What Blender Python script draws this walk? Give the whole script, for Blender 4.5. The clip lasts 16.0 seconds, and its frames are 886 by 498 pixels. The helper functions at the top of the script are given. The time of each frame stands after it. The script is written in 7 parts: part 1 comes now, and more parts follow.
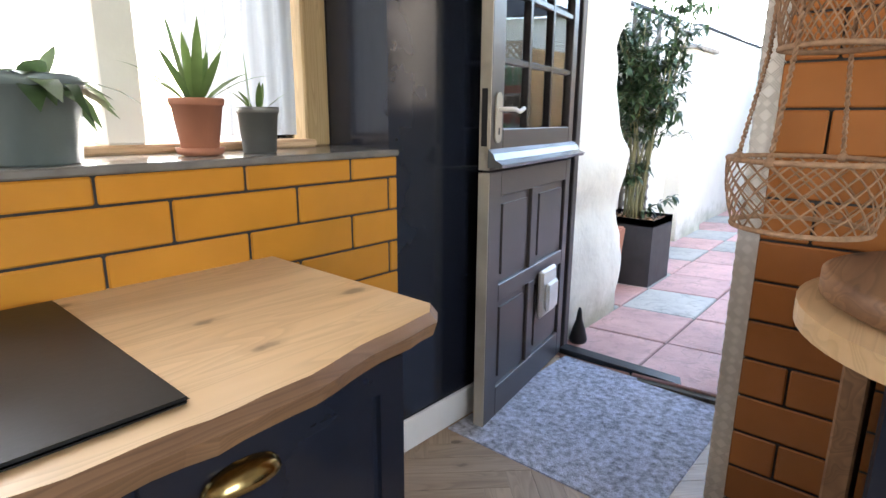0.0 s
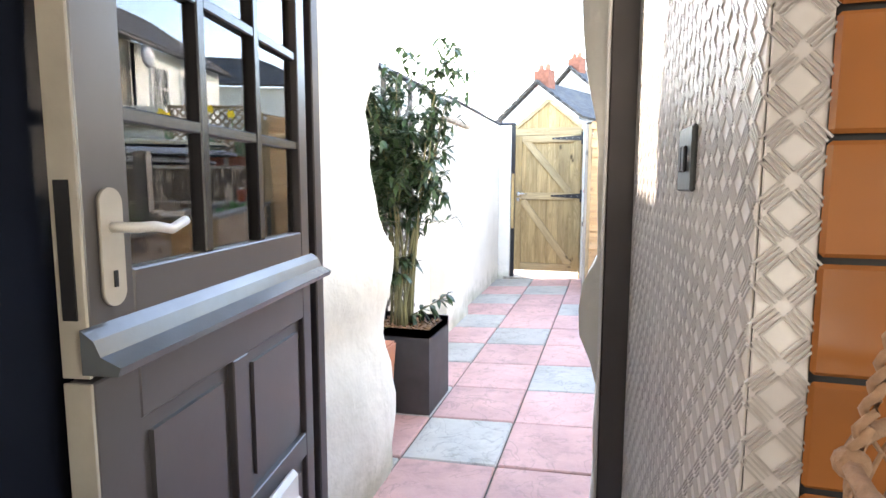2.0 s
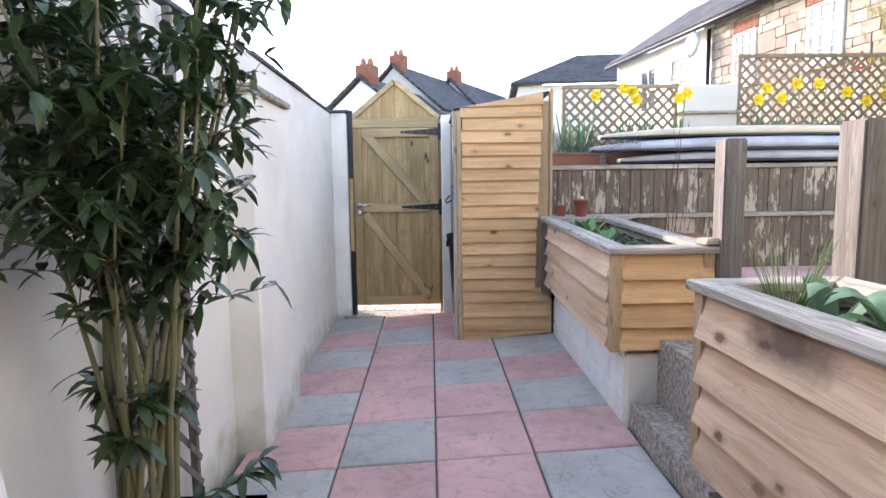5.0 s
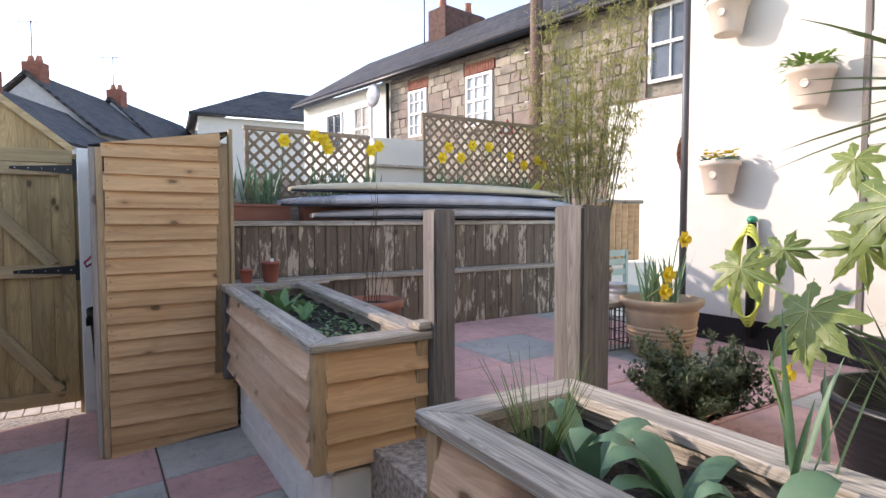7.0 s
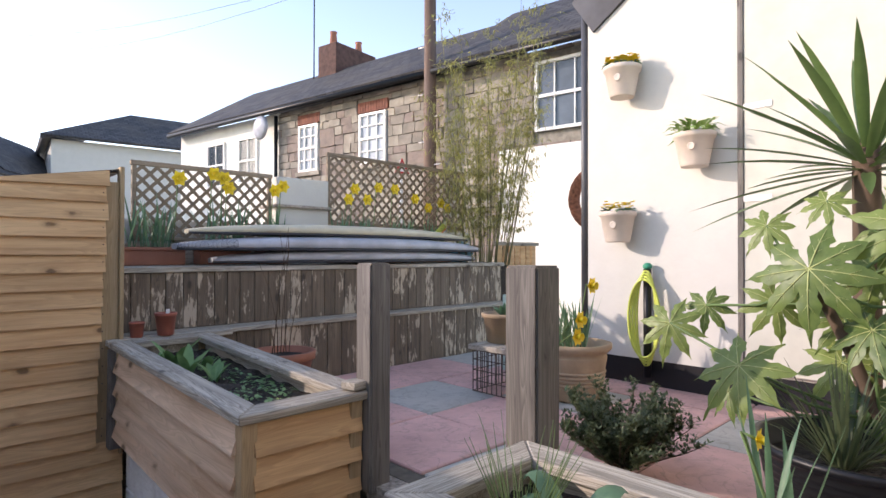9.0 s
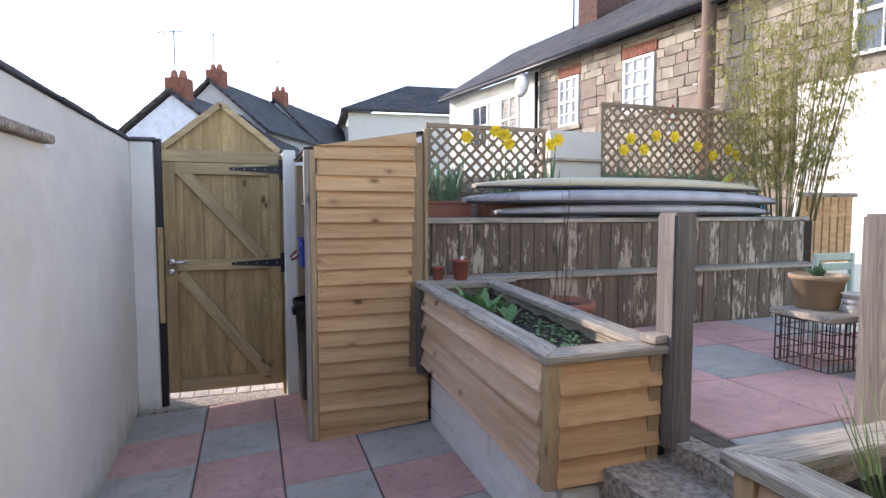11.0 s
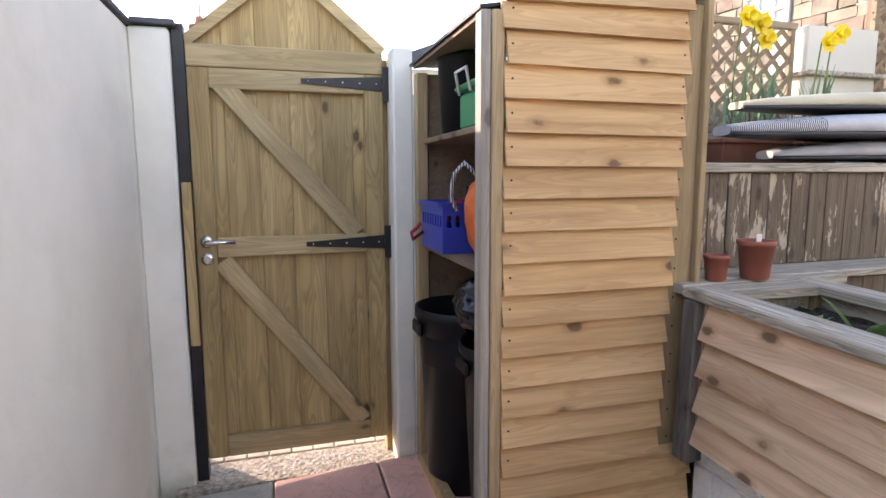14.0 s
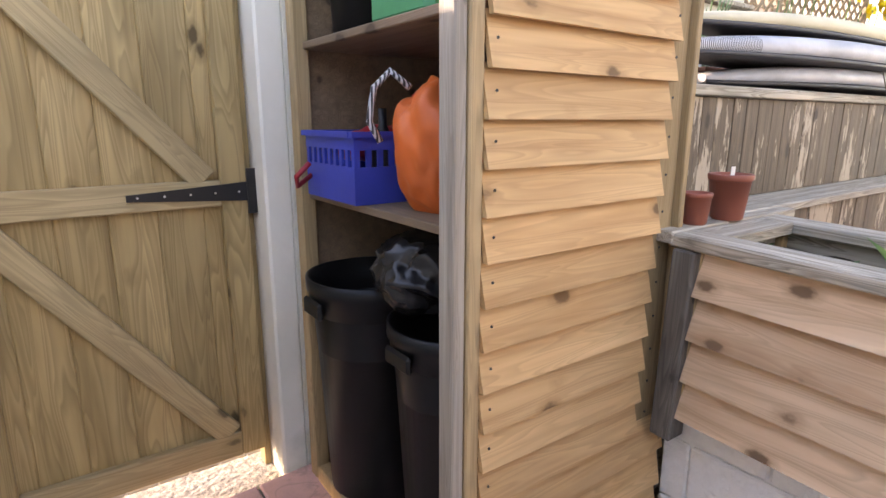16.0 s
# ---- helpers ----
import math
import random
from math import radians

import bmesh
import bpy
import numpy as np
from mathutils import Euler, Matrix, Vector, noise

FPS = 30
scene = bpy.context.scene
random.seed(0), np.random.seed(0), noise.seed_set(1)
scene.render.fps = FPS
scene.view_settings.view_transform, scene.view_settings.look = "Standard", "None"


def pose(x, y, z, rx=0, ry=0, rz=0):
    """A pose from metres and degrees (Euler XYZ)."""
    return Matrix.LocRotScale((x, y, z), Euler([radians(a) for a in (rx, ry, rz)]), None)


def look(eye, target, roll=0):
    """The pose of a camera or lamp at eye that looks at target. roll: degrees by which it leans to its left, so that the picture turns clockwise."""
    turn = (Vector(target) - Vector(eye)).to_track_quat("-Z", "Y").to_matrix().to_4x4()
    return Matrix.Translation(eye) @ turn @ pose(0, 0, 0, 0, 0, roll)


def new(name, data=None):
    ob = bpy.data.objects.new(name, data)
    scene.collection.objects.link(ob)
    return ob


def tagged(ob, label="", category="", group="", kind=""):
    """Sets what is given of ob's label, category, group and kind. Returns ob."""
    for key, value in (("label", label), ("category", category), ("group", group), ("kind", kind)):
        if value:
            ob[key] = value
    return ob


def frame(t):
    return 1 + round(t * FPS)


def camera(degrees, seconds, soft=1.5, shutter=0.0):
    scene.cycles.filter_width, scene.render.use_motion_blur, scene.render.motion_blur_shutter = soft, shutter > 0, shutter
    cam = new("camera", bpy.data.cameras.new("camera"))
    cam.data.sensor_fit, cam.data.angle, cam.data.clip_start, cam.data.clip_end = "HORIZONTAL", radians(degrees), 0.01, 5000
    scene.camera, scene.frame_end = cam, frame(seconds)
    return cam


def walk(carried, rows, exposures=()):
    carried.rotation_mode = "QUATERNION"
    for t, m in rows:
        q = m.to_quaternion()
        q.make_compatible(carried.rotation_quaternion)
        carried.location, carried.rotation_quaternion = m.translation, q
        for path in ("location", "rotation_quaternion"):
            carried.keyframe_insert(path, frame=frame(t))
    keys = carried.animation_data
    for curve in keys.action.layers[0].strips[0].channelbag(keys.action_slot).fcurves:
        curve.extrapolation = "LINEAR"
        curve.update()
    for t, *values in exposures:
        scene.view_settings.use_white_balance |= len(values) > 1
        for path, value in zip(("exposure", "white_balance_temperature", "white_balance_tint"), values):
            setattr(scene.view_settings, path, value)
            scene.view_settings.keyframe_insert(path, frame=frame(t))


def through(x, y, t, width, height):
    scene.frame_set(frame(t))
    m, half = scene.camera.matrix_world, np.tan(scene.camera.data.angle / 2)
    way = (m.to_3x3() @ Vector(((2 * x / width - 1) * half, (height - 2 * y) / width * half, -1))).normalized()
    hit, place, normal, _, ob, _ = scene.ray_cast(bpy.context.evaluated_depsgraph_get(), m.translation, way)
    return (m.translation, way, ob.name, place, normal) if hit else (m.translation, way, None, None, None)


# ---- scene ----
cam = camera(76.8, 16.0)
PATH = [
    (0, (0.338, -0.057, 1.122), (-0.944, 1.405, 0.662), 0.4),
    (0.5, (0.25, 0.155, 1.133), (-0.774, 1.828, 0.742), 0.3),
    (1, (0.073, 0.403, 1.186), (-0.735, 2.211, 0.902), -0.1),
    (1.5, (-0.035, 0.686, 1.2), (-0.742, 2.541, 0.963), -0.6),
    (2, (-0.157, 0.97, 1.212), (-0.734, 2.872, 0.988), 0.1),
    (2.5, (-0.299, 1.247, 1.241), (-0.734, 3.189, 1.037), -0.4),
    (3, (-0.392, 1.557, 1.239), (-0.727, 3.519, 1.045), -0.2),
    (5.5, (-0.648, 2.945, 1.298), (-0.42, 4.919, 1.077), -0.7),
    (6, (-0.61, 3.127, 1.34), (-0.127, 5.058, 1.144), -0.4),
    (6.5, (-0.518, 3.28, 1.392), (0.261, 5.115, 1.237), -0.3),
    (7, (-0.454, 3.368, 1.437), (0.609, 5.059, 1.336), -0.1),
    (7.5, (-0.485, 3.391, 1.502), (0.816, 4.909, 1.445), -0.2),
    (8, (-0.515, 3.452, 1.533), (0.954, 4.808, 1.543), -0.0),
    (10.5, (-0.737, 3.6, 1.496), (0.172, 5.381, 1.44), 0.4),
    (11, (-0.764, 3.641, 1.494), (-0.119, 5.529, 1.356), -0.0),
    (11.5, (-0.769, 3.819, 1.45), (-0.308, 5.754, 1.234), -0.7),
    (12, (-0.734, 4.072, 1.37), (-0.41, 6.03, 1.121), -1.0),
    (12.5, (-0.808, 4.442, 1.349), (-0.546, 6.403, 1.056), -1.1),
    (13, (-0.848, 4.851, 1.355), (-0.583, 6.809, 1.04), -1.2),
    (13.5, (-0.926, 5.237, 1.344), (-0.544, 7.178, 1.05), -0.7),
    (14, (-1.03, 5.587, 1.388), (-0.471, 7.49, 1.133), -0.2),
    (14.5, (-1.057, 5.849, 1.452), (-0.328, 7.697, 1.22), 0.5),
    (15, (-1.055, 6.059, 1.472), (-0.196, 7.845, 1.204), 1.0),
    (15.5, (-1.072, 6.187, 1.397), (-0.085, 7.892, 1.051), 0.8),
    (16, (-1.107, 6.264, 1.322), (0.025, 7.851, 0.872), 0.1),
]
walk(cam, [(t, look(eye, target, roll)) for t, eye, target, roll in PATH],
     [(0.0, 3.95, 6750, 15), (1.0, 4.1, 7000, 17), (1.5, 4.15, 7100, 17), (2.5, 3.9, 7350, 17), (3.0, 3.65, 7300, 20), (4.2, 2.95, 7100, 22), (5.5, 2.65, 7100, 24), (7.0, 1.8, 7100, 25), (8.0, 1.55, 7100, 26),
      (9.5, 1.6, 6950, 24), (10.5, 1.75, 6900, 24), (11.5, 2.1, 7000, 24), (13.0, 2.3, 7600, 24), (14.5, 2.6, 8200, 27), (15.3, 2.65, 8500, 28), (16.0, 2.95, 8500, 28)])

# light
world = bpy.data.worlds.new("sky")
scene.world = world
world.use_nodes = True
sky = world.node_tree.nodes.new("ShaderNodeTexSky")
sky.sky_type = "NISHITA"
sky.sun_disc = False
sky.dust_density = 0.35
SUN = Vector((-0.64, 0.70, 0.34)).normalized()
sky.sun_elevation = math.asin(SUN.z)
sky.sun_rotation = math.atan2(SUN.x, SUN.y)
bg = world.node_tree.nodes["Background"]
world.node_tree.links.new(sky.outputs[0], bg.inputs[0])
bg.inputs[1].default_value = 0.15
lamp = new("sun", bpy.data.lights.new("sun", "SUN"))
lamp.data.energy = 1.4
lamp.data.angle = radians(0.6)
lamp.data.color = (1.0, 0.93, 0.84)
lamp.matrix_world = look(SUN * 20, (0, 0, 0))
# area lamps: fill at an unseen, added east opening; daylight at the kitchen window
for at, to, size, watts in (((3.19, -0.6, 1.5), (0.0, -0.6, 1.3), (1.5, 1.1), 3.2), ((-1.44, 0.3, 1.47), (0, 0.3, 1.2), (1.4, 0.8), 3.0)):
    w = new("window_light", bpy.data.lights.new("window_light", "AREA"))
    w.data.shape, w.data.size, w.data.size_y, w.data.energy = "RECTANGLE", size[0], size[1], watts
    w.data.color = (1.0, 0.96, 0.9)
    w.matrix_world = look(at, to)


# materials
def shader(name, rough=0.6, metal=0.0):
    m = bpy.data.materials.new(name)
    m.use_nodes = True
    nt = m.node_tree
    p = nt.nodes["Principled BSDF"]
    p.inputs["Roughness"].default_value = rough
    p.inputs["Metallic"].default_value = metal
    return m, nt, p


def node(nt, kind, **values):
    n = nt.nodes.new(kind)
    for k, v in values.items():
        n.inputs[k.replace("_", " ")].default_value = v
    return n


def coords(nt, scale=(1, 1, 1), shift=True):
    """Object coordinates, moved at random from piece to piece."""
    tc = nt.nodes.new("ShaderNodeTexCoord")
    mp = nt.nodes.new("ShaderNodeMapping")
    mp.inputs["Scale"].default_value = scale
    if shift:
        info = nt.nodes.new("ShaderNodeObjectInfo")
        mul = nt.nodes.new("ShaderNodeVectorMath")
        mul.operation = "MULTIPLY_ADD"
        nt.links.new(info.outputs["Random"], mul.inputs[0])
        mul.inputs[1].default_value = (37.0, 23.0, 51.0)
        nt.links.new(tc.outputs["Object"], mul.inputs[2])
        nt.links.new(mul.outputs[0], mp.inputs["Vector"])
    else:
        nt.links.new(tc.outputs["Object"], mp.inputs["Vector"])
    return mp.outputs[0]


def ramp(nt, fac, stops):
    r = nt.nodes.new("ShaderNodeValToRGB")
    e = r.color_ramp.elements
    while len(e) < len(stops):
        e.new(0.5)
    for el, (pos, col) in zip(e, stops):
        el.position = pos
        el.color = (*col, 1)
    nt.links.new(fac, r.inputs[0])
    return r.outputs[0]


def mixc(nt, fac, a, b, mode="MIX"):
    m = nt.nodes.new("ShaderNodeMix")
    m.data_type = "RGBA"
    m.blend_type = mode
    for sock, v in ((m.inputs[0], fac), (m.inputs[6], a), (m.inputs[7], b)):
        if isinstance(v, (int, float)):
            sock.default_value = v
        elif isinstance(v, tuple):
            sock.default_value = (*v, 1)
        else:
            nt.links.new(v, sock)
    return m.outputs[2]


def bump(nt, p, height, strength=0.3, dist=0.01):
    b = nt.nodes.new("ShaderNodeBump")
    b.inputs["Strength"].default_value = strength
    b.inputs["Distance"].default_value = dist
    nt.links.new(height, b.inputs["Height"])
    nt.links.new(b.outputs[0], p.inputs["Normal"])


def noise_fac(nt, vec, scale, detail=4.0, rough=0.55, dist=0.0):
    n = node(nt, "ShaderNodeTexNoise", Scale=scale, Detail=detail, Roughness=rough, Distortion=dist)
    nt.links.new(vec, n.inputs["Vector"])
    return n.outputs["Fac"]


def plain(name, col, rough=0.6, metal=0.0, vary=0.15, scale=6.0, bumpy=0.15, bscale=60.0, dist=0.004):
    """A surface of one colour with broad and fine variation."""
    m, nt, p = shader(name, rough, metal)
    v = coords(nt)
    lo = tuple(c * (1 - vary) for c in col)
    hi = tuple(min(1, c * (1 + vary * 0.6)) for c in col)
    f = noise_fac(nt, v, scale)
    nt.links.new(ramp(nt, f, [(0.3, lo), (0.7, hi)]), p.inputs["Base Color"])
    if bumpy:
        bump(nt, p, noise_fac(nt, v, bscale), bumpy, dist)
    return m


def wood(name, dark, light, axis="x", rough=0.7, knots=True, knotcol=(0.12, 0.06, 0.03), grain=18.0, flake=None, tint=0.25, lines=1.5):
    m, nt, p = shader(name, rough)
    sc = {"x": (0.9, grain, grain), "y": (grain, 0.9, grain), "z": (grain, grain, 0.9)}[axis]
    v = coords(nt, sc)
    f = noise_fac(nt, v, 1.3, 5.0, 0.55, 0.3)
    col = ramp(nt, f, [(0.22, dark), (0.5, tuple(0.4 * a + 0.6 * b for a, b in zip(dark, light))), (0.78, light)])
    wv = node(nt, "ShaderNodeTexNoise", Scale=1.7, Detail=1.0, Roughness=0.4, Distortion=0.5)
    nt.links.new(v, wv.inputs["Vector"])
    line = ramp(nt, wv.outputs["Fac"], [(at, (q * lines, q * lines, q * lines)) for at, q in ((0.36, 0), (0.41, 0.30), (0.425, 0), (0.485, 0.26), (0.495, 0), (0.56, 0.32), (0.575, 0), (0.64, 0.25), (0.655, 0))])
    col = mixc(nt, line, col, tuple(c * 0.6 for c in dark))
    broad = noise_fac(nt, coords(nt, (1, 1, 1)), 2.2, 2.0)
    col = mixc(nt, ramp(nt, broad, [(0.35, (0, 0, 0)), (0.7, (tint, tint, tint))]), col, tuple(c * 0.55 for c in dark))
    info = nt.nodes.new("ShaderNodeObjectInfo")
    col = mixc(nt, 0.7, col, ramp(nt, info.outputs["Random"], [(0.0, (0.72, 0.70, 0.67)), (1.0, (1.0, 1.0, 1.0))]), "MULTIPLY")
    if knots:
        ks = {"x": (4.2, 8, 8), "y": (8, 4.2, 8), "z": (8, 8, 4.2)}[axis]
        warp = node(nt, "ShaderNodeTexNoise", Scale=9.0, Detail=2.0)
        kv = coords(nt, ks)
        nt.links.new(kv, warp.inputs["Vector"])
        addv = nt.nodes.new("ShaderNodeVectorMath")
        addv.operation = "MULTIPLY_ADD"
        nt.links.new(warp.outputs["Color"], addv.inputs[0])
        addv.inputs[1].default_value = (0.10, 0.10, 0.10)
        nt.links.new(kv, addv.inputs[2])
        vo = node(nt, "ShaderNodeTexVoronoi", Scale=1.0)
        nt.links.new(addv.outputs[0], vo.inputs["Vector"])
        pick = ramp(nt, vo.outputs["Color"], [(0.40, (0, 0, 0)), (0.46, (1, 1, 1))])
        halo = ramp(nt, vo.outputs["Distance"], [(0.12, (0.55, 0.55, 0.55)), (0.24, (0, 0, 0))])
        core = ramp(nt, vo.outputs["Distance"], [(0.09, (1.0, 1.0, 1.0)), (0.14, (0, 0, 0))])
        col = mixc(nt, mixc(nt, 1.0, halo, pick, "MULTIPLY"), col, tuple(c * 0.72 for c in dark))
        col = mixc(nt, mixc(nt, 1.0, core, pick, "MULTIPLY"), col, tuple(c * 0.38 for c in dark))
    if flake:
        fl = noise_fac(nt, coords(nt, {"z": (22, 22, 5), "x": (5, 22, 22), "y": (22, 5, 22)}[axis]), 1.5, 5.0, 0.7)
        reg = noise_fac(nt, coords(nt, (1.4, 1.4, 1.0)), 2.0, 2.0)
        mul = nt.nodes.new("ShaderNodeMath")
        mul.operation = "MULTIPLY"
        nt.links.new(fl, mul.inputs[0])
        nt.links.new(reg, mul.inputs[1])
        col = mixc(nt, ramp(nt, mul.outputs[0], [(0.285, (0, 0, 0)), (0.31, (1, 1, 1))]), col, flake)
    nt.links.new(col, p.inputs["Base Color"])
    bump(nt, p, f, 0.35, 0.004)
    return m


def render_wall(name, col, stain=(0.45, 0.45, 0.36), amount=0.35, rough=0.85, bs=9.0, bstr=0.25, bdist=0.02, foot=0.7, ns=1.3):
    m, nt, p = shader(name, rough)
    v = coords(nt, (1, 1, 1), False)
    f = noise_fac(nt, v, ns, 5.0, 0.6)
    base = ramp(nt, noise_fac(nt, v, 5.0), [(0.3, tuple(c * 0.94 for c in col)), (0.7, col)])
    c = mixc(nt, ramp(nt, f, [(0.5, (0, 0, 0)), (0.8, (amount, amount, amount))]), base, stain)
    geo = nt.nodes.new("ShaderNodeNewGeometry")
    sep = nt.nodes.new("ShaderNodeSeparateXYZ")
    nt.links.new(geo.outputs["Position"], sep.inputs[0])
    add = nt.nodes.new("ShaderNodeMath")
    add.operation = "MULTIPLY_ADD"
    nt.links.new(noise_fac(nt, v, 7.0), add.inputs[0])
    add.inputs[1].default_value = 0.5
    nt.links.new(sep.outputs[2], add.inputs[2])
    c = mixc(nt, ramp(nt, add.outputs[0], [(0.16, (foot, foot, foot)), (0.42, (0, 0, 0))]), c, (0.33, 0.34, 0.22))
    nt.links.new(c, p.inputs["Base Color"])
    bump(nt, p, noise_fac(nt, v, bs, 5.0), bstr, bdist)
    return m


def glassy(name):
    """Clear sheet glass: a sharp reflection by Fresnel over what lies behind."""
    m, nt, p = shader(name, 0.03)
    fres = nt.nodes.new("ShaderNodeFresnel")
    fres.inputs[0].default_value = 2.0
    gl = nt.nodes.new("ShaderNodeBsdfGlossy")
    gl.inputs["Roughness"].default_value = 0.0
    tr = nt.nodes.new("ShaderNodeBsdfTransparent")
    tr.inputs[0].default_value = (0.95, 0.97, 0.96, 1)
    mx = nt.nodes.new("ShaderNodeMixShader")
    nt.links.new(fres.outputs[0], mx.inputs[0])
    nt.links.new(tr.outputs[0], mx.inputs[1])
    nt.links.new(gl.outputs[0], mx.inputs[2])
    nt.links.new(mx.outputs[0], nt.nodes["Material Output"].inputs[0])
    return m


def leafy(name, dark, light, rough=0.4, through=0.25):
    m, nt, p = shader(name, rough)
    geo = nt.nodes.new("ShaderNodeNewGeometry")
    c = ramp(nt, geo.outputs["Random Per Island"], [(0.0, dark), (1.0, light)])
    f = noise_fac(nt, coords(nt), 25.0)
    c = mixc(nt, ramp(nt, f, [(0.35, (0, 0, 0)), (0.75, (0.4, 0.4, 0.4))]), c, tuple(min(1, x * 1.4) for x in light))
    nt.links.new(c, p.inputs["Base Color"])
    tr = nt.nodes.new("ShaderNodeBsdfTranslucent")
    nt.links.new(c, tr.inputs[0])
    mx = nt.nodes.new("ShaderNodeMixShader")
    mx.inputs[0].default_value = through
    out = nt.nodes["Material Output"]
    nt.links.new(p.outputs[0], mx.inputs[1])
    nt.links.new(tr.outputs[0], mx.inputs[2])
    nt.links.new(mx.outputs[0], out.inputs[0])
    return m


M_ren = render_wall("white_render", (0.86, 0.835, 0.75), amount=0.42)
M_cob = render_wall("rough_white_render", (0.80, 0.78, 0.70), bs=7.0, bstr=0.5, bdist=0.03)
M_base = render_wall("weathered_white_block", (0.92, 0.91, 0.88), stain=(0.50, 0.46, 0.38), amount=0.32, bs=14.0, bstr=1.0, foot=0.2, ns=7.0, bdist=0.03)
M_hwall = render_wall("cream_render", (0.62, 0.60, 0.54), amount=0.08)
M_gate = wood("treated_green_pine", (0.30, 0.19, 0.07), (0.70, 0.51, 0.25), "z", grain=10)
M_gatex = wood("treated_green_pine_across", (0.40, 0.28, 0.13), (0.68, 0.52, 0.29), "x", grain=14)
M_clad = wood("larch_cladding", (0.48, 0.255, 0.10), (0.87, 0.57, 0.29), "x", tint=0.14, grain=14, lines=0.9)
M_clady = wood("larch_cladding_aside", (0.48, 0.28, 0.15), (0.92, 0.68, 0.47), "y", tint=0.15, grain=14, lines=0.9)
M_cladz = wood("larch_post", (0.38, 0.25, 0.12), (0.60, 0.44, 0.25), "z", tint=0.2)
M_greyx = wood("weathered_grey_timber", (0.27, 0.235, 0.18), (0.76, 0.69, 0.57), "x", grain=22, lines=2.6)
M_greyy = wood("weathered_grey_timber_aside", (0.27, 0.235, 0.18), (0.78, 0.71, 0.59), "y", grain=22, lines=2.6)
M_greyz = wood("weathered_grey_post", (0.10, 0.088, 0.075), (0.27, 0.245, 0.215), "z", grain=22, lines=2.2)
M_greyp = wood("pale_weathered_post", (0.34, 0.29, 0.24), (0.60, 0.55, 0.48), "z", grain=24)
M_fence = wood("flaking_fence_board", (0.11, 0.08, 0.055), (0.25, 0.185, 0.125), "z", flake=(0.44, 0.36, 0.27), grain=22, lines=2.4)
M_trel = wood("trellis_batten", (0.24, 0.175, 0.115), (0.38, 0.29, 0.20), "x", knots=False)
M_shelf = wood("shed_shelf_timber", (0.20, 0.13, 0.08), (0.34, 0.24, 0.16), "y")


def slabstone(name, col, dirt):
    """Riven concrete flag: cloudy colour, thin veins, dirty patches."""
    m, nt, p = shader(name, 0.78)
    v = coords(nt)
    c = ramp(nt, noise_fac(nt, v, 2.5, 5.0, 0.6), [(0.3, tuple(x * 0.78 for x in col)), (0.7, tuple(x * 1.12 for x in col))])
    vein = noise_fac(nt, v, 3.5, 3.0, 0.5, 1.5)
    c = mixc(nt, ramp(nt, vein, [(0.485, (0, 0, 0)), (0.50, (0.35, 0.35, 0.35)), (0.515, (0, 0, 0))]), c, dirt)
    c = mixc(nt, ramp(nt, noise_fac(nt, v, 11.0, 6.0, 0.7), [(0.52, (0, 0, 0)), (0.75, (0.5, 0.5, 0.5))]), c, dirt)
    info = nt.nodes.new("ShaderNodeObjectInfo")
    c = mixc(nt, 0.6, c, ramp(nt, info.outputs["Random"], [(0.0, (0.74, 0.74, 0.74)), (1.0, (1.0, 1.0, 1.0))]), "MULTIPLY")
    nt.links.new(c, p.inputs["Base Color"])
    bump(nt, p, noise_fac(nt, v, 7.0, 7.0, 0.62, 0.6), 0.55, 0.012)
    return m


M_pink = slabstone("pink_slab", (0.70, 0.42, 0.37), (0.25, 0.19, 0.15))
M_greys = slabstone("grey_slab", (0.52, 0.50, 0.44), (0.18, 0.17, 0.14))
M_mortar = plain("dark_mortar", (0.13, 0.115, 0.09), 0.95, vary=0.3, scale=20)
M_blockw = render_wall("cream_painted_block", (0.82, 0.78, 0.66), stain=(0.5, 0.46, 0.36), amount=0.4, bs=20.0, bstr=0.5)
M_gravel = plain("pale_gravel", (0.50, 0.45, 0.36), 0.95, vary=0.5, scale=60, bumpy=0.8, bscale=70, dist=0.02)
M_peb = plain("pebbled_concrete", (0.44, 0.38, 0.31), 0.95, vary=0.55, scale=45, bumpy=0.9, bscale=50, dist=0.02)
M_black = plain("black_painted_metal", (0.012, 0.012, 0.014), 0.4, vary=0.2)
M_plast = plain("black_plastic", (0.009, 0.0095, 0.011), 0.40, vary=0.2, bumpy=0.05)
M_plast.node_tree.nodes["Principled BSDF"].inputs["Specular IOR Level"].default_value = 0.3
M_slate = plain("roof_slate", (0.075, 0.078, 0.09), 0.7, vary=0.4, scale=3, bumpy=0.3, bscale=12)


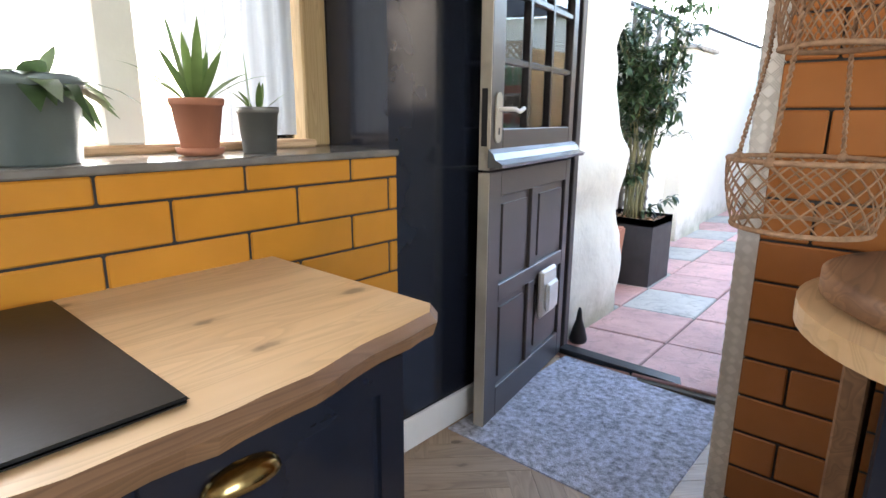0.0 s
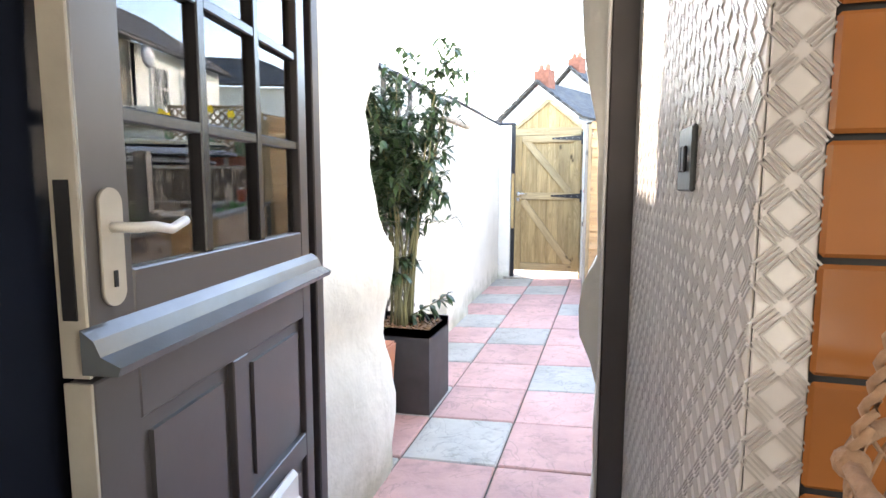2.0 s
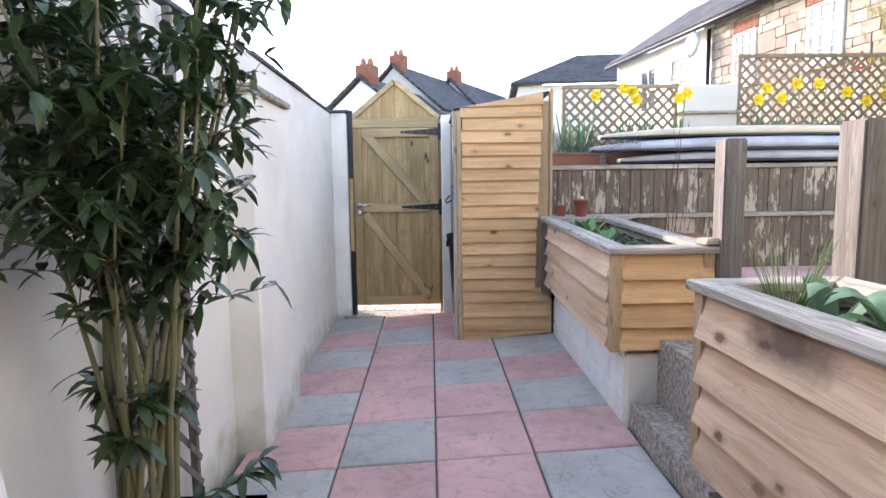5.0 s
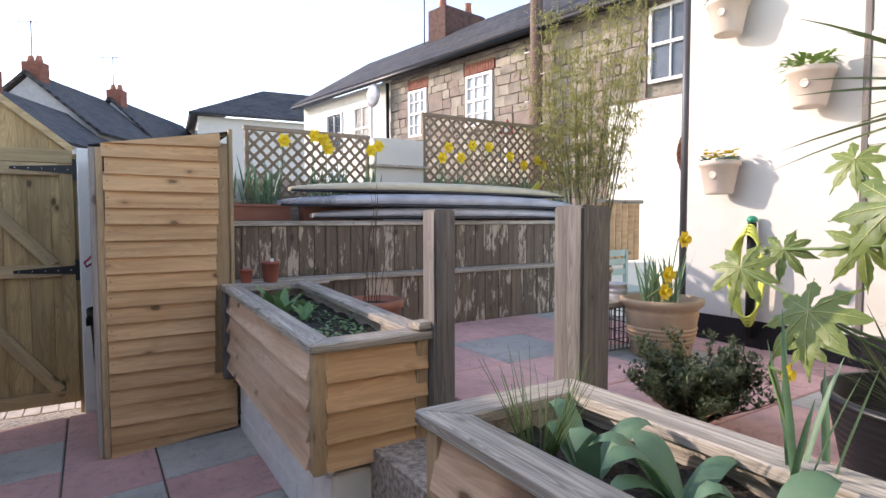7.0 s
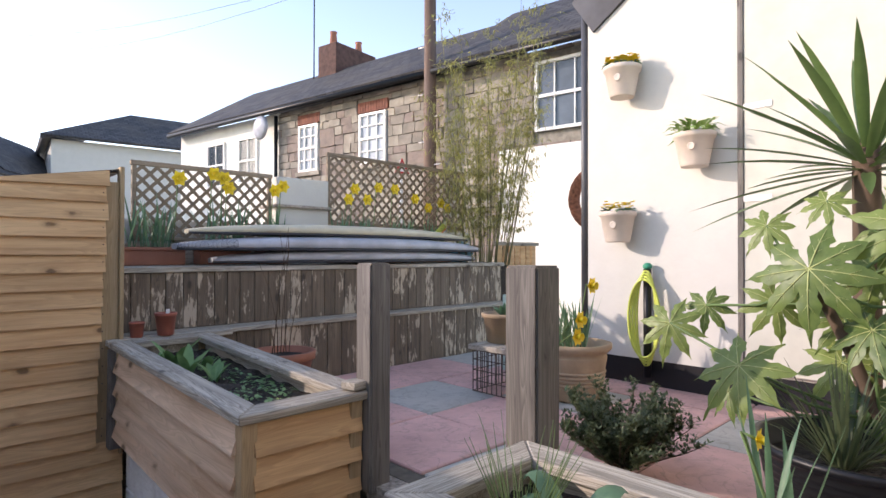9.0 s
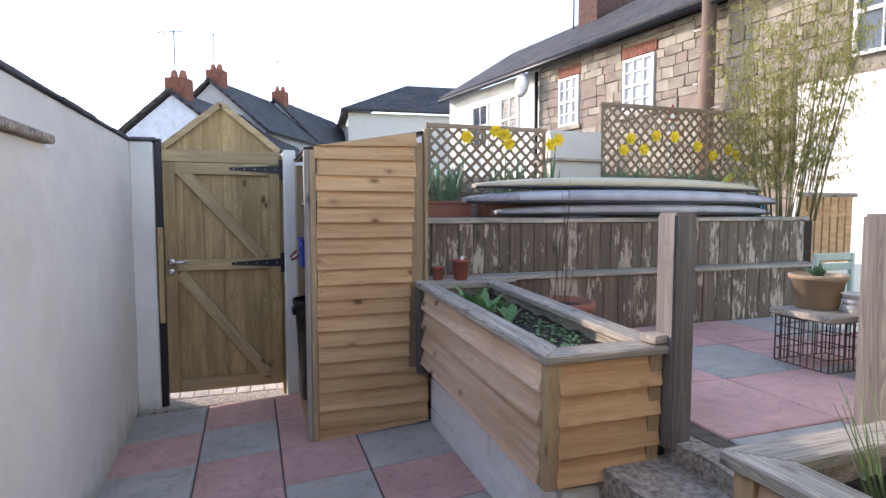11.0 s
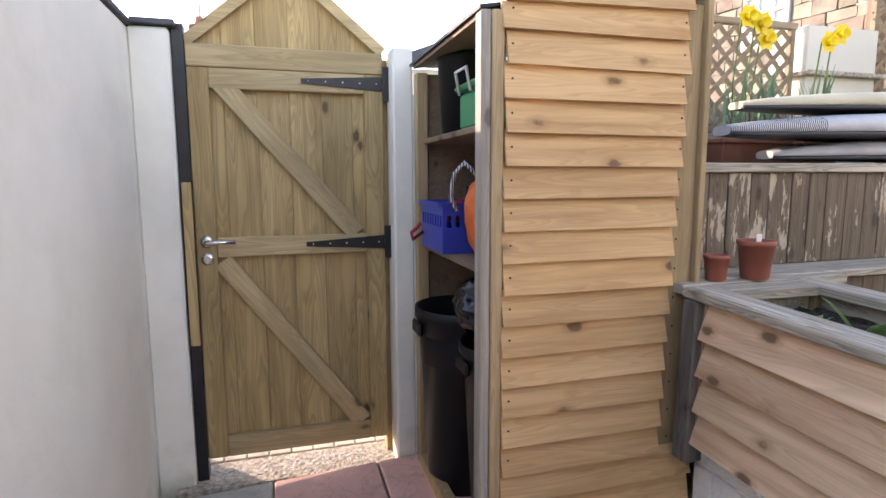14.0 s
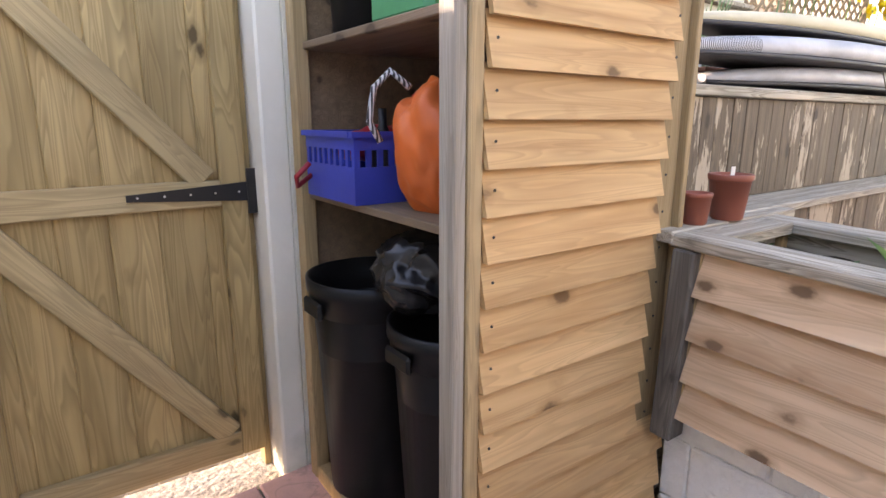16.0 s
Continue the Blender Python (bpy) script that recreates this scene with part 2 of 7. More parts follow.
def roofing(name, axis):
    """Slates laid in courses, broken joint."""
    m, nt, p = shader(name, 0.75)
    p.inputs["Specular IOR Level"].default_value = 0.15
    tc = nt.nodes.new("ShaderNodeTexCoord")
    sp_ = nt.nodes.new("ShaderNodeSeparateXYZ")
    cb_ = nt.nodes.new("ShaderNodeCombineXYZ")
    nt.links.new(tc.outputs["Object"], sp_.inputs[0])
    nt.links.new(sp_.outputs[axis], cb_.inputs[0])
    mu = nt.nodes.new("ShaderNodeMath")
    mu.operation = "MULTIPLY"
    mu.inputs[1].default_value = 1.8
    nt.links.new(sp_.outputs[2], mu.inputs[0])
    nt.links.new(mu.outputs[0], cb_.inputs[1])
    br = node(nt, "ShaderNodeTexBrick", Scale=1.0, Mortar_Size=0.012)
    br.inputs["Color1"].default_value = (0.055, 0.056, 0.06, 1)
    br.inputs["Color2"].default_value = (0.10, 0.098, 0.10, 1)
    br.inputs["Mortar"].default_value = (0.02, 0.02, 0.022, 1)
    br.inputs["Brick Width"].default_value = 0.28
    br.inputs["Row Height"].default_value = 0.19
    nt.links.new(cb_.outputs[0], br.inputs["Vector"])
    f = noise_fac(nt, tc.outputs["Object"], 0.8, 6.0, 0.65)
    c = mixc(nt, ramp(nt, f, [(0.45, (0, 0, 0)), (0.7, (0.6, 0.6, 0.6))]), br.outputs["Color"], (0.12, 0.105, 0.085))
    nt.links.new(c, p.inputs["Base Color"])
    bump(nt, p, br.outputs["Fac"], -0.6, 0.02)
    return m


M_roofx = roofing("slate_courses", 0)
M_roofy = roofing("slate_courses_aside", 1)
M_ledge = plain("polished_slate", (0.17, 0.16, 0.155), 0.18, vary=0.35, scale=9, bumpy=0.1)
M_soil = plain("soil", (0.05, 0.038, 0.028), 0.95, vary=0.6, scale=50, bumpy=1.0, bscale=60, dist=0.02)
M_terra = plain("terracotta", (0.34, 0.135, 0.08), 0.75, vary=0.15)
M_cream = plain("cream_ceramic", (0.62, 0.53, 0.44), 0.6, vary=0.12)
M_sand = plain("sandstone_pot", (0.40, 0.29, 0.18), 0.85, vary=0.25, bumpy=0.4, bscale=30)
M_navy = plain("navy_gloss_paint", (0.013, 0.016, 0.026), 0.16, vary=0.1, bumpy=0.05, bscale=8)
M_doorp = plain("dark_grey_door_paint", (0.080, 0.072, 0.072), 0.32, vary=0.1, bumpy=0.04)
M_barp = plain("black_glazing_bar", (0.020, 0.018, 0.020), 0.25, vary=0.1, bumpy=0)
M_edge = plain("worn_door_edge", (0.40, 0.36, 0.30), 0.6, vary=0.2)
M_tile = plain("mustard_glazed_tile", (0.50, 0.215, 0.03), 0.12, vary=0.14, scale=3, bumpy=0.08, bscale=10)
M_tile2 = plain("burnt_orange_glazed_tile", (0.31, 0.115, 0.035), 0.16, vary=0.2, scale=3, bumpy=0.08, bscale=10)
M_grout = plain("dark_grout", (0.03, 0.028, 0.028), 0.9)
M_wtop = wood("oak_worktop", (0.60, 0.385, 0.20), (0.80, 0.575, 0.34), "y", rough=0.35, grain=9, tint=0.08, lines=1.0)
M_bark = wood("waney_bark_edge", (0.13, 0.06, 0.03), (0.36, 0.20, 0.10), "y", rough=0.6, grain=10)
M_chrome = plain("bright_chrome", (0.70, 0.69, 0.67), 0.22, 0.9, vary=0.05, bumpy=0)
M_steel = plain("brushed_aluminium", (0.70, 0.67, 0.64), 0.5, 0.12, vary=0.1, bumpy=0.05)
M_brass = plain("polished_brass", (0.65, 0.47, 0.20), 0.2, 1.0, vary=0.05, bumpy=0)
M_white = plain("white_gloss_paint", (0.78, 0.77, 0.74), 0.35, vary=0.05)
M_floorw = wood("herringbone_oak", (0.36, 0.25, 0.16), (0.50, 0.37, 0.25), "x", rough=0.45, grain=12, tint=0.1)
M_mat = plain("mottled_grey_blue_carpet", (0.50, 0.52, 0.60), 1.0, vary=0.6, scale=45, bumpy=0.9, bscale=140, dist=0.01)
M_brick = plain("red_brick", (0.22, 0.08, 0.05), 0.85, vary=0.35, scale=10, bumpy=0.4)
M_brickd = plain("sooty_brick", (0.10, 0.052, 0.042), 0.9, vary=0.4, scale=8, bumpy=0.5)
M_glass = glassy("clear_glass")
M_pole = wood("creosoted_pole", (0.10, 0.06, 0.04), (0.24, 0.15, 0.10), "z", knots=False)
M_dglass = plain("dark_window_glass", (0.10, 0.12, 0.14), 0.06, vary=0.3, scale=2, bumpy=0)
M_cglass = plain("curtained_window_glass", (0.42, 0.46, 0.50), 0.08, vary=0.3, scale=2, bumpy=0)
M_stripe, nt, p = shader("striped_webbing", 0.6)
wv_ = node(nt, "ShaderNodeTexWave", Scale=40.0)
nt.links.new(coords(nt), wv_.inputs["Vector"])
nt.links.new(ramp(nt, wv_.outputs["Fac"], [(0.45, (0.03, 0.03, 0.035)), (0.55, (0.6, 0.6, 0.62))]), p.inputs["Base Color"])
M_rope = plain("jute_rope", (0.32, 0.19, 0.115), 0.9, vary=0.3, scale=60, bumpy=0.5, bscale=200)
M_board_c = plain("cream_foam_deck", (0.62, 0.56, 0.40), 0.6)
M_board_g = plain("silver_board_bag", (0.48, 0.49, 0.52), 0.45, vary=0.25, scale=5)
M_board_k = plain("black_board_bag", (0.03, 0.03, 0.035), 0.5, vary=0.3)
M_stem = plain("green_stem", (0.10, 0.17, 0.05), 0.6, bumpy=0)
M_twig = plain("brown_twig", (0.10, 0.065, 0.04), 0.9)
M_leafd = leafy("dark_glossy_leaf", (0.022, 0.045, 0.020), (0.075, 0.13, 0.055), 0.32, 0.22)
M_fats = leafy("fatsia_leaf", (0.06, 0.12, 0.028), (0.21, 0.275, 0.07), 0.45, 0.3)
M_vein = plain("pale_leaf_vein", (0.42, 0.46, 0.18), 0.5, bumpy=0)
M_yuc = leafy("yucca_leaf", (0.05, 0.10, 0.03), (0.12, 0.19, 0.06), 0.4)
M_tul = leafy("tulip_leaf", (0.07, 0.16, 0.08), (0.14, 0.25, 0.14), 0.5)
M_tulg = leafy("young_tulip_leaf", (0.08, 0.20, 0.06), (0.20, 0.34, 0.13), 0.45)
M_bamb = leafy("bamboo_leaf", (0.22, 0.22, 0.06), (0.42, 0.40, 0.14), 0.5, 0.4)
M_bambs = plain("bamboo_cane", (0.16, 0.15, 0.06), 0.5, bumpy=0)
M_daff = plain("daffodil_yellow", (0.85, 0.62, 0.02), 0.5, vary=0.15, bumpy=0)
M_shrub = leafy("grey_green_shrub_leaf", (0.04, 0.07, 0.03), (0.12, 0.15, 0.07), 0.6)


# mesh helpers
def rnd(rng, a, b):
    return a + (b - a) * rng.random()


def box(bm, x0, x1, y0, y1, z0, z1):
    x0, x1 = sorted((x0, x1))
    y0, y1 = sorted((y0, y1))
    z0, z1 = sorted((z0, z1))
    v = [bm.verts.new(c) for c in ((x0, y0, z0), (x1, y0, z0), (x1, y1, z0), (x0, y1, z0), (x0, y0, z1), (x1, y0, z1), (x1, y1, z1), (x0, y1, z1))]
    for f in ((3, 2, 1, 0), (4, 5, 6, 7), (0, 1, 5, 4), (1, 2, 6, 5), (2, 3, 7, 6), (3, 0, 4, 7)):
        bm.faces.new([v[i] for i in f])
    return v


def beam(bm, a, b, w, h, up=(0, 0, 1)):
    """A straight bar from a to b, w wide and h deep."""
    a, b = Vector(a), Vector(b)
    d = (b - a).normalized()
    s = d.cross(Vector(up)).normalized()
    u = s.cross(d)
    v = [bm.verts.new(p + s * i * w / 2 + u * j * h / 2) for p in (a, b) for i, j in ((-1, -1), (1, -1), (1, 1), (-1, 1))]
    for f in ((3, 2, 1, 0), (4, 5, 6, 7), (0, 1, 5, 4), (1, 2, 6, 5), (2, 3, 7, 6), (3, 0, 4, 7)):
        bm.faces.new([v[i] for i in f])


def lathe(bm, profile, n=28, at=(0, 0, 0), cap=True):
    """A turned shape from (radius, height) pairs."""
    rings = [[bm.verts.new((at[0] + r * math.cos(2 * math.pi * i / n), at[1] + r * math.sin(2 * math.pi * i / n), at[2] + z)) for i in range(n)] for r, z in profile]
    for a, b in zip(rings, rings[1:]):
        for i in range(n):
            f = bm.faces.new((a[i], a[(i + 1) % n], b[(i + 1) % n], b[i]))
            f.smooth = True
    if cap:
        bm.faces.new(rings[0][::-1])
        bm.faces.new(rings[-1])


def tube(bm, pts, r, n=6, taper=1.0):
    """A round rod along points."""
    pts = [Vector(p) for p in pts]
    rings = []
    for k, p in enumerate(pts):
        d = (pts[min(k + 1, len(pts) - 1)] - pts[max(k - 1, 0)]).normalized()
        s = d.cross(Vector((0.13, 0.31, 0.94))).normalized()
        u = s.cross(d)
        rr = r * (1 + (taper - 1) * k / max(1, len(pts) - 1))
        rings.append([bm.verts.new(p + (s * math.cos(2 * math.pi * i / n) + u * math.sin(2 * math.pi * i / n)) * rr) for i in range(n)])
    for a, b in zip(rings, rings[1:]):
        for i in range(n):
            bm.faces.new((a[i], a[(i + 1) % n], b[(i + 1) % n], b[i])).smooth = True
    bm.faces.new(rings[0][::-1])
    bm.faces.new(rings[-1])


def bevel(bm, r=0.004, seg=1):
    bmesh.ops.bevel(bm, geom=list(bm.edges), offset=r, segments=seg, affect="EDGES", clamp_overlap=True)


def part(name, bm, material, parent=None, label=""):
    me = bpy.data.meshes.new(name)
    bm.normal_update()
    bm.to_mesh(me)
    bm.free()
    for m in material if isinstance(material, (list, tuple)) else [material]:
        me.materials.append(m)
    ob = new(name, me)
    if parent:
        ob.parent = parent
    return tagged(ob, label)


def thing(name, m, label, category, group=""):
    ob = new(name)
    ob.matrix_basis = m
    return tagged(ob, label, category, group)


def blk(name, material, parent, x0, x1, y0, y1, z0, z1, r=0.004, label=""):
    bm = bmesh.new()
    box(bm, x0, x1, y0, y1, z0, z1)
    if r:
        bevel(bm, r)
    return part(name, bm, material, parent, label)


def structure(name, material, x0, x1, y0, y1, z0, z1, r=0.0, label=""):
    ob = blk(name, material, None, x0, x1, y0, y1, z0, z1, r, label)
    return tagged(ob, kind="structure")


def leaf(bm, at, way, up, length, width, droop=0.25, fold=0.15, seg=3):
    """A pointed leaf, bent along its length, of two halves."""
    at, d, u = Vector(at), Vector(way).normalized(), Vector(up)
    s = d.cross(u)
    if s.length < 1e-3:
        s = d.cross(Vector((1, 0, 0.3)))
    s.normalize()
    u = s.cross(d)
    rows = []
    for k in range(seg + 1):
        q = k / seg
        c = at + d * length * q - Vector((0, 0, 1)) * droop * length * q * q
        w = width / 2 * math.sin(math.pi * min(1, 0.12 + 0.88 * q)) ** 0.8 if k < seg else 0.0005
        rows.append([bm.verts.new(c + s * w + u * fold * w), bm.verts.new(c), bm.verts.new(c - s * w + u * fold * w)])
    for a, b in zip(rows, rows[1:]):
        for i in (0, 1):
            bm.faces.new((a[i], a[i + 1], b[i + 1], b[i])).smooth = True




# ground heights
def zf(x, y):
    return 0.012 + 0.055 * (x + 0.63) + 0.026 * (y - 6.2)


TZ = 0.6
KZ = -0.10

# ---------------------------------------------------------------- structure
ground = new("ground", bpy.data.meshes.new("ground"))
bm = bmesh.new()
bmesh.ops.create_grid(bm, x_segments=2, y_segments=2, size=900)
for v in bm.verts:
    v.co.z = -0.22
bm.to_mesh(ground.data)
bm.free()
ground.data.materials.append(M_gravel)
tagged(ground, "pale gravel ground", kind="structure")

bm = bmesh.new()
vs = [bm.verts.new((x, y, zf(x, y) - d)) for d in (0.25, 0.012) for x, y in ((-1.6, 2.4), (0.36, 2.4), (0.36, 8.07), (-1.6, 8.07))]
for f in ((3, 2, 1, 0), (4, 5, 6, 7), (0, 1, 5, 4), (1, 2, 6, 5), (2, 3, 7, 6), (3, 0, 4, 7)):
    bm.faces.new([vs[i] for i in f])
pave = tagged(part("pavement_alley", bm, M_mortar, None, "dark mortar bed of the alley paving"), kind="structure")
M_stone_sett = plain("pale_sett", (0.44, 0.40, 0.34), 0.85, vary=0.3, scale=8)
lane = structure("pavement_lane", M_gravel, -6, 6, 8.3, 14, -0.2, 0.03, label="pale gravel lane beyond the gate")
sill = structure("pavement_sill", M_peb, -1.5, 0.4, 8.07, 8.30, -0.2, 0.038)

# terrace retaining ground
structure("pavement_terrace_bed", M_mortar, 1.0, 3.3, 2.6, 7.3, -0.1, TZ - 0.03)
structure("pavement_terrace_side", M_peb, 0.5, 1.0, 4.55, 5.45, -0.1, 0.5)

# left wall, with its end pier
structure("wall_alley", M_ren, -1.85, -1.575, 5.47, 8.42, -0.2, 1.985, 0.008, "white rendered garden wall")
structure("wall_alley_near", M_ren, -1.85, -1.64, 3.0, 5.47, -0.2, 1.97, 0.008, "white rendered garden wall")
structure("wall_pier", M_ren, -1.576, -1.425, 8.12, 8.4, -0.2, 1.985, 0.01)
structure("wall_buttress", M_ren, -1.66, -1.485, 5.466, 6.2, -0.2, 1.74, 0.008)
structure("wall_buttress_cap", M_peb, -1.67, -1.455, 5.42, 6.12, 1.742, 1.775, 0.006, "brown stone coping")
rngc = random.Random(8)
cope = thing("wall_coping", pose(0, 0, 0), "thin rough dark slate coping along the garden wall", "coping")
yy = 3.0
while yy < 8.4:
    w = rnd(rngc, 0.25, 0.45)
    blk("coping_slate", M_slate, cope, -1.87, -1.565 + rnd(rngc, -0.008, 0.012) if yy > 5.4 else -1.63 + rnd(rngc, -0.008, 0.012), yy, min(yy + w, 8.42) - 0.004, 1.975 + rnd(rngc, 0.012, 0.016), 2.005 + rnd(rngc, 0, 0.006), 0.003)
    yy += w
blk("coping_slate", M_slate, cope, -1.56, -1.40, 8.10, 8.42, 1.99, 2.012, 0.003)
tagged(cope, kind="structure")
structure("wall_pillar", M_ren, -0.53, -0.44, 8.06, 8.35, -0.2, 1.95, 0.008)

structure("wall_store_back", M_ren, -0.44, 0.40, 8.06, 8.2, -0.2, 1.75)

# low block wall under the planters
low = structure("wall_low", M_base, 0.352, 0.50, 5.51, 7.13, -0.1, 0.485)
low_near = structure("wall_low_near", M_base, 0.352, 0.50, 2.7, 4.5, -0.1, 0.29)
structure("wall_low_return", M_blockw, 0.345, 0.75, 5.45, 5.5, -0.1, 0.42, 0.012)
rngl = random.Random(14)
for wall_, y0_, y1_, z1_ in ((low, 5.50, 7.13, 0.485), (low_near, 2.7, 4.5, 0.29)):
    z, odd = -0.02, 0
    while z < z1_ - 0.02:
        zt_ = min(z + 0.205, z1_)
        y = y0_ - (0.22 if odd else 0.0)
        while y < y1_:
            a_, b_ = max(y, y0_) + 0.003, min(y + 0.44, y1_) - 0.003
            if b_ - a_ > 0.03:
                d_ = rngl.uniform(0.0, 0.004)
                blk("block", M_base, wall_, 0.342 - d_, 0.36, a_, b_, z + 0.003, zt_ - 0.003, 0.006)
            y += 0.44
        z, odd = z + 0.205, 1 - odd


def rough_block(name, x0, x1, y0, y1, z0, z1, amp, edge, bulge):
    """A hand-rendered mass of wall with an uneven, rounded face."""
    bm = bmesh.new()
    box(bm, x0, x1, y0, y1, z0, z1)
    bmesh.ops.subdivide_edges(bm, edges=[e for e in bm.edges if abs(e.verts[0].co.z - e.verts[1].co.z) > 0.1], cuts=40, use_grid_fill=True)
    bmesh.ops.subdivide_edges(bm, edges=[e for e in bm.edges if abs(e.verts[0].co.z - e.verts[1].co.z) < 0.01], cuts=9, use_grid_fill=True)
    for v in bm.verts:
        p = v.co.copy()
        n = noise.noise(Vector((p.x * 2.0, p.y * 2.0, p.z * 2.6 + 5))) + 0.4 * noise.noise(p * 7)
        if edge > 0:
            k = (p.x - x0) / (x1 - x0)
        else:
            k = (x1 - p.x) / (x1 - x0)
        for (za, da), (zb_, db) in zip(bulge, bulge[1:]):
            if za <= p.z <= zb_:
                q = (p.z - za) / (zb_ - za)
                swell = da + (db - da) * (3 * q * q - 2 * q ** 3)
        out = (0.4 * amp * n + swell) * max(0, k) ** 0.5
        far = max(0, (p.y - (y1 - 0.16)) / 0.16)
        v.co.x += edge * (out - 0.09 * far * far)
        v.co.y += amp * 0.5 * n * k
    for f in bm.faces:
        f.smooth = True
    return tagged(part(name, bm, M_cob, None, "thick uneven white rendered stone wall"), kind="structure")


rough_block("wall_house_outer_left", -1.64, -1.10, 2.56, 3.38, -0.2, 2.9, 0.085, 1, ((-0.3, 0.02), (0.43, 0.01), (0.62, -0.02), (0.80, 0.02), (0.90, 0.02), (1.02, -0.03), (1.35, -0.075), (1.58, -0.115), (1.68, -0.05), (1.90, -0.045), (2.2, -0.07), (3.0, -0.07)))
rough_block("wall_house_outer_right", -0.19, 0.5, 2.60, 3.05, -0.2, 2.9, 0.05, -1, ((-0.3, 0.0), (0.65, 0.0), (0.80, 0.05), (0.90, 0.045), (1.02, 0.0), (1.3, 0.015), (1.6, 0.05), (1.9, 0.065), (3.0, 0.065)))
structure("wall_house_outer_far", M_cob, 0.5, 4.0, 2.52, 2.7, -0.2, 2.9)

# kitchen shell
structure("floor", M_mortar, -1.0, 3.2, -2.6, 2.44, KZ - 0.1, KZ - 0.014)
structure("ceiling", M_white, -1.6, 3.3, -2.7, 2.50, 2.25, 2.45)
structure("wall_south", M_white, -1.6, 3.3, -2.8, -2.7, -0.2, 2.25)
# unseen east wall, with an opening added to hold the fill lamp
structure("wall_east_low", M_white, 3.2, 3.3, -2.7, 2.5, -0.2, 0.9)
structure("wall_east_high", M_white, 3.2, 3.3, -2.7, 2.5, 2.1, 2.25)
structure("wall_east_near", M_white, 3.2, 3.3, -2.7, -1.4, 0.9, 2.1)
structure("wall_east_far", M_white, 3.2, 3.3, 0.2, 2.5, 0.9, 2.1)
structure("wall_north_right", M_white, 0.55, 3.2, 2.40, 2.50, -0.2, 2.25)
bm = bmesh.new()
pier = [(-0.026, 1.552), (0.55, 1.552), (0.55, 2.50), (-0.1015, 2.50)]
lo = [bm.verts.new((x, y, -0.2)) for x, y in pier]
hi = [bm.verts.new((x, y, 2.25)) for x, y in pier]
bm.faces.new(lo[::-1])
bm.faces.new(hi)
for i in range(4):
    bm.faces.new((lo[i], lo[(i + 1) % 4], hi[(i + 1) % 4], hi[i]))
tagged(part("wall_pier_kitchen", bm, M_grout), kind="structure")
structure("wall_window_below", M_grout, -1.45, -0.966, -2.7, 1.20, -0.2, 1.0)
structure("wall_window_above", M_navy, -1.45, -0.966, -2.7, 1.20, 1.95, 2.25)
structure("wall_window_left", M_navy, -1.45, -0.966, -2.7, -0.6, 1.0, 1.95)
structure("wall_west", M_navy, -1.6, -1.0, 1.20, 2.02, -0.2, 2.25)
structure("wall_west_recess", M_navy, -1.6, -1.085, 2.02, 2.50, -0.2, 2.25)
structure("door_head", M_navy, -1.0, -0.1, 2.505, 2.60, 1.93, 2.9)
structure("ledge", M_ledge, -1.40, -0.955, -0.6, 1.205, 1.0, 1.02, 0.004, "dark slate window ledge")
structure("baseboard", M_white, -1.0, -0.985, 1.21, 2.015, KZ, KZ + 0.13, 0.004, "white skirting board")

# door frame
frame_d = thing("door_frame", pose(0, 0, 0), "grey painted wooden back door frame around the open doorway", "door frame")
blk("jamb", M_doorp, frame_d, -0.175, -0.10, 2.505, 2.58, KZ, 1.93, 0.004)
blk("jamb", M_doorp, frame_d, -1.12, -1.035, 2.505, 2.55, KZ, 1.93, 0.004)
blk("threshold", M_black, frame_d, -1.03, -0.175, 2.44, 2.52, KZ, KZ + 0.03, 0.004, "worn dark threshold bar")
tagged(frame_d, kind="structure")


